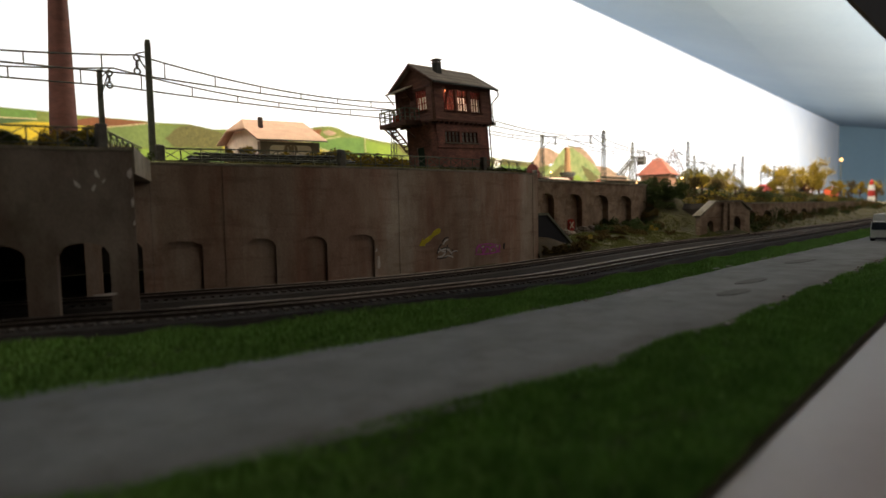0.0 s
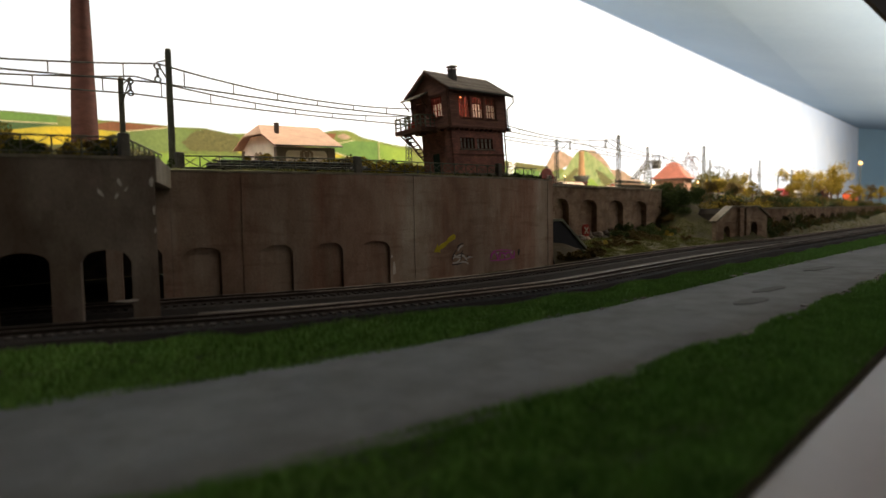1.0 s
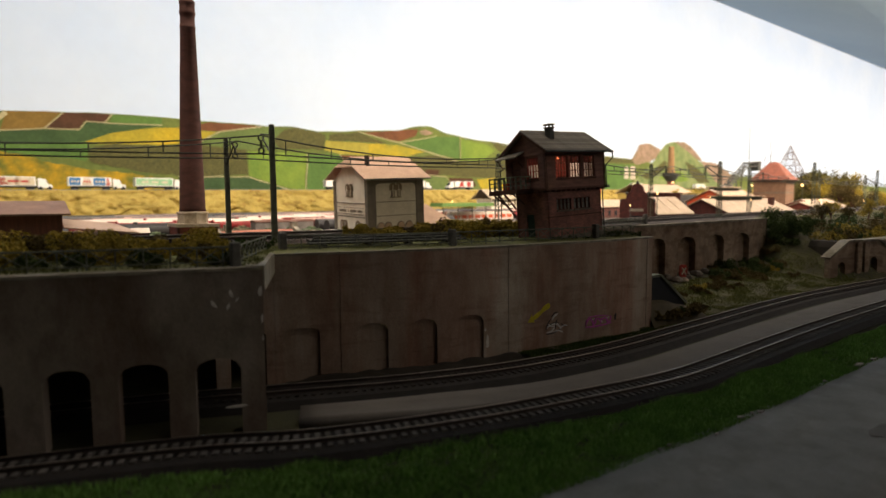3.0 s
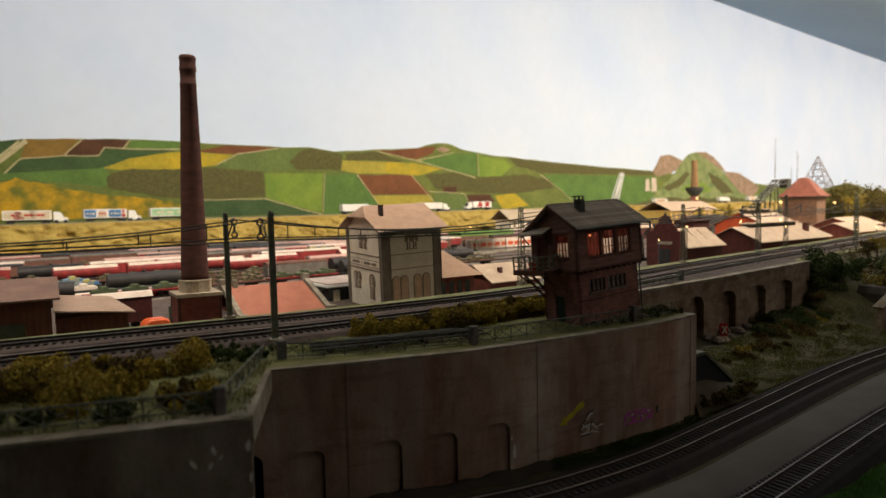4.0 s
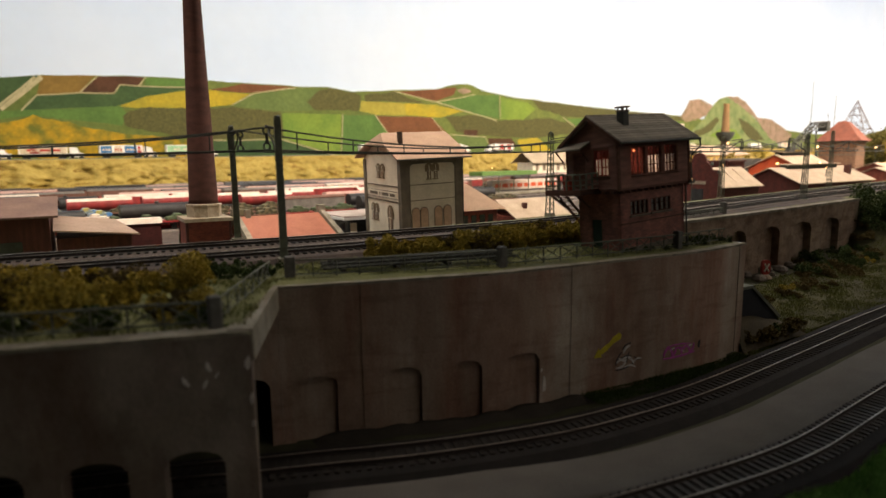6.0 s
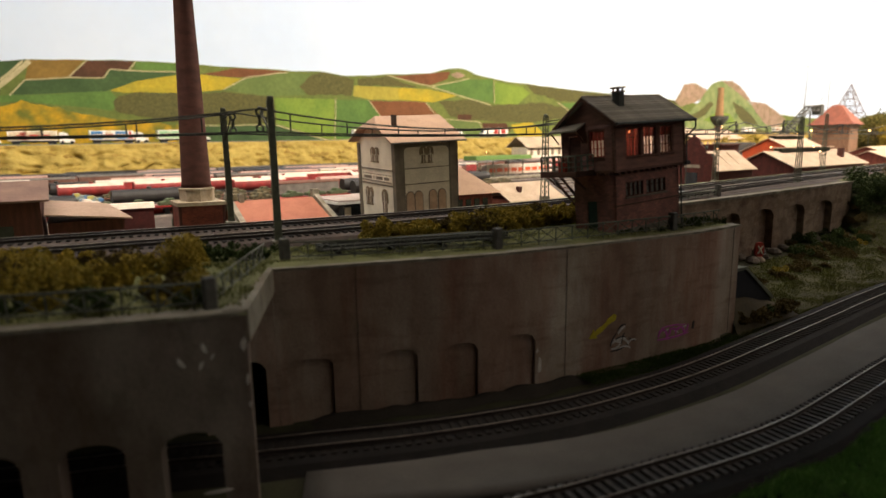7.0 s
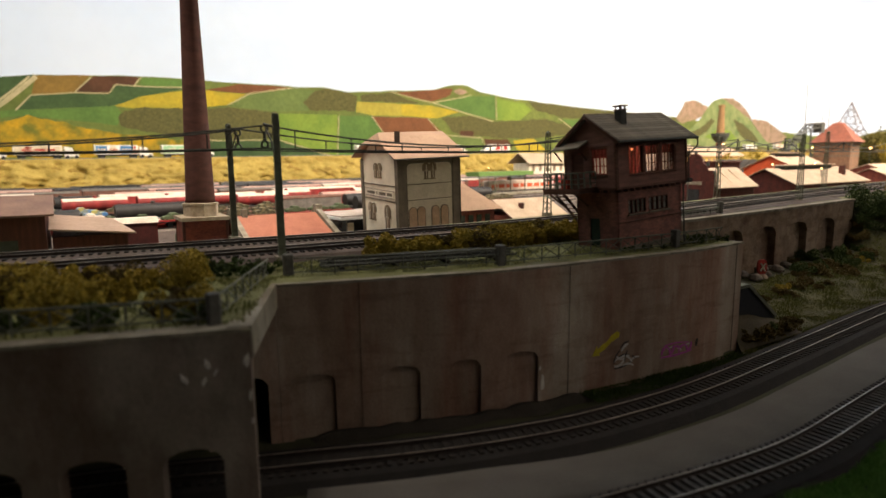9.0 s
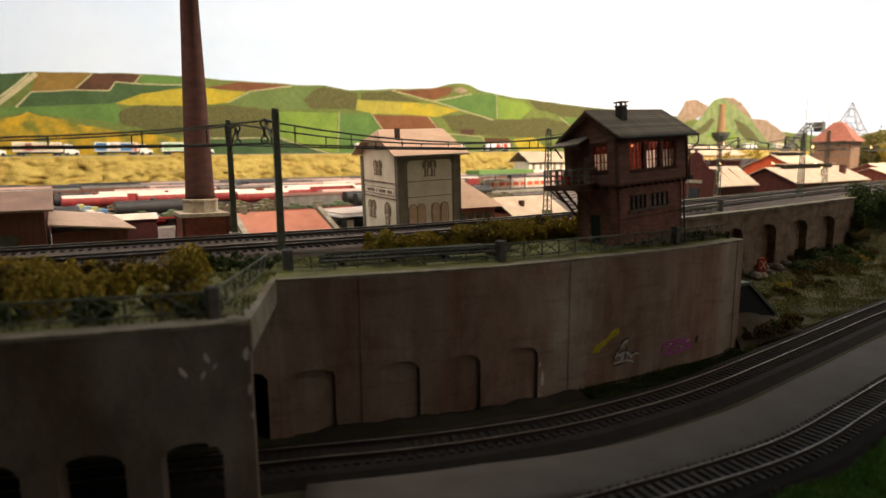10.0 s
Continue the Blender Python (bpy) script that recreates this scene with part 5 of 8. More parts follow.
def casement(m, h, parent, red, wood=TIMBER):
    x0, x1, z0, z1 = h
    f = Build()
    for k in range(5):
        x = x0 + (x1 - x0) * k / 4
        r = 0.0008 if k in (0, 4) else 0.0006 if k == 2 else 0.0003
        f.box(x - r, x + r, 0.0004, 0.0012, z0, z1, m)
    for k in range(4):
        z = z0 + (z1 - z0) * k / 3
        r = 0.0008 if k in (0, 3) else 0.00035
        f.box(x0, x1, 0.0005, 0.0011, z - r, z + r, m)
    win = f.part("window_frame", wood, parent)
    pane = Build().box(x0, x1, 0.0013, 0.0014, z0, z1, m).part("pane", GLASS, win)
    pane.visible_shadow = False
    Build().box(x0 - 0.001, x1 + 0.001, -0.002, 0.002, z0 - 0.0014, z0 - 0.0004, m).part("sill", TIMBER, win)
    c = Build()
    n = 24
    pts = [(x0 + (x1 - x0) * k / n, 0.0024 + 0.0004 * math.sin(k * 1.9)) for k in range(n + 1)]
    low_z = z0 if red == "all" else z0 + (z1 - z0) * 0.66
    c.add([(x, y, z) for x, y in pts for z in (low_z, z1)], [(2 * k, 2 * k + 2, 2 * k + 3, 2 * k + 1) for k in range(n)], m)
    c.part("red_curtain", CURTAIN_RED, win)
    if red != "all":
        d = Build()
        d.add([(x, y + 0.0012, z) for x, y in pts for z in (z0, low_z + 0.003)], [(2 * k, 2 * k + 2, 2 * k + 3, 2 * k + 1) for k in range(n)], m)
        d.part("white_curtain", CURTAIN, win)


casement(FRONT, win_front[0], cabin, "all")
casement(FRONT, win_front[1], cabin, "")
casement(FRONT, win_front[2], cabin, "")
casement(LEFT, win_left[0], cabin, "", mat("red_window_paint", (0.27, 0.050, 0.036), (0.18, 0.036, 0.028), scale=120))
casement(BACK, (0.012, 0.086, 0.066, 0.089), cabin, "")
casement(RIGHT, (0.010, 0.046, 0.066, 0.089), cabin, "")
Build().box(0.0078, 0.0202, 0.0010, 0.0020, 0.056, 0.0855, LEFT).part("cabin_door", TIMBER, cabin, "panelled brown door to the balcony")
for k in range(12):
    x = 0.004 + 0.0082 * k
    Build().box(x - 0.0012, x + 0.0012, -0.0022, 0.004, 0.0512, 0.0534).part("joist_end", TIMBER, tower)
for k in range(6):
    y = 0.005 + 0.0092 * k
    Build().box(-0.0022, 0.004, y - 0.0012, y + 0.0012, 0.0512, 0.0534).part("joist_end", TIMBER, tower)
for x, y in ((-0.0008, -0.0012), (W - 0.0014, -0.0012), (-0.0008, D - 0.0012)):
    Build().box(x, x + 0.0024, y, y + 0.0024, 0.054, 0.0955).part("corner_post", TIMBER, cabin)
# roof: two thick slopes of tiles with a ridge
EAVE, RIDGE, YM, HALF, X0, X1 = 0.0939, 0.1176, 0.0274, 0.0348, -0.0058, 0.1044
slope = Build()
for s in (-1, 1):
    ye = YM + s * HALF
    slope.add([(X0, ye, EAVE), (X1, ye, EAVE), (X1, YM, RIDGE), (X0, YM, RIDGE), (X0, ye, EAVE - 0.0016), (X1, ye, EAVE - 0.0016), (X1, YM, RIDGE - 0.0018), (X0, YM, RIDGE - 0.0018)],
              [(0, 1, 2, 3), (7, 6, 5, 4), (0, 4, 5, 1), (1, 5, 6, 2), (3, 7, 4, 0)])
roof = slope.part("roof", ROOF_DARK, tower, "dark slate pitched roof")
tile = Build().box(0, X1 - X0 - 0.0004, 0, 0.0036, 0, 0.0007).mesh("slate_strip", ROOF_DARK)
ang = math.degrees(math.atan2(RIDGE - EAVE, HALF))
for s in (-1, 1):
    for k in range(11):
        ob = new("slate_strip", tile)
        ob.parent = roof
        f = k / 11
        p = Vector((X0 + 0.0002, YM + s * HALF * (1 - f), EAVE + (RIDGE - EAVE) * f + 0.0002))
        ob.matrix_local = (Matrix.Translation(p) @ pose(0, 0, 0, ang - 3, 0, 0)) if s < 0 else (Matrix.Translation(p + Vector((X1 - X0 - 0.0004, 0, 0))) @ pose(0, 0, 0, 0, 0, 180) @ pose(0, 0, 0, ang - 3, 0, 0))
for k in range(23):
    Build().tube((X0 + 0.0002 + 0.0047 * k, YM, RIDGE + 0.0002), (X0 + 0.0002 + 0.0047 * k + 0.0044, YM, RIDGE + 0.0006), 0.0012, 7).part("ridge_tile", ROOF_DARK, roof)
for s in (-1, 1):
    for x in (X0 - 0.0005, X1 - 0.0005):
        ye = YM + s * HALF
        Build().add([(x, ye, EAVE - 0.003), (x, ye, EAVE), (x, YM, RIDGE), (x, YM, RIDGE - 0.003), (x + 0.0008, ye, EAVE - 0.003), (x + 0.0008, ye, EAVE), (x + 0.0008, YM, RIDGE), (x + 0.0008, YM, RIDGE - 0.003)],
                    [(0, 1, 2, 3), (7, 6, 5, 4), (0, 4, 5, 1), (1, 5, 6, 2), (2, 6, 7, 3), (3, 7, 4, 0)]).part("barge_board", TIMBER, roof)
# chimney with a cap on small piers
ch = Build().box(0.0245, 0.0315, 0.0125, 0.0195, 0.100, 0.1203).part("chimney", METAL_DARK, tower, "small sooty chimney with a capped top")
Build().box(0.0237, 0.0323, 0.0117, 0.0203, 0.1203, 0.1213).part("collar", QUOIN, ch)
for x in (0.0248, 0.0301):
    for y in (0.0128, 0.0181):
        Build().box(x, x + 0.0011, y, y + 0.0011, 0.1213, 0.1236).part("pier", QUOIN, ch)
Build().box(0.0233, 0.0327, 0.0113, 0.0207, 0.1236, 0.1247).part("cap", QUOIN, ch)
# gutter and down pipe
Build().tube((X0, YM - (HALF + 0.001), EAVE - 0.001), (X1 + 0.0010, YM - (HALF + 0.001), EAVE - 0.001), 0.0011, 8).part("gutter", METAL_DARK, tower)
pipe = Build()
for a, b in (((X1 + 0.0004, YM - (HALF + 0.001), EAVE - 0.001), (X1 + 0.0004, YM - (HALF + 0.001), EAVE - 0.008)), ((X1 + 0.0004, YM - (HALF + 0.001), EAVE - 0.008), (W + 0.0015, -0.002, EAVE - 0.016)), ((W + 0.0015, -0.002, EAVE - 0.016), (W + 0.0015, -0.002, 0.056)), ((W + 0.0015, -0.002, 0.056), (W - IN_R + 0.001, 0.001, 0.050)), ((W - IN_R + 0.001, 0.001, 0.050), (W - IN_R + 0.001, 0.001, -0.004))):
    pipe.tube(a, b, 0.0007, 8)
pipe.part("down_pipe", METAL_DARK, tower)
Build().box(W - 0.0004, W + 0.0046, -0.0035, 0.0015, 0.0525, 0.0560).part("bracket_box", METAL_DARK, tower)
# porch roof, balcony and stairs on the gable side
bal = Build().box(-0.022, 0.0, 0.022, 0.062, 0.0535, 0.0555).part("balcony", TIMBER, tower, "timber balcony with thin railings")
for k in range(6):
    Build().box(-0.022 + 0.0036 * k, -0.0188 + 0.0036 * k, 0.022, 0.062, 0.0556, 0.0561).part("plank", TIMBER, bal)
for y in (0.0215, 0.0625):
    Build().box(-0.0226, 0.0, y - 0.0006, y + 0.0006, 0.0520, 0.0566).part("edge_beam", TIMBER, bal)
Build().box(-0.0228, -0.0219, 0.0209, 0.0631, 0.0520, 0.0566).part("edge_beam", TIMBER, bal)
rail = Build()
for a, b, n in (((-0.022, 0.022), (-0.022, 0.062), 5), ((-0.022, 0.022), (0, 0.022), 3), ((-0.022, 0.062), (0, 0.062), 3)):
    for z, r in ((0.0605, 0.00045), (0.0648, 0.00045), (0.0697, 0.0007)):
        rail.tube((*a, z), (*b, z), r, 6)
    for k in range(n + 1):
        f = k / n
        x, y = a[0] + (b[0] - a[0]) * f, a[1] + (b[1] - a[1]) * f
        rail.box(x - 0.0006, x + 0.0006, y - 0.0006, y + 0.0006, 0.0555, 0.0700)
rail.part("railing", METAL_GREEN, bal)
Build().add([(-0.012, 0.030, 0.0914), (-0.012, 0.062, 0.0908), (0.0, 0.062, 0.0962), (0.0, 0.029, 0.0970), (-0.012, 0.030, 0.0900), (-0.012, 0.062, 0.0894), (0.0, 0.062, 0.0948), (0.0, 0.029, 0.0956)],
            [(0, 1, 2, 3), (7, 6, 5, 4), (0, 4, 5, 1), (1, 5, 6, 2), (2, 6, 7, 3), (3, 7, 4, 0)]).part("porch_roof", ROOF_DARK, tower)
for y in (0.031, 0.060):
    Build().tube((-0.0110, y, 0.0905), (-0.001, y, 0.0800), 0.0007, 6).part("porch_strut", TIMBER, tower)
    Build().tube((-0.020, y, 0.0535), (-0.001, y, 0.040), 0.0009, 6).part("brace", TIMBER, tower)
stair = Build()
for y in (0.0505, 0.0605):
    stair.add([(-0.015, y, 0.0548), (-0.012, y, 0.0548), (0.040, y, 0.0030), (0.037, y, 0.0030), (-0.015, y + 0.0010, 0.0548), (-0.012, y + 0.0010, 0.0548), (0.040, y + 0.0010, 0.0030), (0.037, y + 0.0010, 0.0030)],
              [(3, 2, 1, 0), (4, 5, 6, 7), (0, 1, 5, 4), (1, 2, 6, 5), (2, 3, 7, 6), (3, 0, 4, 7)])
st = stair.part("stair", TIMBER, tower, "steep timber stair behind the lower storey")
for k in range(13):
    f = (k + 0.5) / 13
    Build().box(-0.0150 + 0.052 * f, -0.0115 + 0.052 * f, 0.0506, 0.0614, 0.0545 - 0.0518 * f, 0.0552 - 0.0518 * f).part("tread", TIMBER, st)
Build().box(-0.0165, -0.0110, 0.040, 0.047, 0.0561, 0.064).part("crate", mat("red_crate", (0.35, 0.05, 0.03), scale=80), bal, "small red crate")
Build().lathe([(0.0003, 0.0854), (0.0008, 0.0858), (0.0009, 0.0865), (0.0003, 0.0872)], 10, 0.0190, -0.0014).part("bulb", glow("orange_bulb", (1.0, 0.30, 0.10), 1.6), tower, "small glowing orange bulb at the window head")
lamp("cabin_lamp", "POINT", TOWER_AT @ pose(0.048, 0.026, 0.080), 0.036, (1.0, 0.66, 0.46), radius=0.003)

# ---- houses beyond the main line ----


def gable_roof(u0, u1, v0, v1, eave, ridge, over=0.012, thick=0.002, clip=0.0):
    """Two roof slopes along x; clip: how far the ridge stops short at the low-x end (half hip)."""
    B, ym = Build(), (v0 + v1) / 2
    for s, ye in ((-1, v0 - over), (1, v1 + over)):
        zc = ridge - (ridge - eave) * 0.45
        yc = ym + (ye - ym) * 0.45
        top = [(u0 - over, ye, eave), (u1 + over, ye, eave), (u1 + over, ym, ridge), (u0 - over + clip, ym, ridge)]
        if clip:
            top.append((u0 - over, yc, zc))
        n = len(top)
        p = top + [(a, b, c - thick) for a, b, c in top]
        B.add(p, [tuple(range(n)), tuple(range(2 * n - 1, n - 1, -1))] + [(k, k + n, (k + 1) % n + n, (k + 1) % n) for k in range(n)])
    if clip:
        zc, ya, yb = ridge - (ridge - eave) * 0.45, ym + (v0 - over - ym) * 0.45, ym + (v1 + over - ym) * 0.45
        B.add([(u0 - over, ya, zc), (u0 - over + clip, ym, ridge), (u0 - over, yb, zc), (u0 - over, ya, zc - thick), (u0 - over, yb, zc - thick)], [(0, 1, 2), (0, 2, 4, 3)])
    return B


WALL_RED = brickwork("red_brickwork", (0.26, 0.075, 0.05), (0.17, 0.05, 0.038), (0.9, 1.0, 1.0), 0.0036, 0.0014)
ROOF_TAN = mat("tan_roof", (0.50, 0.385, 0.28), (0.41, 0.31, 0.22), scale=40, fine=400, bump=0.4)
ROOF_SALMON = mat("salmon_tile_roof", (0.40, 0.155, 0.10), (0.33, 0.125, 0.08), scale=50, fine=420, bump=0.5)
ROOF_BROWN = mat("dusty_brown_roof", (0.235, 0.145, 0.11), (0.165, 0.10, 0.08), scale=30, fine=400, bump=0.4)
SHED_WOOD = mat("dark_shed_boards", (0.12, 0.042, 0.032), (0.07, 0.028, 0.022), scale=40, fine=400, stretch=(6, 6, 1))
ARCH_BROWN = mat("brown_arch_door", (0.48, 0.33, 0.22), (0.38, 0.26, 0.17), scale=90)
PANE_BROWN = mat("dusty_brown_pane", (0.22, 0.165, 0.11), (0.15, 0.11, 0.075), scale=160, rough=0.4)
ORNAMENT = mat("ornament_brown", (0.25, 0.19, 0.12), (0.18, 0.14, 0.09), scale=90)

HOUSE_AT = R45 @ pose(0.5045, 0.9374, 0.06, 1.64, -2.04, -1.32)
house = thing("station_house", HOUSE_AT, "cream two-storey station house with grey corner strips and dusty pink roof", "house")
HL, HD = 0.1103, 0.1383
body = Build().box(0, HL, 0, HD, -0.008, 0.130)
body.add([(0, 0, 0.130), (0, HD, 0.130), (0, HD * 0.725, 0.1525), (0, HD * 0.275, 0.1525)], [(0, 1, 2, 3)])
walls = body.part("wall", PLASTER, house)
Build().box(0.001, HL - 0.001, -0.0006, -0.0002, -0.007, 0.129).part("front_ground", QUOIN, walls)
fx0, fx1, fz1, fr = 0.0150, HL - 0.0145, 0.1235, 0.008
# The front's shade is put into its colour: cream plaster toned down.
Build().prism([(fx0, 0.004), (fx1, 0.004)] + [(fx1 - fr + fr * math.cos(a), fz1 - fr + fr * math.sin(a)) for a in [math.pi / 2 * k / 5 for k in range(6)]] + [(fx0 + fr - fr * math.sin(a), fz1 - fr + fr * math.cos(a)) for a in [math.pi / 2 * k / 5 for k in range(6)]], -0.0011, -0.0007).part("front_panel", mat("grey_plaster", (0.66, 0.59, 0.47), (0.56, 0.50, 0.39), scale=40, fine=600), walls, "rendered front panel with rounded corners, cream plaster in a shaded tone")
gable_roof(0, HL, 0, HD, 0.1326, 0.1724, 0.0125, 0.0022, clip=0.014).part("roof", ROOF_PINK, house, "dusty pink roof with a clipped gable")
for x, y in ((-0.001, -0.0016), (HL - 0.012, -0.0016)):
    Build().box(x, x + 0.013, y, 0.0, -0.006, 0.1292).part("corner_strip", QUOIN, walls)
for y in (-0.0016, HD - 0.009):
    Build().box(-0.0018, 0.0, y, y + 0.0105, -0.006, 0.1292).part("corner_strip", QUOIN, walls)
for z in (0.0660, 0.0905):
    Build().box(0.015, HL - 0.0145, -0.0018, -0.0012, z, z + 0.0012).part("band", QUOIN, walls)
    Build().box(-0.0014, 0.0, 0.010, HD - 0.010, z - 0.003, z - 0.0012).part("band", QUOIN, walls)
Build().box(-0.0010, 0.0, 0.015, HD - 0.012, 0.0695, 0.0795).part("sign_board", PLASTER, walls, "pale sign board on the gable")
for k, (a, b) in enumerate(((0.022, 0.040), (0.045, 0.070), (0.076, 0.080), (0.086, 0.116))):
    Build().box(-0.0014, -0.0011, a, b, 0.0720, 0.0768).part("sign_bar", QUOIN, walls)
for z in (0.0684, 0.0797):
    Build().box(-0.0013, -0.0002, 0.0145, HD - 0.0115, z, z + 0.0009).part("sign_edge", QUOIN, walls)


def arch_piece(w, h, n=9):
    return [(0, 0), (w, 0), (w, h - w / 2)] + [(w / 2 + w / 2 * math.cos(math.pi * k / n), h - w / 2 + w / 2 * math.sin(math.pi * k / n)) for k in range(1, n)] + [(0, h - w / 2)]


for k in range(4):
    x = (0.0165, 0.0315, 0.0575, 0.0745)[k]
    Build().prism([(x - 0.0015 + p, 0.010 + q) for p, q in arch_piece(0.0160, 0.046)], -0.0016, -0.0012).part("door_surround", QUOIN, walls)
    Build().prism([(x + p, 0.010 + q) for p, q in arch_piece(0.0130, 0.0445)], -0.0024, -0.0014).part("arched_door", ARCH_BROWN, walls, "brown arched door")
SIDE_M = pose(0, HD, 0, 0, 0, -90)
for m, spots in ((FRONT, ((0.0440, 0.0995, 0.0095, 0.0215), (0.0560, 0.0995, 0.0095, 0.0215))), (SIDE_M, ((0.0535, 0.101, 0.0125, 0.0195), (0.0690, 0.101, 0.0125, 0.0195), (0.0270, 0.029, 0.0115, 0.0250), (0.0410, 0.029, 0.0115, 0.0250), (0.0890, 0.016, 0.0180, 0.0380)))):
    for x, z, w, h in spots:
        Build().prism([(x - 0.0022 + p, z + h * 0.52 + q) for p, q in arch_piece(w + 0.0044, h * 0.52 + 0.0025)], -0.0016, -0.0006, m).part("window_hood", ORNAMENT, walls)
        Build().prism([(x + 0.0014 + p, z + q) for p, q in arch_piece(w - 0.0028, h)], -0.0022, -0.0012, m).part("window", PANE_BROWN, walls)
        Build().box(x - 0.0004, x + w + 0.0004, -0.0024, -0.0006, z - 0.0016, z - 0.0001, m).part("sill", ORNAMENT, walls)
        f = Build().box(x + w / 2 - 0.0004, x + w / 2 + 0.0004, -0.0027, -0.0020, z, z + h, m).box(x + 0.0014, x + w - 0.0014, -0.0027, -0.0020, z + h * 0.55, z + h * 0.55 + 0.0007, m)
        f.part("glazing_bar", PLASTER, walls)
Build().box(0.0155, 0.0220, 0.0325, 0.0390, 0.146, 0.1735).part("chimney", mat("sooty_chimney", (0.07, 0.05, 0.04), scale=90), house)
Build().tube((-0.0125, -0.0135, 0.1310), (HL + 0.0125, -0.0135, 0.1310), 0.0011, 8).part("gutter", METAL_DARK, house)
Build().tube((HL + 0.001, -0.003, 0.129), (HL + 0.001, -0.003, -0.004), 0.0008, 6).part("down_pipe", METAL_DARK, house)

annexe = thing("annexe", spot(0.6255, 0.966, 0.06), "low brick annexe with a dusty pink hipped roof", "house")
Build().box(0.0, 0.085, 0, 0.075, 0, 0.044).part("wall", WALL_RED, annexe)
Build().add([(-0.004, -0.012, 0.043), (0.097, -0.012, 0.043), (0.045, 0.042, 0.088), (-0.004, 0.042, 0.088), (0.097, 0.085, 0.043), (-0.004, 0.085, 0.043)], [(0, 1, 2, 3), (1, 4, 2), (3, 2, 4, 5), (0, 3, 5), (0, 5, 4, 1)]).part("roof", ROOF_PINK, annexe)
for k in range(4):
    Build().box(0.010 + 0.018 * k, 0.021 + 0.018 * k, -0.001, 0.0, 0.010, 0.034).part("window", WINDOW_DARK, annexe)

low_shop = thing("goods_office", spot(0.770, 0.985, 0.06), "low building with a broad tan roof and stub chimney", "house")
Build().box(0, 0.125, 0, 0.11, 0, 0.022).part("wall", WALL_RED, low_shop)
gable_roof(0, 0.125, 0, 0.11, 0.021, 0.052, 0.008).part("roof", ROOF_TAN, low_shop)
Build().box(0.035, 0.043, 0.020, 0.028, 0.020, 0.046).part("chimney", SHED_WOOD, low_shop)

stack = thing("factory_chimney", spot(0.2070, 0.909, 0.06) @ pose(0, 0, 0, 0, 0.7, 0), "tall tapering brick factory chimney on a square brick plinth", "chimney")
STACK_BRICK = stain_or_shade(mat("stack_brick", (0.110, 0.044, 0.034), (0.080, 0.033, 0.026), scale=70, fine=700, bump=0.3, stretch=(1, 1, 2)), ((14, (1, 1, 0.4), (0.7, 0.66, 0.64), 0.36, 0.56), (110, (0.3, 0.3, 1), (0.85, 0.82, 0.8), 0.4, 0.5)))
PALE_STONE = stain_or_shade(mat("pale_cut_stone", (0.50, 0.42, 0.32), (0.38, 0.32, 0.24), scale=70, fine=500, bump=0.3), ((60, (1, 1, 0.5), (0.7, 0.66, 0.6), 0.38, 0.56),))
base = Build().box(-0.0255, 0.0255, -0.0255, 0.0255, -0.002, 0.0595).part("plinth", WALL_RED, stack)
for x in (-0.0265, 0.0235):
    for y in (-0.0265, 0.0235):
        Build().box(x, x + 0.003, y, y + 0.003, -0.002, 0.0595).part("pilaster", STACK_BRICK, base)
Build().box(-0.028, 0.028, -0.028, 0.028, 0.0597, 0.0640).part("cornice", PALE_STONE, base)
Build().lathe([(0.0205, 0.0642), (0.0205, 0.0770), (0.0215, 0.0778), (0.0215, 0.0800), (0.018, 0.0806)], 8).part("octagon", PALE_STONE, stack, "pale octagonal stone base")
Build().lathe([(0.0178, 0.0806), (0.0170, 0.0860), (0.0137, 0.20), (0.0098, 0.330), (0.0103, 0.3315), (0.0103, 0.334), (0.0096, 0.335), (0.0094, 0.3485), (0.0103, 0.350), (0.0105, 0.3535), (0.0098, 0.356), (0.0097, 0.363), (0.0103, 0.3645), (0.0103, 0.3675), (0.0090, 0.3695), (0.0072, 0.3695), (0.0072, 0.358)], 32).part("shaft", STACK_BRICK, stack, smooth=True)

shed = thing("engine_shed", spot(-0.42, 0.815, 0.06), "long dark timber shed with a dusty brown roof", "shed")
Build().box(0, 0.468, 0, 0.17, 0, 0.083).part("wall", SHED_WOOD, shed)
gable_roof(0, 0.468, 0, 0.17, 0.082, 0.0965, 0.008).part("roof", ROOF_BROWN, shed)
for k in range(9):
    Build().box(0.02 + 0.05 * k, 0.045 + 0.05 * k, -0.001, 0, 0.028, 0.058).part("window", WINDOW_DARK, shed)
lean = thing("lean_shed", spot(0.052, 0.835, 0.06), "lower timber shed with a pale dusty roof", "shed")
Build().box(0, 0.068, 0, 0.13, 0, 0.056).part("wall", SHED_WOOD, lean)
Build().add([(-0.002, -0.010, 0.066), (0.075, -0.010, 0.0575), (0.058, 0.075, 0.067), (-0.002, 0.075, 0.0745), (-0.002, -0.010, 0.0645), (0.075, -0.010, 0.056), (0.058, 0.075, 0.0655), (-0.002, 0.075, 0.073)],
            [(0, 1, 2, 3), (7, 6, 5, 4), (0, 4, 5, 1), (1, 5, 6, 2), (2, 6, 7, 3), (3, 7, 4, 0)]).part("roof", mat("pale_shed_roof", (0.44, 0.31, 0.235), (0.34, 0.235, 0.175), scale=30, fine=400), lean)

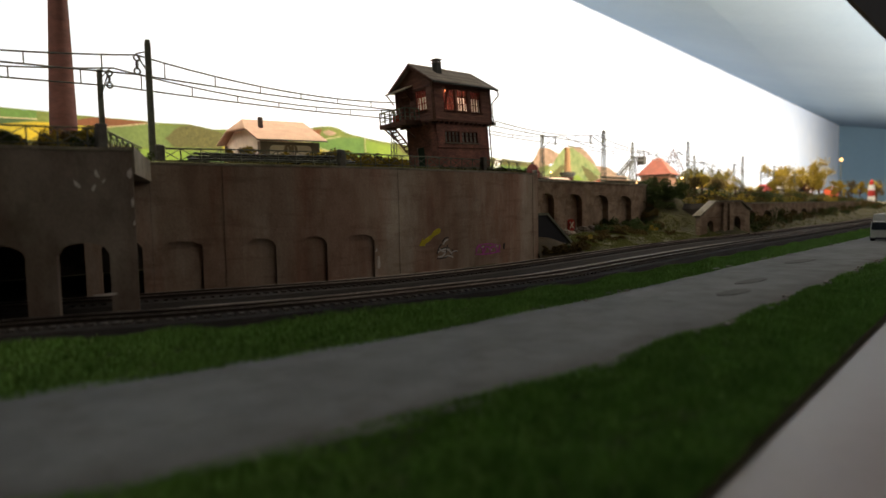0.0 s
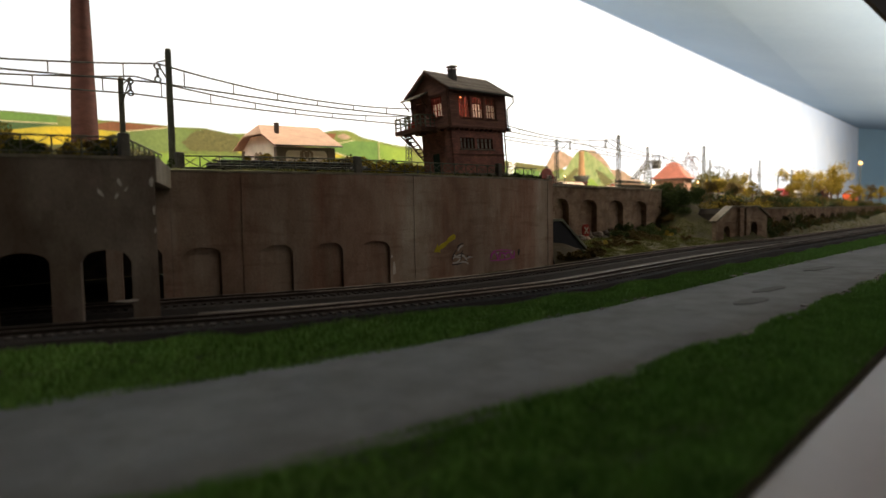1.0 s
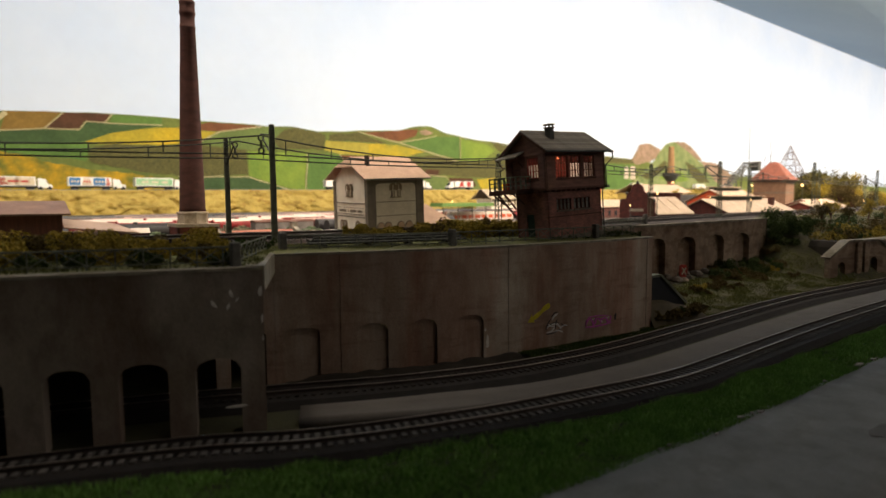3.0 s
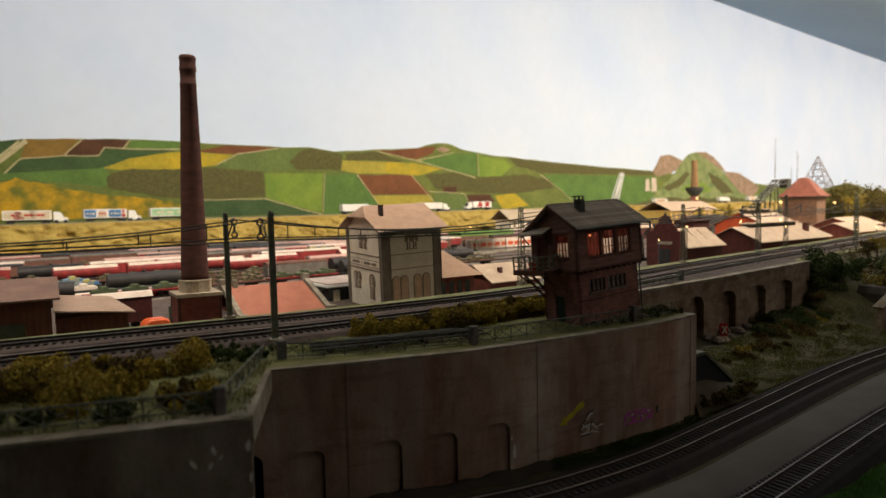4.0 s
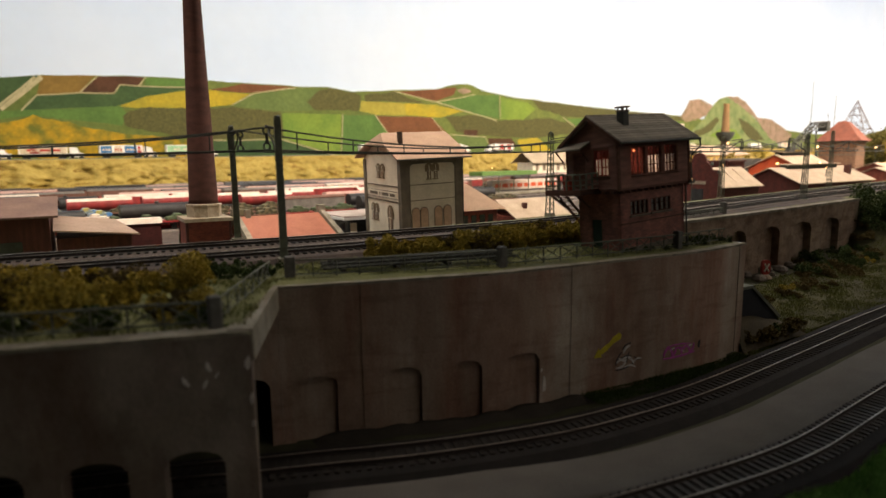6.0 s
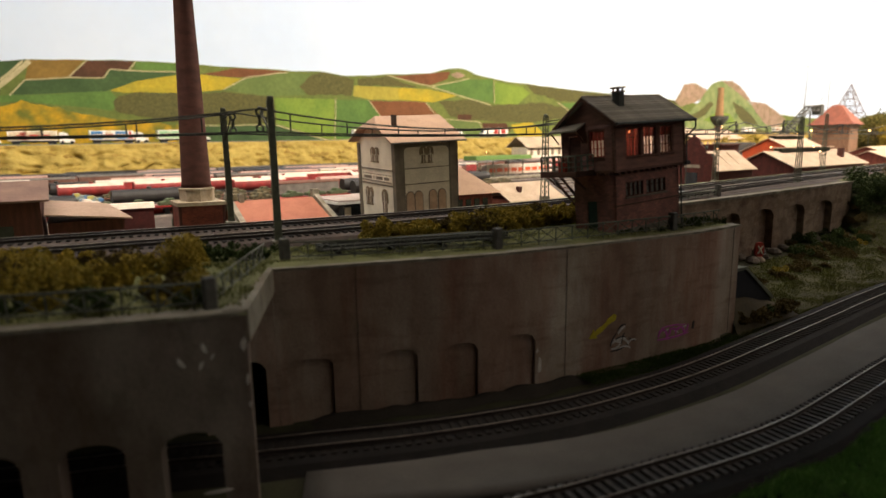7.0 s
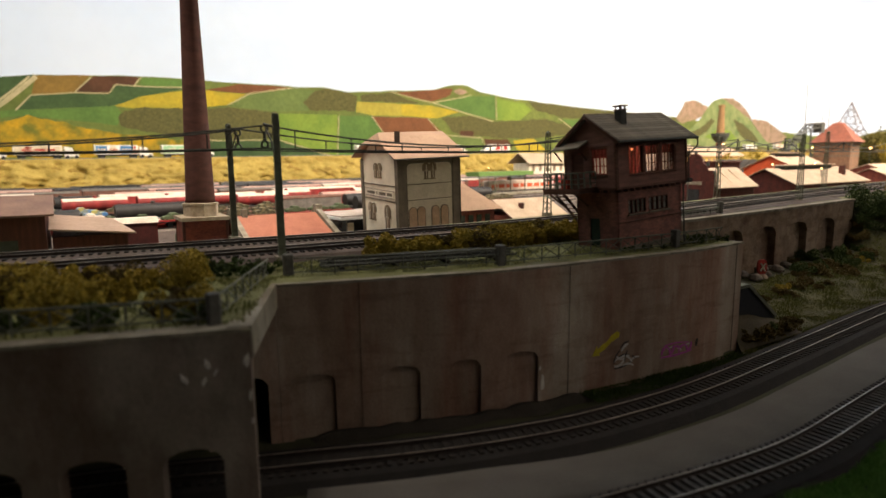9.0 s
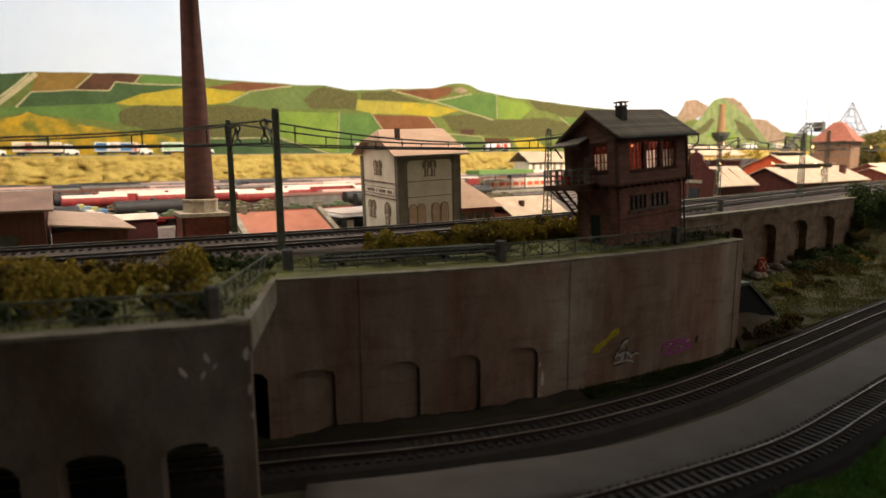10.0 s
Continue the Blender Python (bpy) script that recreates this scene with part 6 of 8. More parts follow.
depot = thing("salmon_roof_depot", spot(0.292, 0.985, 0.06), "low depot with a salmon tiled roof and pale gable coping", "house")
Build().box(0.004, 0.134, 0.01, 0.23, 0, 0.004).part("wall", WALL_RED, depot)
gable_roof(0.002, 0.136, 0.012, 0.225, 0.004, 0.043, 0.0).part("roof", ROOF_SALMON, depot)
for x in (-0.007, 0.1365):
    B = Build()
    for s, ye in ((-1, 0.002), (1, 0.235)):
        B.add([(x, ye, 0.005), (x + 0.0085, ye, 0.005), (x + 0.0085, 0.1185, 0.050), (x, 0.1185, 0.050), (x, ye, -0.004), (x + 0.0085, ye, -0.004), (x + 0.0085, 0.1185, 0.041), (x, 0.1185, 0.041)],
              [(0, 1, 2, 3), (7, 6, 5, 4), (0, 4, 5, 1), (1, 5, 6, 2), (2, 6, 7, 3), (3, 7, 4, 0)])
    coping = B.part("gable_coping", COPING, depot)
    Build().box(x - 0.0015, x + 0.0100, -0.006, 0.008, -0.002, 0.012).part("kneeler", COPING, coping)
    Build().box(x - 0.0015, x + 0.0100, 0.112, 0.125, 0.043, 0.056).part("apex_stone", COPING, coping)
Build().box(0.012, 0.020, 0.112, 0.125, 0.035, 0.054).part("chimney", COPING, depot)
hall_low = thing("loading_hall", spot(0.475, 1.10, 0.06, 3), "low loading hall with a dusty grey flat roof and white rim", "house")
Build().box(0, 0.22, 0, 0.11, 0, 0.026).part("wall", WINDOW_DARK, hall_low)
Build().box(-0.006, 0.226, -0.008, 0.118, 0.0262, 0.0305).part("white_rim", WHITE, hall_low)
Build().box(-0.003, 0.223, -0.005, 0.115, 0.0306, 0.0330).part("roof", mat("dusty_grey_roof", (0.40, 0.335, 0.30), (0.30, 0.25, 0.22), scale=30), hall_low)
for k in range(6):
    Build().box(0.010 + 0.036 * k, 0.022 + 0.036 * k, -0.002, 0.0, 0.0, 0.020).part("pier", PLASTER, hall_low)

# buildings farther along
WALL_MAROON = brickwork("maroon_brickwork", (0.095, 0.023, 0.018), (0.060, 0.017, 0.014), (0.9, 1.0, 1.0), 0.0036, 0.0014)
hall = thing("gabled_workshop", spot(1.425, 1.005, 0.06), "dark red brick workshop with a curved gable and tan roof", "house")
Build().box(0.003, 0.178, 0, 0.115, 0, 0.054).part("wall", WALL_MAROON, hall)
gable_roof(0.016, 0.178, 0, 0.115, 0.053, 0.101, 0.008).part("roof", ROOF_TAN, hall)
out = [(0, 0), (0.115, 0), (0.115, 0.088), (0.108, 0.096), (0.095, 0.096), (0.090, 0.108), (0.080, 0.116)] + [(0.0575 + 0.020 * math.cos(a), 0.120 + 0.018 * math.sin(a)) for a in [math.pi * k / 8 for k in range(9)]] + [(0.035, 0.116), (0.025, 0.108), (0.020, 0.096), (0.007, 0.096), (0, 0.088)]
Build().prism(out, 0, 0.006, pose(0.0, 0.115, 0, 0, 0, -90)).part("gable_front", WALL_MAROON, hall)
Build().box(-0.001, 0.0, 0.040, 0.075, 0.0, 0.048).part("gate", WINDOW_DARK, hall)
for y, z in ((0.003, 0.088), (0.022, 0.108), (0.0575, 0.138), (0.093, 0.108), (0.112, 0.088)):
    Build().lathe([(0.0035, z - 0.001), (0.0045, z + 0.003), (0.003, z + 0.007), (0.0, z + 0.008)], 10, 0.003, y).part("finial", METAL_DARK, hall)
Build().box(-0.0012, 0.0, 0.035, 0.080, 0.060, 0.068).part("sign_board", COPING, hall)
for k in range(3):
    Build().add([(0.04 + 0.045 * k, 0.006, 0.0595), (0.044 + 0.045 * k, 0.006, 0.0595), (0.044 + 0.045 * k, 0.048, 0.0945), (0.04 + 0.045 * k, 0.048, 0.0945), (0.04 + 0.045 * k, 0.006, 0.0635), (0.044 + 0.045 * k, 0.006, 0.0635), (0.044 + 0.045 * k, 0.048, 0.0985), (0.04 + 0.045 * k, 0.048, 0.0985)], [(0, 1, 2, 3), (7, 6, 5, 4), (0, 4, 5, 1), (1, 5, 6, 2), (2, 6, 7, 3), (3, 7, 4, 0)]).part("roof_rib", ROOF_TAN, hall)

barn = thing("goods_barn", spot(1.79, 0.997, 0.06), "low dark red goods barn with a wide tan roof", "house")
Build().box(0, 0.43, 0, 0.17, 0, 0.052).add([(0, 0, 0.052), (0, 0.17, 0.052), (0, 0.085, 0.094)], [(0, 1, 2)]).part("wall", WALL_MAROON, barn)
gable_roof(0, 0.43, 0, 0.17, 0.051, 0.095, 0.010).part("roof", ROOF_TAN, barn)
Build().box(0.07, 0.36, 0.073, 0.097, 0.090, 0.101).part("roof_vent", METAL_DARK, barn)
Build().box(0.06, 0.37, 0.066, 0.104, 0.1012, 0.1042).part("vent_cap", ROOF_TAN, barn)
Build().box(0.345, 0.360, 0.030, 0.045, 0.060, 0.098).part("chimney", SHED_WOOD, barn)
ORANGE = mat("orange_paint", (0.62, 0.10, 0.03), (0.48, 0.08, 0.03), scale=40, rough=0.6)
works = thing("orange_works", spot(2.30, 1.25, 0.06), "orange fronted works hall with a pale roof and raised vent", "house")
Build().box(0, 0.24, 0, 0.20, 0, 0.083).add([(0, 0, 0.083), (0, 0.20, 0.083), (0, 0.10, 0.132)], [(0, 1, 2)]).part("wall", ORANGE, works)
gable_roof(0, 0.24, 0, 0.20, 0.082, 0.133, 0.010).part("roof", ROOF_TAN, works)
Build().box(0.02, 0.20, 0.086, 0.114, 0.128, 0.140).part("roof_vent", METAL_DARK, works)
Build().box(0.01, 0.21, 0.078, 0.122, 0.1402, 0.144).part("vent_cap", ROOF_TAN, works)
for k, (u, v, lu, lv, h, w, r) in enumerate(((2.70, 1.10, 0.30, 0.16, 0.045, WALL_RED, ROOF_TAN), (2.7, 1.55, 0.28, 0.16, 0.06, WALL_RED, ROOF_SALMON),
                                              (3.2, 1.30, 0.30, 0.18, 0.055, WALL_RED, ROOF_TAN), (2.3, 1.95, 0.30, 0.16, 0.06, SHED_WOOD, ROOF_TAN), (3.2, 2.1, 0.30, 0.2, 0.07, WALL_RED, ROOF_BROWN))):
    b = thing("yard_building", spot(u, v, 0.06), "small brick yard building with a plain pitched roof", "house", "yard buildings")
    Build().box(0, lu, 0, lv, 0, h).add([(0, 0, h), (0, lv, h), (0, lv / 2, h + 0.034)], [(0, 1, 2)]).part("wall", w, b)
    gable_roof(0, lu, 0, lv, h - 0.001, h + 0.035, 0.010).part("roof", r, b)
    for q in range(int(lu / 0.05)):
        Build().box(0.015 + 0.05 * q, 0.033 + 0.05 * q, -0.001, 0, 0.015, h * 0.7).part("window", WINDOW_DARK, b)

wt = thing("brick_water_tower", spot(3.58, 1.70, 0.06, 10), "square brick water tower with a red pyramid roof", "water tower")
Build().box(-0.085, 0.085, -0.085, 0.085, 0, 0.207).part("shaft", brickwork("pale_brickwork", (0.30, 0.165, 0.10), (0.22, 0.12, 0.075), (0.9, 1, 1), 0.008, 0.003), wt)
B = Build()
for r0, z0, r1, z1 in ((0.108, 0.199, 0.090, 0.215), (0.090, 0.215, 0.022, 0.300), (0.022, 0.300, 0.0005, 0.306)):
    c0, c1 = [(-r0, -r0, z0), (r0, -r0, z0), (r0, r0, z0), (-r0, r0, z0)], [(-r1, -r1, z1), (r1, -r1, z1), (r1, r1, z1), (-r1, r1, z1)]
    B.add(c0 + c1, [(k, (k + 1) % 4, (k + 1) % 4 + 4, k + 4) for k in range(4)])
B.add([(-0.108, -0.108, 0.1988), (0.108, -0.108, 0.1988), (0.108, 0.108, 0.1988), (-0.108, 0.108, 0.1988)], [(3, 2, 1, 0)])
B.part("roof", mat("dark_red_tiles", (0.26, 0.088, 0.058), (0.17, 0.062, 0.044), scale=60, fine=300, bump=0.5), wt)
Build().box(-0.087, 0.087, -0.087, 0.087, 0.125, 0.130).part("band", QUOIN, wt)
Build().box(-0.094, 0.094, -0.094, 0.094, 0.188, 0.1985).part("cornice", QUOIN, wt)

tv = thing("tower_with_bowl", spot(4.24, 2.80, 0.06), "slender brown tower with a bowl-shaped gallery", "tower")
Build().lathe([(0.040, 0), (0.032, 0.05), (0.027, 0.238)], 24).part("stem", CHIMNEY_BRICK, tv, smooth=True)
Build().lathe([(0.028, 0.235), (0.044, 0.250), (0.063, 0.280), (0.066, 0.302), (0.02, 0.305)], 28).part("bowl", METAL_DARK, tv)
Build().lathe([(0.030, 0.305), (0.026, 0.36), (0.020, 0.490), (0.023, 0.495), (0.023, 0.508)], 20).part("mast", mat("ochre_shaft", (0.34, 0.20, 0.09), scale=30), tv)

mound = Build()
n = 40
pts = []
for i in range(n + 1):
    for j in range(n + 1):
        u, v = 5.0 + 2.2 * i / n, 1.9 + 1.2 * j / n
        r = math.hypot((u - 6.1) / 1.1, (v - 2.5) / 0.6)
        pts.append((u, v, 0.03 + 0.36 * max(0.0, 1 - r ** 1.5) + 0.03 * hump(u, v, 6)))
mound.add(pts, [(i * (n + 1) + j, (i + 1) * (n + 1) + j, (i + 1) * (n + 1) + j + 1, i * (n + 1) + j + 1) for i in range(n) for j in range(n)])
mound.solo("ground_mound", mat("wooded_mound", (0.16, 0.15, 0.045), (0.06, 0.065, 0.02), scale=14, fine=90, bump=0.8), "dark wooded spoil heap in the distance", "hill", "structure", smooth=True)
pyr = Build()
top, ring = (0, 0, 0.30), [(0.155 * math.cos(math.tau * k / 4 + 0.5), 0.155 * math.sin(math.tau * k / 4 + 0.5), 0.0) for k in range(4)]
lerp = lambda a, b, f: tuple(x + (y - x) * f for x, y in zip(a, b))
for k in range(4):
    a, b = ring[k], ring[(k + 1) % 4]
    pyr.tube(a, top, 0.0026, 6).tube(a, (0, 0, 0.10), 0.0018, 6)
    for q in range(5):
        l0, r0, l1, r1 = lerp(a, top, 0.2 * q), lerp(b, top, 0.2 * q), lerp(a, top, 0.2 * q + 0.2), lerp(b, top, 0.2 * q + 0.2)
        pyr.tube(l0, r0, 0.0019, 6)
        if q < 4:
            pyr.tube(l0, lerp(l1, r1, 0.5), 0.0016, 5).tube(r0, lerp(l1, r1, 0.5), 0.0016, 5)
pyr.solo("lattice_pyramid", mat("rust_lattice", (0.14, 0.08, 0.055), scale=20), "open steel lattice pyramid on the spoil heap", "landmark", m=spot(6.02, 2.70, 0.345, 20) @ Matrix.Scale(1.03, 4))
for u, v, h in ((5.45, 2.80, 0.74), (5.85, 2.80, 0.64), (5.95, 2.9, 0.50)):
    Build().tube((0, 0, 0), (0, 0, h), 0.0042, 8, 0.0014).solo("radio_mast", METAL_DARK, "thin tapering radio mast in the distance", "mast", m=spot(u, v, 0.06), group="radio masts")

# coaling conveyor, round-roofed shed and small brick block in the yard
boom = thing("coal_conveyor", spot(2.83, 1.60, 0.06), "dark steel coal conveyor with a rising lattice boom", "conveyor")


def truss(p, q, w, h, bays):
    """Lattice girder from p to q, w wide and h high."""
    B = Build()
    at = lambda f, y, z: (p[0] + (q[0] - p[0]) * f, y, p[2] + (q[2] - p[2]) * f + z)
    for y in (-w / 2, w / 2):
        for z in (0, h):
            B.tube(at(0, y, z), at(1, y, z), 0.0030, 6)
        for k in range(bays):
            B.tube(at(k / bays, y, 0 if k % 2 else h), at((k + 1) / bays, y, h if k % 2 else 0), 0.0022, 5)
    for k in range(bays + 1):
        B.tube(at(k / bays, -w / 2, h), at(k / bays, w / 2, h), 0.0022, 5)
    return B


truss((0.0, 0, 0.115), (0.23, 0, 0.255), 0.026, 0.018, 9).part("boom", METAL_DARK, boom)
truss((0.232, 0, 0.256), (0.35, 0, 0.264), 0.030, 0.022, 5).part("head", METAL_DARK, boom)
Build().box(0.318, 0.350, -0.020, 0.020, 0.240, 0.284).part("drive_box", METAL_DARK, boom)
Build().box(-0.05, 0.02, -0.035, 0.035, 0.0, 0.118).part("hopper_house", SHED_WOOD, boom)
for x, z in ((0.11, 0.182), (0.23, 0.254)):
    for y in (-0.015, 0.015):
        Build().tube((x, y * 2, 0), (x, y, z), 0.0035, 6).part("leg", METAL_DARK, boom)
shed = thing("round_roofed_shed", spot(2.49, 1.50, 0.06), "dark shed with a low rounded roof in the yard", "house")
arc = [(0.20 * k / 12, 0.062 + 0.055 * math.sin(math.pi * k / 12)) for k in range(13)]
Build().prism([(0, 0), (0.20, 0)] + arc[::-1], 0, 0.16, pose(0, 0.08, 0)).part("shell", mat("tarred_felt", (0.06, 0.05, 0.042), (0.04, 0.034, 0.03), scale=40, fine=300, bump=0.4), shed)
Build().box(0.02, 0.075, -0.0012, 0, 0.0, 0.05).part("gate", SHED_WOOD, shed)
block = thing("brick_block", spot(1.765, 1.20, 0.06), "small flat-roofed dark red brick block behind the workshop", "house")
Build().box(0, 0.09, 0, 0.07, 0, 0.112).part("wall", WALL_MAROON, block)
Build().box(-0.004, 0.094, -0.004, 0.074, 0.1122, 0.116).part("roof", SHED_WOOD, block)
# white jib crane
crane = thing("jib_crane", spot(2.70, 2.32, 0.06), "white lattice jib crane with a red cab in the yard", "crane")
jib = Build()
for a, b in (((0, 0, 0.06), (0.10, 0, 0.27)), ((0.04, 0, 0.05), (0.115, 0, 0.265)), ((0, 0.02, 0.06), (0.10, 0.015, 0.27)), ((0.04, 0.02, 0.05), (0.115, 0.015, 0.265))):
    jib.tube(a, b, 0.003, 6)
for k in range(7):
    f, g = k / 7, (k + 1) / 7
    jib.tube(lerp((0, 0, 0.06), (0.10, 0, 0.27), f), lerp((0.04, 0, 0.05), (0.115, 0, 0.265), g), 0.002, 5)
jib.v = [(x, y, z * 1.05 + 0.075) for x, y, z in jib.v]
jib.part("jib", WHITE, crane)
Build().box(-0.06, 0.06, -0.04, 0.05, 0.130, 0.175).part("cab", AD["red"], crane)
for x in (-0.05, 0.04):
    for y in (-0.035, 0.035):
        Build().box(x, x + 0.012, y, y + 0.012, 0.0, 0.130).part("leg", METAL_DARK, crane)

# ---- goods yard ----
WAGON = {"red": mat("wagon_red", (0.29, 0.030, 0.028), (0.16, 0.022, 0.020), scale=60, rough=0.5), "white": mat("wagon_white", (0.74, 0.64, 0.54), (0.52, 0.42, 0.34), scale=45, mix=0.6, rough=0.5),
         "black": mat("wagon_black", (0.035, 0.033, 0.032), (0.022, 0.02, 0.02), scale=60, rough=0.45), "grey": mat("wagon_grey", (0.20, 0.175, 0.155), (0.13, 0.115, 0.10), scale=60),
         "brown": mat("wagon_brown", (0.17, 0.08, 0.055), (0.11, 0.055, 0.04), scale=60), "blue": mat("wagon_blue", (0.06, 0.16, 0.34), (0.40, 0.34, 0.08), scale=50, rough=0.5, mix=0.3),
         "green": mat("wagon_green", (0.075, 0.10, 0.05), (0.05, 0.06, 0.03), scale=60), "camo": mat("wagon_camo", (0.13, 0.105, 0.055), (0.05, 0.045, 0.025), scale=110, mix=0.3), "pink": mat("wagon_pink", (0.60, 0.41, 0.34), (0.36, 0.20, 0.17), scale=45, mix=0.5, stretch=(1, 6, 1))}


def running_gear(root, length):
    Build().box(0.004, length - 0.004, -0.011, 0.011, 0.0095, 0.0125).part("underframe", WAGON["black"], root)
    for x in (0.022, 0.036, length - 0.036, length - 0.022):
        Build().tube((x, -0.009, 0.0055), (x, 0.009, 0.0055), 0.0054, 12).part("wheel_set", TYRE, root)


def box_wagon(colour, roof, length=0.16):
    r = thing("box_wagon", spot(0, 0, -1), f"{colour} covered goods wagon with a {roof} roof", "wagon", "wagons in the yard")
    Build().box(0.002, length - 0.002, -0.0155, 0.0155, 0.0127, 0.039).part("body", WAGON[colour], r)
    Build().prism([(-0.0165, 0.0385), (0.0165, 0.0385), (0.0165, 0.040), (0.010, 0.0435), (0.0, 0.045), (-0.010, 0.0435), (-0.0165, 0.040)], 0.0, length, pose(length, 0, 0, 0, 0, 90) @ Matrix.Translation((0, 0, 0))).part("roof", WAGON[roof], r)
    for s in (-0.0162, 0.0155):
        Build().box(length * 0.42, length * 0.58, s, s + 0.0007, 0.014, 0.038).part("door", WAGON[colour], r)
    running_gear(r, length)
    return r


def tank_wagon(colour, cap, length=0.15):
    r = thing("tank_wagon", spot(0, 0, -1), f"{colour} tank wagon with a {cap} top", "wagon", "wagons in the yard")
    tank = Build().tube((0.006, 0, 0.0285), (length - 0.006, 0, 0.0285), 0.0150, 24).part("tank", WAGON[colour], r, smooth=False)
    Build().prism([(0.0152 * math.cos(a), 0.0285 + 0.0152 * math.sin(a)) for a in [math.pi * (0.2 + 0.6 * k / 10) for k in range(11)]] + [(-0.009, 0.0385), (0.009, 0.0385)], 0.008, length - 0.008, pose(length, 0, 0, 0, 0, 90)).part("top_band", WAGON[cap], tank)
    Build().lathe([(0.0045, 0.043), (0.0045, 0.047), (0.002, 0.048)], 12, length / 2).part("dome", WAGON[colour], tank)
    running_gear(r, length)
    return r


def flat_wagon(colour, load, length=0.17):
    r = thing("flat_wagon", spot(0, 0, -1), f"{colour} flat wagon loaded with {load} goods", "wagon", "wagons in the yard")
    Build().box(0, length, -0.0150, 0.0150, 0.0127, 0.0155).part("deck", WAGON[colour], r)
    for k, x in enumerate((0.012, 0.066, 0.120)):
        Build().prism([(x, 0.0156), (x + 0.044, 0.0156), (x + 0.046, 0.021), (x + 0.040, 0.0235), (x + 0.030, 0.0235), (x + 0.028, 0.0285), (x + 0.016, 0.0285), (x + 0.013, 0.0235), (x + 0.002, 0.022)], -0.011, 0.011).part("load", WAGON[load], r, bevel=0.001)
    running_gear(r, length)
    return r


KIT = {"rt": (tank_wagon("red", "white"), 0.158), "bt": (tank_wagon("black", "black"), 0.158), "rb": (box_wagon("red", "white"), 0.168), "bb": (box_wagon("brown", "grey"), 0.168), "gb": (box_wagon("grey", "brown"), 0.168),
       "wb": (box_wagon("white", "white"), 0.168), "pb": (box_wagon("red", "pink"), 0.168), "bl": (box_wagon("blue", "white"), 0.168), "cf": (flat_wagon("brown", "camo"), 0.178), "wf": (flat_wagon("black", "white"), 0.178),
       "lr": (box_wagon("red", "white", 0.27), 0.277), "lp": (box_wagon("red", "pink", 0.27), 0.277), "ld": (box_wagon("brown", "black", 0.25), 0.257), "lg": (box_wagon("brown", "grey", 0.25), 0.257), "gf": (flat_wagon("red", "green"), 0.178), "bf": (flat_wagon("black", "blue"), 0.178)}
LINES = ((1.29, "gf bt wf cf bt gf cf"), (1.38, "bt cf bt wf bt cf gb"), (1.48, "cf rb cf bf cf cf pb cf"), (1.58, "rt rt cf rt bf cf rt cf"), (1.68, "rt rt rt cf rt rt rt"), (1.79, "lr cf lp bt lr cf"), (1.90, "lp ld cf lp lg wf"),
         (2.00, "lp lr cf ld lp bl"), (2.10, "lp lr lg cf lp ld"), (2.20, "ld lp cf lg ld"), (2.30, "lg ld lp ld"), (2.40, "ld lg ld cf lp"), (2.51, "lg ld ld lg"))
for n_line, (v, text) in enumerate(LINES):
    codes, u, k = text.split(), -0.75 + 0.05 * (n_line * 7 % 5), 0
    line = [Vector((-1.0, v, 0.0605)), Vector((4.6, v + 0.0716 * 5.6, 0.0605))]
    t_root = Build().sweep(line, [(-0.024, -0.002), (-0.018, 0.002), (0.018, 0.002), (0.024, -0.002)]).solo("track_yard", BALLAST_PALE, "brown ballasted yard track", "track", "structure")
    for s in (-0.0082, 0.0082):
        Build().sweep(line, [(s - 0.0006, 0.002), (s - 0.0006, 0.004), (s + 0.0006, 0.004), (s + 0.0006, 0.002)]).part("rail", RAIL, t_root)
    end = 2.9 if v > 1.9 else (1.20 if v > 1.6 else 1.05)
    while u < end:
        master, length = KIT[codes[k % len(codes)]]
        copy_thing(master, spot(u, v + 0.0716 * (u + 1.0), 0.0645, 4.1))
        u, k = u + length, k + 1
        if (k * 5 + n_line) % 11 == 0:
            u += 0.12
for master, _ in KIT.values():
    for o in (*master.children_recursive, master):
        bpy.data.objects.remove(o)

white = thing("goods_station", spot(2.20, 2.60, 0.06, 4.1), "cream goods station with arched openings and a broad grey tan roof", "house")
Build().box(0, 0.30, 0, 0.12, 0, 0.105).part("wall", PLASTER, white)
gable_roof(0, 0.30, 0, 0.12, 0.104, 0.160, 0.026).part("roof", mat("grey_tan_roof", (0.50, 0.41, 0.29), (0.42, 0.34, 0.24), scale=30), white)
for k in range(5):
    Build().prism([(0.022 + 0.055 * k + p, 0.060 + q) for p, q in arch_piece(0.022, 0.036)], -0.001, 0.0, Matrix.Identity(4)).part("arched_opening", PANE_BROWN, white)
yellow = thing("yellow_warehouse", spot(3.08, 2.20, 0.06, 4.1), "long yellow warehouse with a wide cream roof behind the workshops", "house")
Build().box(0, 0.52, 0, 0.20, 0, 0.135).part("wall", mat("yellow_render", (0.62, 0.44, 0.12), (0.52, 0.36, 0.09), scale=30), yellow)
gable_roof(0, 0.52, 0, 0.20, 0.134, 0.190, 0.015).part("roof", ROOF_TAN, yellow)
for k in range(9):
    Build().box(0.02 + 0.055 * k, 0.05 + 0.055 * k, -0.001, 0.0, 0.08, 0.118).part("window", PANE_BROWN, yellow)

edge = thing("loading_platform", spot(-0.30, 1.36, 0.06, 4.1), "long low loading platform with a red edge and pale top", "platform")
Build().box(0, 0.62, 0, 0.030, 0, 0.016).part("body", AD["red"], edge)
Build().box(-0.002, 0.622, 0.003, 0.032, 0.0162, 0.0185).part("deck", WAGON["white"], edge)

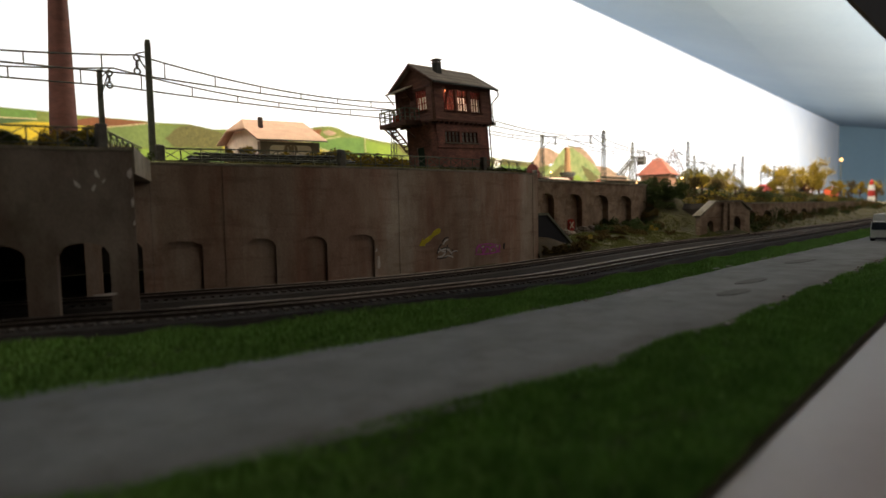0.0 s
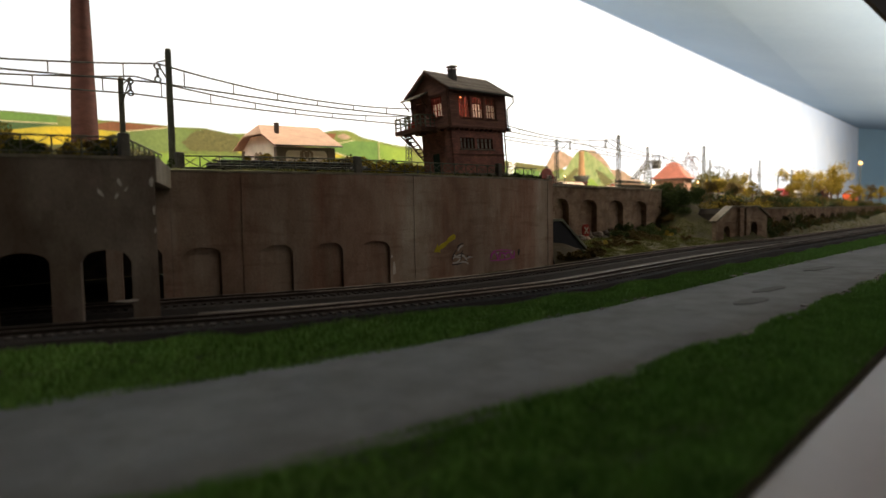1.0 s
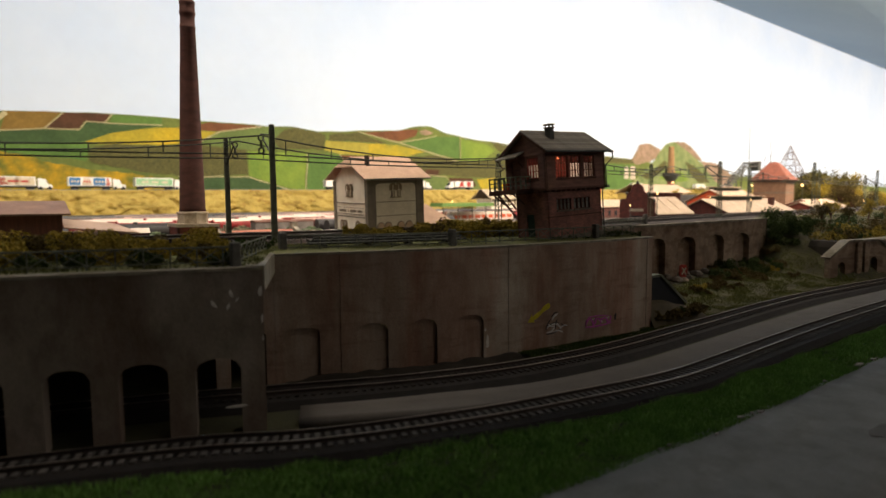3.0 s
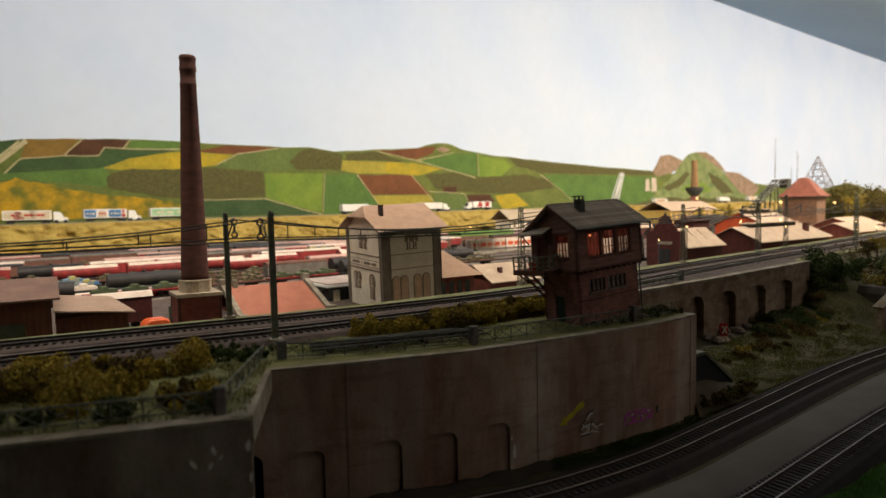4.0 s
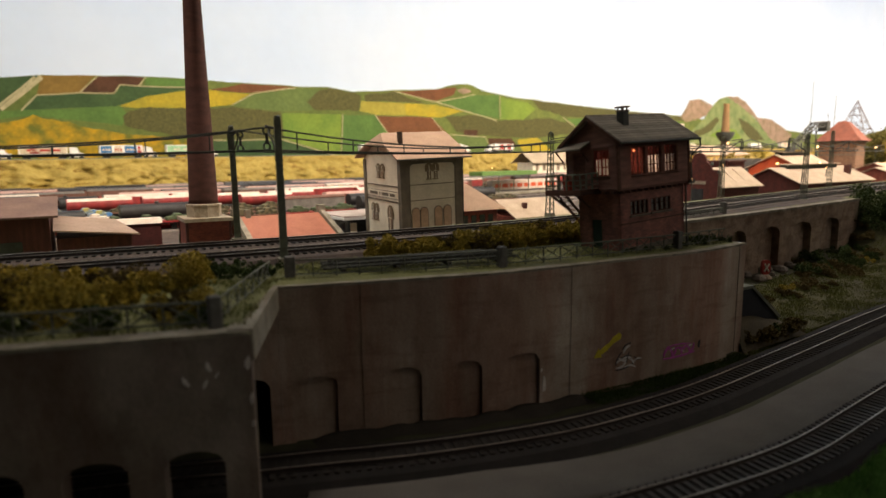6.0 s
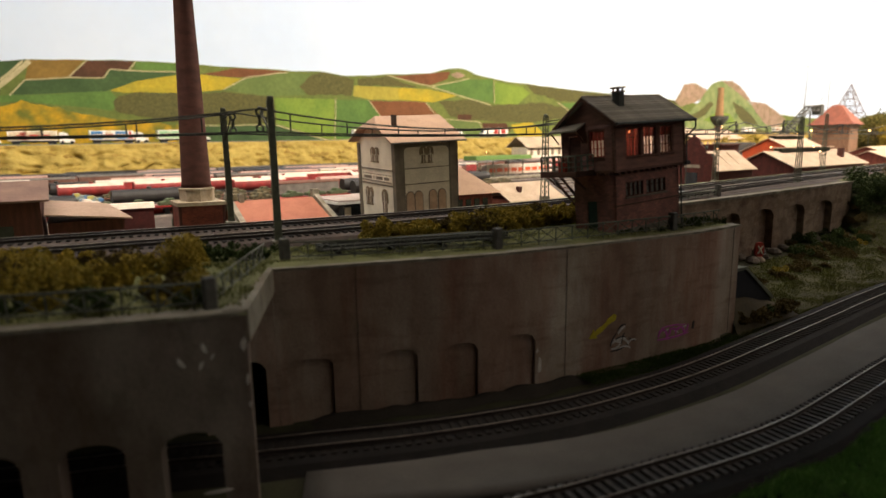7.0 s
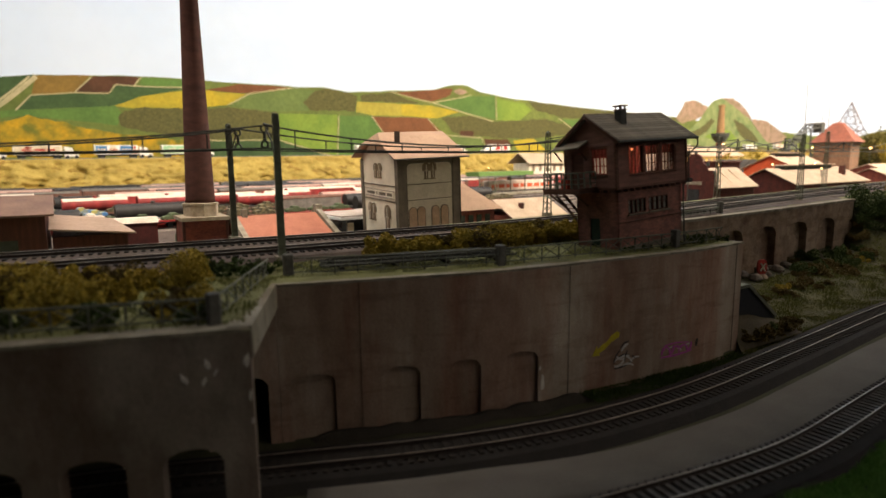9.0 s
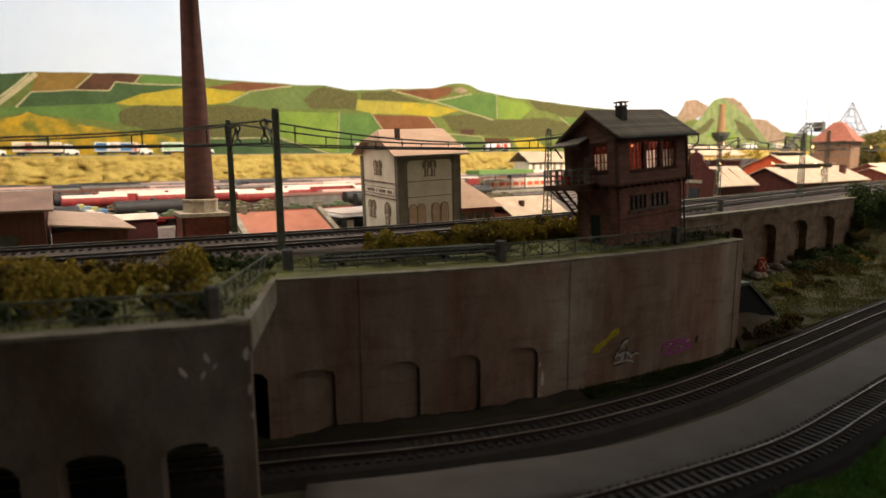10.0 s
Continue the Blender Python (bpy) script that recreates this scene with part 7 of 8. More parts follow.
# platform with a green canopy and a railcar
canopy = thing("platform_canopy", spot(1.25, 1.755, 0.06, 4.1), "green platform canopy on slender posts", "canopy")
Build().box(0, 0.26, 0, 0.07, 0.072, 0.086).part("canopy_roof", mat("green_canopy", (0.15, 0.26, 0.07), (0.11, 0.20, 0.05), scale=30), canopy)
Build().box(-0.05, 0.40, 0.0, 0.07, 0.0, 0.010).part("platform", COPING, canopy)
for k in range(4):
    Build().tube((0.02 + 0.072 * k, 0.02, 0.010), (0.02 + 0.072 * k, 0.02, 0.0725), 0.002, 8).part("post", METAL_GREEN, canopy)
car = thing("railcar", spot(1.36, 1.862, 0.0645, 4.1), "white railcar with orange window band at the platform", "train")
Build().box(0, 0.34, -0.016, 0.016, 0.010, 0.046).part("body", WAGON["white"], car, bevel=0.002)
for k in range(9):
    Build().box(0.012 + 0.036 * k, 0.040 + 0.036 * k, -0.0168, -0.0162, 0.020, 0.034).part("window_band", ORANGE, car)
running_gear(car, 0.34)

Build().prism([(0, 0.003), (0.040, 0.003), (0.040, 0.014), (0.034, 0.022), (0.008, 0.023), (0, 0.015)], -0.011, 0.011).solo("orange_tank", mat("orange_plastic", (0.75, 0.13, 0.03), (0.65, 0.10, 0.02), scale=60, rough=0.4), "bright orange rounded container beside the chimney", "container", m=spot(0.152, 1.000, 0.0585, 10) @ Matrix.Scale(0.95, 4), bevel=0.003)
crate = thing("green_container", spot(0.196, 1.030, 0.06, 12), "small dull green container behind the chimney", "container")
Build().box(0, 0.016, -0.010, 0.010, 0, 0.030).part("body", mat("dull_green_steel", (0.085, 0.12, 0.075), (0.055, 0.08, 0.05), scale=90), crate, bevel=0.001)
for k in range(4):
    Build().box(0.0012 + 0.0040 * k, 0.0030 + 0.0040 * k, -0.0108, -0.0102, 0.003, 0.027).part("rib", METAL_GREEN, crate)
wagon = thing("covered_van", spot(0.098, 1.06, 0.0605), "dark red covered van with a cream roof", "wagon")
Build().box(0, 0.075, -0.016, 0.016, 0.010, 0.046).part("body", mat("dark_maroon_van", (0.10, 0.025, 0.022), (0.06, 0.018, 0.016), scale=60), wagon)
Build().prism([(-0.017, 0.0462), (0.017, 0.0462), (0.008, 0.053), (-0.008, 0.053)], 0, 0.077, pose(0.077, 0, 0, 0, 0, 90)).part("roof", WAGON["white"], wagon)
running_gear(wagon, 0.075)

# ---- overhead line ----


def rail_mast(u, v, arm_to, tall=0.113):
    tall = 0.132 if u > 1.5 else tall
    root = thing("catenary_mast", spot(u, v, 0.111), "dark green steel mast with a bracket arm for the overhead line", "mast", "masts of the overhead line")
    B = Build()
    open_lattice = u > 0.55
    r0, r1 = (0.0040, 0.0022) if open_lattice else (0.0022, 0.0017)

    def leg(x, y, w):
        c0, c1 = [(x * r0 + p * w, y * r0 + q * w, 0) for p, q in ((-1, -1), (1, -1), (1, 1), (-1, 1))], [(x * r1 + p * w, y * r1 + q * w, tall) for p, q in ((-1, -1), (1, -1), (1, 1), (-1, 1))]
        B.add(c0 + c1, [(3, 2, 1, 0), (4, 5, 6, 7), (0, 1, 5, 4), (1, 2, 6, 5), (2, 3, 7, 6), (3, 0, 4, 7)])

    if open_lattice:
        for x in (-1, 1):
            for y in (-1, 1):
                leg(x, y, 0.0005)
        for k in range(15):
            z0, z1 = tall * k / 15, tall * (k + 1) / 15
            a, b = r0 + (r1 - r0) * k / 15, r0 + (r1 - r0) * (k + 1) / 15
            f, g = (-a, b) if k % 2 else (a, -b)
            for side in (-1, 1):
                B.tube((f, side * a, z0), (g, side * b, z1), 0.0004, 4).tube((side * a, f, z0), (side * b, g, z1), 0.0004, 4)
    else:
        for x in (-1, 1):
            leg(x, 0, 0.0008)
        for k in range(15):
            z0, z1 = tall * k / 15, tall * (k + 1) / 15
            a, b = r0 + (r1 - r0) * k / 15, r0 + (r1 - r0) * (k + 1) / 15
            B.tube((-a if k % 2 else a, 0, z0 + 0.001), (b if k % 2 else -b, 0, z1 - 0.001), 0.0006, 5)
            B.box(-b, b, -0.0009, 0.0009, z1 - 0.0022, z1)
        B.add([(-r0, -0.0004, 0), (r0, -0.0004, 0), (r1, -0.0004, tall), (-r1, -0.0004, tall), (-r0, 0.0004, 0), (r0, 0.0004, 0), (r1, 0.0004, tall), (-r1, 0.0004, tall)], [(0, 1, 2, 3), (7, 6, 5, 4)])
    B.part("column", METAL_GREEN, root)
    Build().box(-0.005, 0.005, -0.005, 0.005, 0, 0.006).part("footing", COPING, root)
    d = arm_to - v
    arm = Build()
    arm.tube((0, 0, 0.0850), (0, d * 0.90, 0.1055), 0.0008, 6).tube((0, 0, 0.1050), (0, d * 1.04, 0.1090), 0.0006, 6)
    arm.part("bracket_arm", METAL_DARK, root)
    Build().box(-0.0020, 0.0020, -0.0020, 0.0020, tall - 0.0015, tall + 0.0020).part("cap", METAL_GREEN, root, bevel=0.0006)
    rod = Build().tube((0, d, 0.0952), (0, d, 0.1023), 0.0009, 6).part("insulator", METAL_DARK, root)
    for zc in (0.1050, 0.0925):
        ring = []
        for k in range(14):
            for q in range(6):
                w = 0.0027 + 0.0009 * math.cos(math.tau * q / 6)
                ring.append((w * math.cos(math.tau * k / 14), d + 0.0009 * math.sin(math.tau * q / 6), zc + w * math.sin(math.tau * k / 14)))
        Build().add(ring, [(k * 6 + q, k * 6 + (q + 1) % 6, (k + 1) % 14 * 6 + (q + 1) % 6, (k + 1) % 14 * 6 + q) for k in range(14) for q in range(6)]).part("insulator_ring", METAL_DARK, rod)
    for k in range(3):
        Build().lathe([(0.0009, 0.0960 + 0.0019 * k), (0.0019, 0.0965 + 0.0019 * k), (0.0009, 0.0976 + 0.0019 * k)], 10, 0, d).part("insulator_disc", METAL_DARK, rod)
    return root


def line_v(points, u):
    return float(np.interp(u, [p[0] for p in points], [p[1] for p in points]))


NEAR_U, FAR_U = (-0.26, 0.2055, 0.60, 1.121, 1.67, 2.35, 3.05, 3.75), (-0.26, 0.2045, 0.62, 1.072, 1.55, 2.15, 2.80, 3.45)
for u in NEAR_U:
    v = {0.2055: 0.5790, 0.60: 0.558, 1.121: 0.651, 1.67: 0.707}.get(u, line_v(NEAR_TRACK, u) - 0.030)
    rail_mast(u, v, v + 0.030)
for u in FAR_U:
    v = {0.2045: 0.7251, 0.62: 0.730, 1.072: 0.771, 1.55: 0.811}.get(u, line_v(FAR_TRACK, u) + 0.034)
    rail_mast(u, v, v - 0.034 if u != 0.62 else 0.672)
for points, poles, word in ((NEAR_TRACK, NEAR_U, "near"), (FAR_TRACK, FAR_U, "far")):
    for a, b in zip(poles, poles[1:]):
        wire = thing("overhead_wire", R45, "thin dark overhead wires with droppers above the main line", "wire", "overhead wires")
        n = 16
        pa, pb = Vector((a, line_v(points, a), 0)), Vector((b, line_v(points, b), 0))
        top = [pa.lerp(pb, k / n) + Vector((0, 0, 0.2185 - 0.0158 * 4 * (k / n) * (1 - k / n))) for k in range(n + 1)]
        low = [pa.lerp(pb, k / n) + Vector((0, 0, 0.2005 - 0.0032 * 4 * (k / n) * (1 - k / n))) for k in range(n + 1)]
        thin = [(0.0008 * math.cos(math.tau * k / 6), 0.0008 * math.sin(math.tau * k / 6)) for k in range(6)]
        m1, m2 = Build().sweep(top, thin), Build().sweep(low, thin)
        m1.part("messenger_wire", METAL_DARK, wire)
        m2.part("contact_wire", METAL_DARK, wire)
        for k in (1, 3, 5, 7, 9, 11, 13, 15):
            Build().tube(top[k], low[k], 0.0006, 5).part("dropper", METAL_DARK, wire)

# ---- fences on the walls ----
FENCE = mat("dull_green_fence", (0.15, 0.16, 0.125), (0.10, 0.105, 0.08), scale=120)
POST_DARK = mat("dark_post", (0.13, 0.125, 0.11), (0.08, 0.078, 0.07), scale=120)


def railing(points, posts, label, z=0.111, tall=0.0125, panel_len=0.016, post_h=0.0155):
    root = thing("railing", R45, label, "fence", "railings on the walls")
    line = along([(*p, z) for p in points], 0.02)
    spots = [p for p, _ in even(line, panel_len)] + [line[-1]]
    for h, r in ((0.0025, 0.0005), (tall, 0.00065)):
        Build().sweep([p + Vector((0, 0, h)) for p in spots], [(r * math.cos(math.tau * k / 6), r * math.sin(math.tau * k / 6)) for k in range(6)]).part("rail_bar", FENCE, root)
    for a, b in zip(spots, spots[1:]):
        X = Build()
        X.tube(a + Vector((0, 0, 0.0025)), b + Vector((0, 0, tall)), 0.00036, 5).tube(a + Vector((0, 0, tall)), b + Vector((0, 0, 0.0025)), 0.00036, 5).tube(a + Vector((0, 0, -0.002)), a + Vector((0, 0, tall)), 0.00055, 5)
        X.part("cross_brace", FENCE, root)
    for u, v in posts:
        Build().box(u - 0.0032, u + 0.0032, v - 0.0032, v + 0.0032, z - 0.003, z + post_h).part("post", POST_DARK, root, "square dark concrete post", bevel=0.0008)
    return root


railing([(-0.34, 0.580), (0.003, 0.468), (0.1235, 0.4285)], [(-0.16, 0.522), (-0.045, 0.485), (0.1235, 0.4285)], "lattice railing with square posts on the bastion")
railing([(0.1265, 0.4340), (0.180, 0.5300)], [], "lattice railing along the bastion's side")
railing([(0.1930, 0.5260), (0.25, 0.500), (0.339, 0.4745), (0.43, 0.462), (0.520, 0.4545), (0.592, 0.456)], [(0.1930, 0.5260), (0.339, 0.4745), (0.520, 0.4545)], "lattice railing with square posts on the long wall")
railing([(0.640, 0.582), (0.72, 0.588), (0.808, 0.596)], [(0.808, 0.596)], "low lattice railing ending at a square post above the arched wall", z=0.1150, tall=0.008)

# ---- long dark pipes and rails stored beside the fence ----
store = thing("stored_rails", spot(0.215, 0.5215, 0.113, -14.5), "dark spare rails and pipes stored on sleepers in the grass", "rails")
for k in range(12):
    y, z = 0.0030 * (k % 5) + 0.0012 * (k // 5), 0.0028 + 0.0024 * (k // 5)
    Build().tube((0.004 * (k % 3), y, z), (0.152 - 0.009 * (k % 4), y + 0.0008 * (k % 2), z + 0.0004), 0.0010, 7).part("rail_length", METAL_DARK, store)
for x in (0.015, 0.055, 0.095, 0.135):
    Build().box(x - 0.0015, x + 0.0015, -0.002, 0.018, -0.001, 0.0016).part("support", SLEEPER, store)

# ---- marks on the concrete ----
SPRAY = {"yellow": mat("spray_yellow", (0.55, 0.46, 0.03), (0.40, 0.33, 0.03), scale=120), "white": mat("spray_white", (0.62, 0.60, 0.56), (0.40, 0.38, 0.36), scale=140, mix=0.4),
         "pink": mat("spray_pink", (0.50, 0.11, 0.36), (0.36, 0.08, 0.30), scale=140, mix=0.4), "black": mat("spray_black", (0.05, 0.045, 0.045), (0.03, 0.03, 0.03), scale=140), "chip": mat("bare_plaster", (0.74, 0.70, 0.64), (0.58, 0.54, 0.49), scale=160)}


def on_wall(name, colour, s, z, outline, label, turn=0.0):
    """A flat painted mark on the long wall, s along it and z up."""
    x, y = long_place(s, -0.0004)
    x2, y2 = long_place(s + 0.004, -0.0004)
    m = R45 @ Matrix.Translation((x, y, z)) @ Matrix.Rotation(math.atan2(y2 - y, x2 - x), 4, "Z") @ Matrix.Rotation(radians(turn), 4, "Y")
    return Build().prism(outline, 0, 0.0004).solo(name, SPRAY[colour], label, "graffiti", m=m)


S0 = 0.158
on_wall("graffiti_arrow", "yellow", S0 + 0.086, 0.0315, [(0.0, 0.0), (0.0075, -0.0045), (0.0070, -0.0020), (0.014, -0.0024), (0.022, -0.0008), (0.030, -0.0016), (0.0325, 0.0012), (0.031, 0.0040), (0.024, 0.0042), (0.019, 0.0022), (0.012, 0.0026), (0.0072, 0.0018), (0.0080, 0.0048)], "yellow sprayed arrow on the concrete wall", -27)


def scrawl(colour, word, strokes):
    """Sprayed strokes, each a bent ribbon: along the wall, up, length, width, turn, bend."""
    for a, z, w, h, t, bend in strokes:
        n = 6
        mid = [(w * k / n, bend * math.sin(math.pi * k / n)) for k in range(n + 1)]
        fat = [h * (0.55 + 0.45 * math.sin(math.pi * (k + 0.5) / (n + 1))) for k in range(n + 1)]
        on_wall(word, colour, S0 + a, z, [(x, y - 0.5 * f) for (x, y), f in zip(mid, fat)] + [(x, y + 0.5 * f) for (x, y), f in reversed(list(zip(mid, fat)))], f"{colour} sprayed scrawl on the concrete wall", t)


scrawl("white", "graffiti_tag", ((0.110, 0.0235, 0.016, 0.0019, -8, 0.0020), (0.112, 0.0275, 0.010, 0.0018, 18, -0.0015), (0.117, 0.0310, 0.009, 0.0020, -38, 0.0012), (0.110, 0.0190, 0.011, 0.0017, -22, -0.0020),
                                 (0.123, 0.0255, 0.008, 0.0018, 42, 0.0010), (0.119, 0.0185, 0.012, 0.0015, 8, 0.0016), (0.128, 0.0215, 0.009, 0.0013, -12, 0.0014)))
scrawl("black", "graffiti_outline", ((0.109, 0.0170, 0.021, 0.0013, -12, -0.0016), (0.116, 0.0340, 0.010, 0.0013, -28, 0.0014), (0.109, 0.0215, 0.012, 0.0011, -60, 0.0010), (0.121, 0.0215, 0.010, 0.0012, -75, 0.0008),
                                     (0.114, 0.0262, 0.012, 0.0011, -4, 0.0014), (0.129, 0.0260, 0.007, 0.0011, 25, -0.0010), (0.207, 0.0215, 0.007, 0.0028, -80, 0.0004)))
scrawl("pink", "graffiti_tag", ((0.163, 0.0200, 0.010, 0.0026, -50, 0.0020), (0.168, 0.0270, 0.010, 0.0024, 60, 0.0022), (0.173, 0.0190, 0.009, 0.0026, -62, -0.0016), (0.178, 0.0260, 0.009, 0.0026, 40, 0.0024),
                                (0.184, 0.0195, 0.010, 0.0026, -40, 0.0022), (0.190, 0.0265, 0.009, 0.0026, 58, 0.0018), (0.195, 0.0195, 0.009, 0.0024, -55, -0.0018), (0.162, 0.0182, 0.038, 0.0018, -2, -0.0010), (0.166, 0.0282, 0.030, 0.0014, 2, 0.0012)))
scrawl("white", "graffiti_shine", ((0.170, 0.0240, 0.006, 0.0011, -20, 0.0006), (0.182, 0.0235, 0.006, 0.0011, 25, 0.0006), (0.192, 0.0240, 0.006, 0.0010, -18, 0.0006)))
on_wall("plaster_chip", "chip", S0 + 0.0365, 0.013, [(0, 0), (0.0015, -0.001), (0.0034, 0.001), (0.0030, 0.006), (0.0024, 0.011), (0.001, 0.012), (0, 0.005)], "pale chipped plaster at an arch's edge")
on_wall("plaster_chip", "chip", S0 + 0.0345, 0.0290, [(0, 0), (0.0012, -0.0006), (0.0022, 0.001), (0.0012, 0.003)], "small pale chip beside the arch")
d_b = Vector((0.133, -0.043)).normalized()
for off, z, w, h, lean in ((0.0005, 0.0925, 0.0030, 0.0055, 0.0), (0.0003, 0.0745, 0.0016, 0.0050, 0.0), (0.0002, 0.0620, 0.0012, 0.0030, 0.0), (0.0185, 0.0930, 0.0022, 0.0044, 24.0), (0.0290, 0.0868, 0.0022, 0.0048, 38.0),
                              (0.0215, 0.0840, 0.0018, 0.0036, -18.0), (0.0165, 0.0885, 0.0010, 0.0030, -30.0), (0.012, 0.018, 0.014, 0.0014, 0.0)):
    p = Vector((0.136, 0.412)) - d_b * off
    m = R45 @ Matrix.Translation((p.x + d_b.y * 0.0004, p.y - d_b.x * 0.0004, z)) @ Matrix.Rotation(math.atan2(d_b.y, d_b.x), 4, "Z") @ Matrix.Rotation(radians(-lean), 4, "Y")
    Build().prism([(-w, 0.1 * h), (-w * 0.45, -h * 0.3), (-0.1 * w, 0.05 * h), (0, 0.45 * h), (-0.2 * w, h), (-w * 0.55, 0.8 * h), (-w * 0.9, 0.55 * h)], -0.0004, 0.0002).solo("plaster_chip", SPRAY["chip"], "pale chipped patch on the bastion's concrete", "chip", m=m, group="chips on the bastion")

# vertical shuttering ribs of the long wall
for s in (0.055, 0.2205, 0.4245):
    if s < LONG_LEN - 0.01:
        a, b = long_place(s, -0.0006), long_place(s + 0.0012, -0.0006)
        c, d = long_place(s + 0.0012, 0.0006), long_place(s, 0.0006)
        Build().add([(*p, z) for z in (0.0, 0.1078) for p in (a, b, c, d)], [(3, 2, 1, 0), (4, 5, 6, 7), (0, 1, 5, 4), (1, 2, 6, 5), (2, 3, 7, 6), (3, 0, 4, 7)]).solo("wall_rib", CONCRETE, "thin vertical shuttering rib on the concrete wall", "rib", "structure")

# ---- below the arched wall ----
RAMP = ((0.0, 0.058), (0.053, 0.019))
# The dark hollow below the coping is put into this prism's black colour.
Build().prism([(-0.030, -0.004), (0.056, -0.004), (0.056, 0.0170), RAMP[1], RAMP[0], (-0.030, 0.058)], -0.005, 0.005).solo("ramp_wall", BLACK, "sloping buttress at the concrete wall's end, black for its deep shade", "buttress", "structure", m=spot(0.646, 0.463, 0.0))
Build().prism([(-0.031, 0.0582), (RAMP[0][0], 0.0582), (RAMP[1][0] + 0.002, 0.0185), (RAMP[1][0] + 0.004, 0.0215), (RAMP[0][0] + 0.001, 0.0612), (-0.031, 0.0612)], -0.007, 0.006).solo("ramp_coping", METAL_GREEN, "mossy sloping coping of the buttress", "coping", "structure", m=spot(0.646, 0.463, 0.0))
# earth banked up against the buttress
rows = []
for k in range(19):
    u = 0.604 + 0.0064 * k
    crest = float(np.interp(u, [0.610, 0.646, 0.700, 0.718], [0.032, 0.030, 0.016, 0.008])) + 0.0015 * hump(u, 0.3, 60)
    rows.append([(u, 0.4570 - 0.0042 * j, 0.003 + (crest - 0.003) * math.cos(0.5 * math.pi * j / 5) + 0.0008 * hump(u, j * 0.3, 70)) for j in range(6)])
Build().add([p for r in rows for p in r], [(i * 6 + j, i * 6 + j + 1, (i + 1) * 6 + j + 1, (i + 1) * 6 + j) for i in range(18) for j in range(5)]).solo("ground_buttress", mat("banked_earth", (0.085, 0.066, 0.034), (0.045, 0.036, 0.020), scale=45, fine=500, bump=0.8), "brown earth banked up against the black buttress", "earth", "structure", smooth=True)
FIG_RED = mat("red_enamel", (0.46, 0.05, 0.035), (0.33, 0.04, 0.03), scale=160, rough=0.5)
board = thing("rounded_board", spot(0.876, 0.571, 0.0275, -25) @ Matrix.Scale(0.82, 4), "small red rounded board with a cream diagonal cross among the rocks", "board")
rim = [(0.0080 * math.copysign(abs(math.cos(a)) ** 0.6, math.cos(a)), 0.0125 + 0.0125 * math.copysign(abs(math.sin(a)) ** 0.6, math.sin(a))) for a in [math.tau * k / 24 for k in range(24)]]
Build().prism(rim, -0.0015, 0.0025, pose(0, 0, 0, 0, 0, 0)).part("panel", FIG_RED, board)
for lean in (-1, 1):
    Build().tube((-0.0042 * lean, -0.0028, 0.006), (0.0042 * lean, -0.0028, 0.019), 0.0013, 8).part("cross_bar", PLASTER, board)
Build().lathe([(0.014, -0.012), (0.010, -0.004), (0.006, 0.0002), (0.0, 0.0006)], 11).part("plinth", STONE, board)
ROCK = mat("pale_rock", (0.22, 0.18, 0.145), (0.12, 0.10, 0.08), scale=90, fine=500, bump=0.6)
for k in range(8):
    u = random.uniform(0.84, 0.98)
    f = random.uniform(0.80, 0.95)
    r = random.uniform(0.005, 0.010)
    B = Build()
    B.lathe([(r * 0.9, 0), (r, r * 0.3), (r * 0.7, r * 0.8), (r * 0.2, r)], 9)
    B.v = [(x * (1 + 0.35 * hump(x + k, y, 90)), y * (1 + 0.35 * hump(y - k, x, 90)), z) for x, y, z in B.v]
    B.solo("rock", ROCK, "pale rough boulder on the slope below the arches", "rock", m=spot(u, low_v(u) + f * (edge_v(u) - low_v(u)), hill_z(u, f) - 0.001, random.uniform(0, 180)), group="boulders on the slope")

# stone portal and wall farther along the lower track
PORTAL = [(1.200, 0.483), (1.280, 0.463), (1.360, 0.443)]
B, portal_place, PORTAL_LEN = arch_wall(PORTAL, 0.044, [(0.022, 0.042, 0.026, 0.036), (0.110, 0.132, 0.032, 0.0425)], 0.010)
B.solo("wall_portal", STONE, "stone portal with two dark arches beside the track", "wall", "structure")
p_turn = math.degrees(math.atan2(-0.040, 0.160))
Build().prism([(0.0, 0.0442), (PORTAL_LEN, 0.0442), (PORTAL_LEN, 0.0545), (PORTAL_LEN - 0.034, 0.073), (0.048, 0.073)], 0.0, 0.010).solo("wall_portal_gable", STONE, "sloping stone gable of the portal", "wall", "structure", m=spot(1.200, 0.483, 0.0, p_turn))
Build().prism([(-0.004, 0.0432), (0.046, 0.0732), (PORTAL_LEN - 0.033, 0.0732), (PORTAL_LEN + 0.002, 0.0545), (PORTAL_LEN + 0.004, 0.0575), (PORTAL_LEN - 0.032, 0.0762), (0.045, 0.0762), (-0.006, 0.0464)], -0.004, 0.014).solo("coping_portal", COPING, "sloping pale coping on the stone portal", "coping", "structure", m=spot(1.200, 0.483, 0.0, p_turn))
for s in (0.068, 0.088):
    Build().box(s, s + 0.012, -0.005, -0.0004, 0.0, 0.070).solo("portal_buttress", STONE, "narrow stone buttress between the portal arches", "buttress", "structure", m=spot(1.200, 0.483, 0.0, p_turn))
Build().prism([(0.050, 0.0), (PORTAL_LEN, 0.0), (PORTAL_LEN, 0.053), (PORTAL_LEN - 0.035, 0.071), (0.056, 0.071), (0.050, 0.060)], 0.0105, 0.080).solo("portal_earth", SOIL, "dark earth mass behind the stone portal", "earth", "structure", m=spot(1.200, 0.483, 0.0, p_turn))
ARCADE = [(1.366, 0.466), (1.80, 0.492), (2.5, 0.535), (3.4, 0.61)]
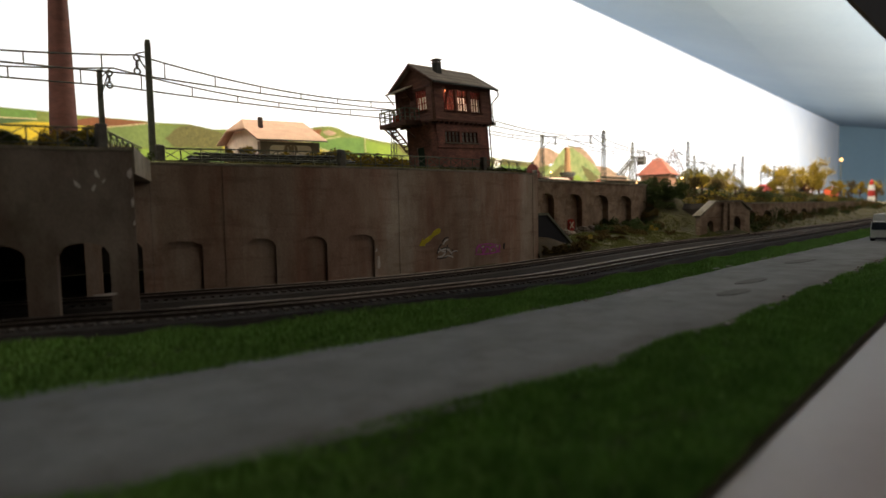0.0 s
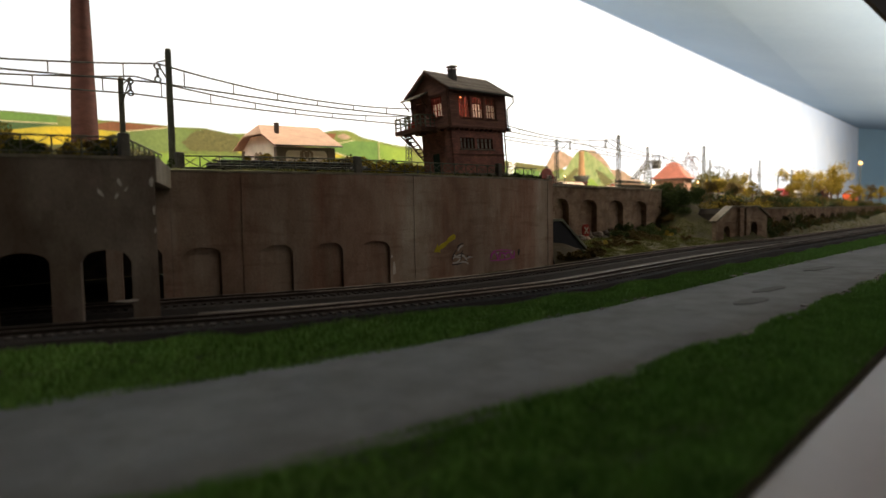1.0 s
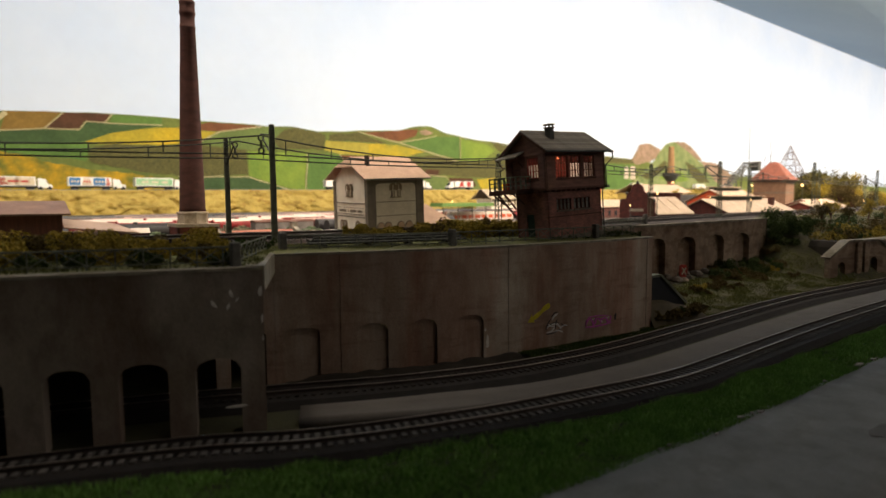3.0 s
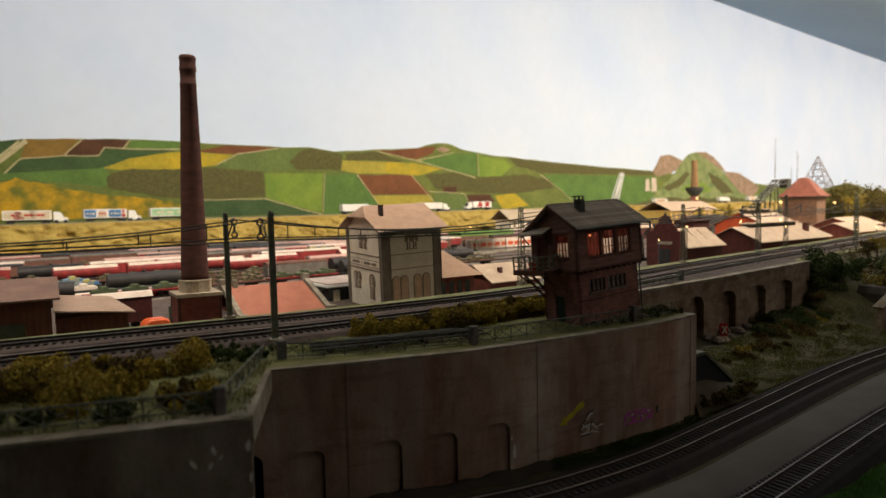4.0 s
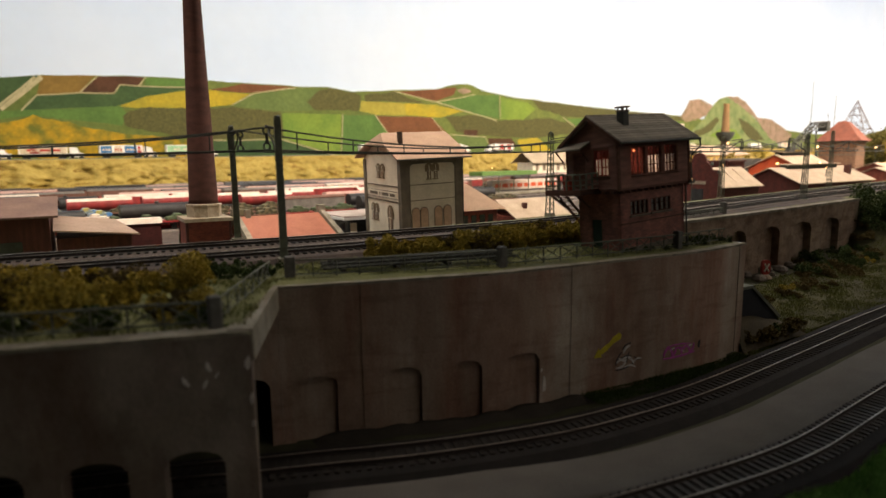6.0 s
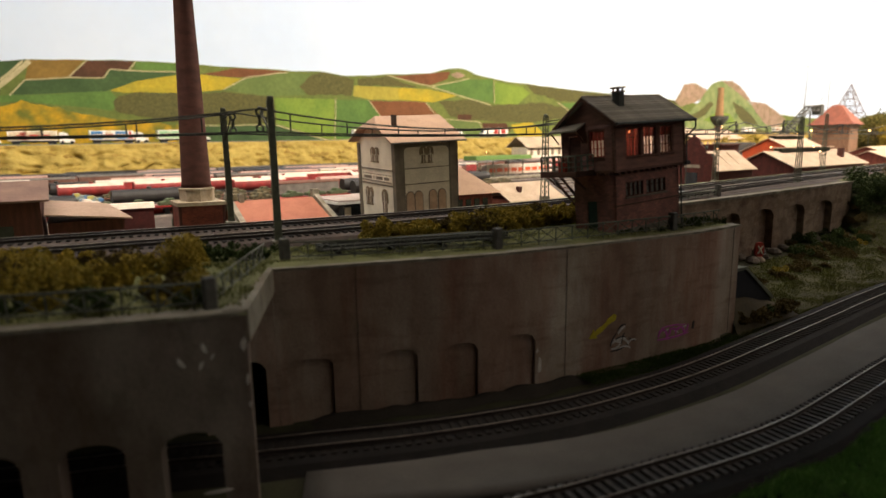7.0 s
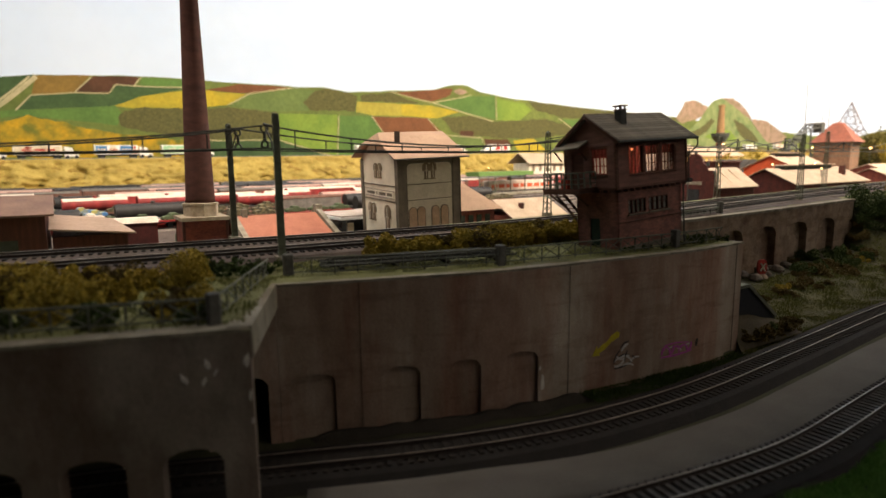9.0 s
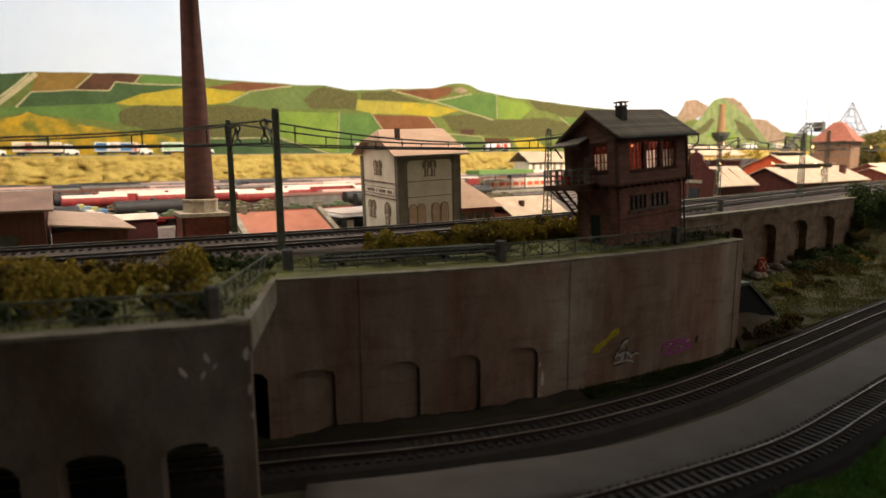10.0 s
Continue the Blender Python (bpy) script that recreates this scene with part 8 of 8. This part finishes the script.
B, _, _ = arch_wall(ARCADE, 0.068, [(0.05 + 0.14 * k, 0.13 + 0.14 * k, 0.036, 0.052) for k in range(14)], 0.012)
B.solo("wall_arcade", STONE, "long low brown wall with shallow arches", "wall", "structure")
B, _, _ = arch_wall(ARCADE, 0.067, [], 0.012, shift=0.0122)
B.solo("wall_arcade_core", STONE, "dark back of the low arcade", "wall", "structure")
B, _, _ = arch_wall(ARCADE, 0.0715, [], 0.030, z0=0.0682, shift=-0.002)
B.solo("coping_arcade", COPING, "weathered coping along the low arcade", "coping", "structure")
for k in range(46):
    u = 1.30 + 1.9 * random.random() ** 1.4
    a = float(np.interp(u, [p[0] for p in ARCADE], [p[1] for p in ARCADE])) + 0.02
    r = random.uniform(0.016, 0.034)
    bush(u, a + 0.012 + 0.05 * random.random(), 0.060 + 0.012 * random.random(), r, r * 0.8, random.choice((BUSH_DARK, BUSH_BROWN, BUSH)), "dark shrub growing above the low arcade", "shrubs above the arcade", leaves=600, size=0.0020, pile=THICKET)
for k in range(80):
    u = 1.40 + 1.9 * random.random() ** 1.3
    a = float(np.interp(u, [p[0] for p in ARCADE], [p[1] for p in ARCADE])) - 0.012
    r = random.uniform(0.014, 0.026)
    bush(u, a, 0.002, r, r * 1.7, random.choice((BUSH_DARK, BUSH_BROWN)), "dark shrub at the foot of the low arcade", "shrubs below the arcade", leaves=500, size=0.0018, pile=THICKET)
for word, pieces in THICKET.items():
    ob = new("thicket", raw("thicket", np.concatenate(pieces), 4, bpy.data.materials[word]))
    ob.matrix_world = R45
    tagged(ob, "dense brown and dark green undergrowth along the far slope", "undergrowth", kind="stuff")

# ---- trees and houses far along ----


def tree(u, v, z, tall, material, label):
    root = thing("tree", spot(u, v, z, random.uniform(0, 360)), label, "tree", "trees beside the line")
    T = Build().tube((0, 0, -0.004), (0.002, 0.001, tall * 0.38), tall * 0.035, 8, tall * 0.022)
    limbs = []
    for k in range(7):
        a, r = random.uniform(0, math.tau), tall * random.uniform(0.15, 0.32)
        tip = (r * math.cos(a), r * math.sin(a), tall * random.uniform(0.24, 0.9))
        T.tube((0.001, 0.0, tall * random.uniform(0.12, 0.36)), tip, tall * 0.014, 6, tall * 0.005)
        limbs.append(tip)
    T.part("trunk", SHED_WOOD, root)
    c = np.array(limbs * 3) + RNG.normal(0, tall * 0.09, (21, 3))
    k = RNG.integers(0, 21, 2600)
    d = RNG.normal(size=(2600, 3)) * tall * 0.068
    ob = new("crown", raw("crown", flock(c[k] + d, tall * 0.028), 4, material))
    ob.parent = root
    return root


for u, v, h in ((1.52, 0.625, 0.040), (1.60, 0.60, 0.032), (1.9, 0.66, 0.05), (2.6, 0.76, 0.06), (3.75, 1.30, 0.14), (3.95, 1.42, 0.15), (4.2, 1.35, 0.13), (4.1, 1.62, 0.16), (3.2, 0.86, 0.07), (4.4, 1.8, 0.15), (4.6, 1.25, 0.12), (2.95, 0.92, 0.05), (5.0, 1.6, 0.15), (3.5, 0.74, 0.075), (3.9, 0.80, 0.08), (4.3, 0.78, 0.09), (4.5, 0.86, 0.10), (5.0, 0.82, 0.09), (5.6, 0.95, 0.12), (6.4, 1.05, 0.13), (7.4, 1.2, 0.15), (8.4, 1.4, 0.15), (3.95, 0.985, 0.19), (4.05, 0.97, 0.16), (4.22, 0.975, 0.17), (3.8, 1.10, 0.20), (1.55, 0.62, 0.045), (3.85, 1.52, 0.20), (4.0, 1.60, 0.22), (3.72, 1.42, 0.16), (4.25, 1.55, 0.21), (4.5, 1.66, 0.22), (3.30, 1.98, 0.15), (3.15, 2.08, 0.14)):
    tree(u, v, 0.06 if v > 1.2 else 0.10, h, random.choice((BUSH, BUSH_BROWN, BUSH)), "small tree with olive autumn foliage")
OLIVE_TREE = leafy("dark_olive_flock", (0.035, 0.035, 0.012), (0.12, 0.105, 0.025), (0.28, 0.22, 0.04))
for u, v, h in ((4.16, 1.77, 0.25), (4.30, 1.74, 0.27), (4.02, 1.64, 0.22), (4.42, 1.70, 0.24), (4.55, 1.96, 0.27), (3.90, 1.47, 0.21)):
    tree(u, v, 0.06, h, OLIVE_TREE, "broad tree with dark olive foliage beside the water tower")
villa = thing("far_house", spot(3.95, 1.02, 0.105, 4), "tan half-timbered house with dark glazed front beside the line", "house")
Build().box(0, 0.36, 0, 0.18, 0, 0.062).add([(0, 0, 0.062), (0, 0.18, 0.062), (0, 0.09, 0.14)], [(0, 1, 2)]).part("wall", PLASTER, villa)
gable_roof(0, 0.36, 0, 0.18, 0.06, 0.142, 0.014).part("roof", mat("mossy_roof", (0.24, 0.15, 0.06), (0.15, 0.11, 0.045), scale=40), villa)
for k in range(6):
    Build().box(0.01 + 0.058 * k, 0.058 + 0.058 * k, -0.003, 0, 0.008, 0.050).part("glazed_front", WINDOW_DARK, villa)
for u, v, c in ((4.75, 1.0, ORANGE),):
    b = thing("track_hut", spot(u, v, 0.105), "small orange red hut beside the track", "hut", "track huts")
    Build().box(0, 0.10, 0, 0.07, 0, 0.05).part("wall", c, b)
    gable_roof(0, 0.10, 0, 0.07, 0.049, 0.075, 0.006).part("roof", ROOF_SALMON, b)
beacon = thing("striped_beacon", spot(4.4, 0.74, 0.0), "red and white striped beacon tower at the far end", "beacon")
for k in range(5):
    Build().lathe([(0.026 - 0.002 * k, 0.034 * k), (0.024 - 0.002 * k, 0.034 * k + 0.0338)], 16).part("ring", AD["red"] if k % 2 else WHITE, beacon)
Build().lathe([(0.011, 0.17), (0.011, 0.19), (0.0, 0.205)], 12).part("beacon_head", AD["red"], beacon)

# white box lorry parked on the road
van = thing("box_lorry", spot(1.20, 0.187, 0.0032, 181), "white box lorry standing on the grey road", "lorry")
Build().box(-0.085, 0.0, -0.0145, 0.0145, 0.010, 0.044).part("box_body", LORRY_WHITE, van, bevel=0.001)
Build().prism([(0.002, 0.006), (0.028, 0.006), (0.029, 0.018), (0.024, 0.032), (0.002, 0.033)], -0.0135, 0.0135).part("cab", LORRY_WHITE, van, bevel=0.001)
Build().prism([(0.0293, 0.019), (0.0250, 0.031), (0.0256, 0.0312), (0.0299, 0.0192)], -0.012, 0.012).part("windscreen", WINDOW_DARK, van)
Build().box(-0.084, 0.028, -0.007, 0.007, 0.005, 0.0098).part("chassis", TYRE, van)
for x in (-0.070, -0.058, 0.016):
    for s in (-1, 1):
        Build().tube((x, s * 0.0145, 0.0058), (x, s * 0.0085, 0.0058), 0.0058, 14).part("wheel", TYRE, van)

# ---- passenger train on the far main track ----
LOCO_RED = mat("engine_red", (0.42, 0.020, 0.022), (0.34, 0.018, 0.02), scale=40, rough=0.35, bump=0.03)
LOCO_GREY = mat("engine_grey", (0.14, 0.14, 0.145), (0.10, 0.10, 0.105), scale=60, rough=0.5)
COACH_WHITE = mat("coach_white", (0.62, 0.63, 0.64), (0.54, 0.55, 0.56), scale=30, rough=0.35, bump=0.03)
COACH_BLUE = mat("coach_blue", (0.045, 0.085, 0.19), (0.035, 0.07, 0.15), scale=30, rough=0.3, bump=0.03)
LAMP_WARM = glow("warm_bulb", (1.0, 0.58, 0.22), 7.0)


def train_pose(u, length):
    a, b = line_v(FAR_TRACK, u), line_v(FAR_TRACK, u + length)
    return spot(u, a, 0.1200, math.degrees(math.atan2(b - a, length)))


def bogie(root, x, name="bogie"):
    b = Build().box(x - 0.018, x + 0.018, -0.0120, 0.0120, 0.0035, 0.0090).part(name, WAGON["black"], root)
    for d in (-0.0135, 0.0135):
        Build().tube((x + d, -0.0092, 0.0056), (x + d, 0.0092, 0.0056), 0.0056, 14).part("wheel_set", TYRE, b)


NOSE = 3.30
loco = thing("electric_locomotive", train_pose(NOSE, 0.215), "red electric locomotive with a dark grey roof on the main line", "locomotive")
Build().prism([(0.0, 0.009), (0.213, 0.009), (0.213, 0.022), (0.205, 0.040), (0.198, 0.0455), (0.015, 0.0455), (0.008, 0.040), (0.0, 0.022)], -0.0165, 0.0165).part("body", LOCO_RED, loco, bevel=0.0012)
Build().prism([(0.022, 0.0457), (0.191, 0.0457), (0.186, 0.0485), (0.027, 0.0485)], -0.0140, 0.0140).part("roof", LOCO_GREY, loco)
Build().box(0.006, 0.207, -0.0169, -0.0166, 0.009, 0.0135).part("grey_skirt", LOCO_GREY, loco)
Build().add([(0.0012, -0.0130, 0.0255), (0.0012, 0.0130, 0.0255), (0.0068, 0.0130, 0.0385), (0.0068, -0.0130, 0.0385)], [(0, 1, 2, 3)]).part("windscreen", WINDOW_DARK, loco)
Build().box(-0.0006, 0.0004, -0.0120, 0.0120, 0.0185, 0.0215).part("white_stripe", WHITE, loco)
for y in (-0.009, 0.009):
    Build().tube((-0.004, y, 0.0105), (0.002, y, 0.0105), 0.0022, 10).part("buffer", LOCO_GREY, loco)
pant = Build()
for x in (0.035, 0.170):
    pant.tube((x, -0.006, 0.049), (x + 0.016, -0.006, 0.055), 0.0005, 5).tube((x, 0.006, 0.049), (x + 0.016, 0.006, 0.055), 0.0005, 5).tube((x + 0.016, -0.011, 0.055), (x + 0.016, 0.011, 0.055), 0.0006, 5)
pant.part("pantograph", METAL_DARK, loco)
bogie(loco, 0.045)
bogie(loco, 0.168)


def coach(u):
    L = 0.278
    r = thing("passenger_coach", train_pose(u, L), "white passenger coach with a dark blue window band", "coach", "coaches of the passenger train")
    sec = [(-0.0160, 0.0085), (0.0160, 0.0085), (0.0168, 0.020), (0.0160, 0.037), (0.0125, 0.0435), (0.006, 0.0460), (-0.006, 0.0460), (-0.0125, 0.0435), (-0.0160, 0.037), (-0.0168, 0.020)]
    Build().prism(sec, 0, L, pose(L, 0, 0, 0, 0, 90)).part("body", COACH_WHITE, r)
    for s in (-1, 1):
        B = Build()
        B.add([(0.004, s * 0.01705, 0.0190), (L - 0.004, s * 0.01705, 0.0190), (L - 0.004, s * 0.01655, 0.0315), (0.004, s * 0.01655, 0.0315), (0.004, s * 0.0160, 0.0190), (L - 0.004, s * 0.0160, 0.0190), (L - 0.004, s * 0.0155, 0.0315), (0.004, s * 0.0155, 0.0315)],
              [(0, 1, 2, 3), (7, 6, 5, 4), (0, 4, 5, 1), (1, 5, 6, 2), (2, 6, 7, 3), (3, 7, 4, 0)])
        band = B.part("blue_band", COACH_BLUE, r)
        for k in range(11):
            x = 0.026 + 0.0212 * k
            Build().box(x, x + 0.0145, min(s * 0.0163, s * 0.0172), max(s * 0.0163, s * 0.0172), 0.0215, 0.0295).part("window", WINDOW_DARK, band)
    Build().prism([(-0.0127, 0.0437), (0.0127, 0.0437), (0.006, 0.0466), (-0.006, 0.0466)], 0.002, L - 0.002, pose(L, 0, 0, 0, 0, 90)).part("roof", WAGON["white"], r)
    bogie(r, 0.045)
    bogie(r, L - 0.045)
    Build().box(L, L + 0.008, -0.010, 0.010, 0.010, 0.040).part("gangway", TYRE, r)
    return r


for k in range(7):
    coach(NOSE + 0.222 + 0.286 * k)

# ---- small lamps that burn in the yard ----
for u, v, z, h in ((0.190, 0.915, 0.06, 0.066), (1.34, 1.02, 0.06, 0.075), (1.86, 1.235, 0.06, 0.085), (1.98, 1.02, 0.06, 0.09), (2.45, 1.0, 0.06, 0.06), (2.75, 1.05, 0.06, 0.06), (3.45, 1.2, 0.06, 0.08), (2.2, 2.2, 0.06, 0.09), (2.6, 2.3, 0.06, 0.09), (4.0, 1.15, 0.10, 0.03), (4.6, 1.1, 0.10, 0.03), (1.55, 2.1, 0.06, 0.09), (5.2, 1.3, 0.10, 0.05), ):
    l = thing("yard_lamp", spot(u, v, z), "small lit lamp on a thin post in the yard", "street lamp", "lamps in the yard")
    Build().tube((0, 0, 0), (0, 0, h), 0.0012, 6).part("post", METAL_DARK, l)
    Build().lathe([(0.0005, h), (0.0015, h + 0.0008), (0.0015, h + 0.0024), (0.0005, h + 0.0032)], 10).part("bulb", LAMP_WARM, l)
for u, v, z in ((2.105, 1.235, 0.162), (2.285, 1.185, 0.162), (3.354, 1.45, 0.222), (2.655, 1.085, 0.146), (3.428, 1.75, 0.231), (1.408, 0.985, 0.169), (3.652, 2.4, 0.268)):
    l = thing("yard_lamp", spot(u, v, 0.06), "slim post with a small warm lit bulb in the yard", "street lamp", "yard lamps")
    h, r = z - 0.06, 0.0013 * (u + v) / 1.7
    Build().tube((0, 0, 0), (0, 0, h - r), 0.0012, 6).part("post", METAL_DARK, l)
    Build().lathe([(r * 0.3, h - r), (r, h - r * 0.4), (r, h + r * 0.4), (r * 0.3, h + r)], 10).part("bulb", LAMP_WARM, l)
far_lamp = thing("tall_lamp", spot(9.0, 1.84, 0.06), "tall lamp post with a yellow lit globe far along the line", "street lamp")
Build().tube((0, 0, 0), (0, 0, 0.53), 0.006, 8).part("post", METAL_DARK, far_lamp)
Build().lathe([(0.004, 0.53), (0.018, 0.538), (0.021, 0.552), (0.014, 0.568), (0.004, 0.573)], 14).part("globe", glow("yellow_globe", (1.0, 0.56, 0.18), 0.9), far_lamp)
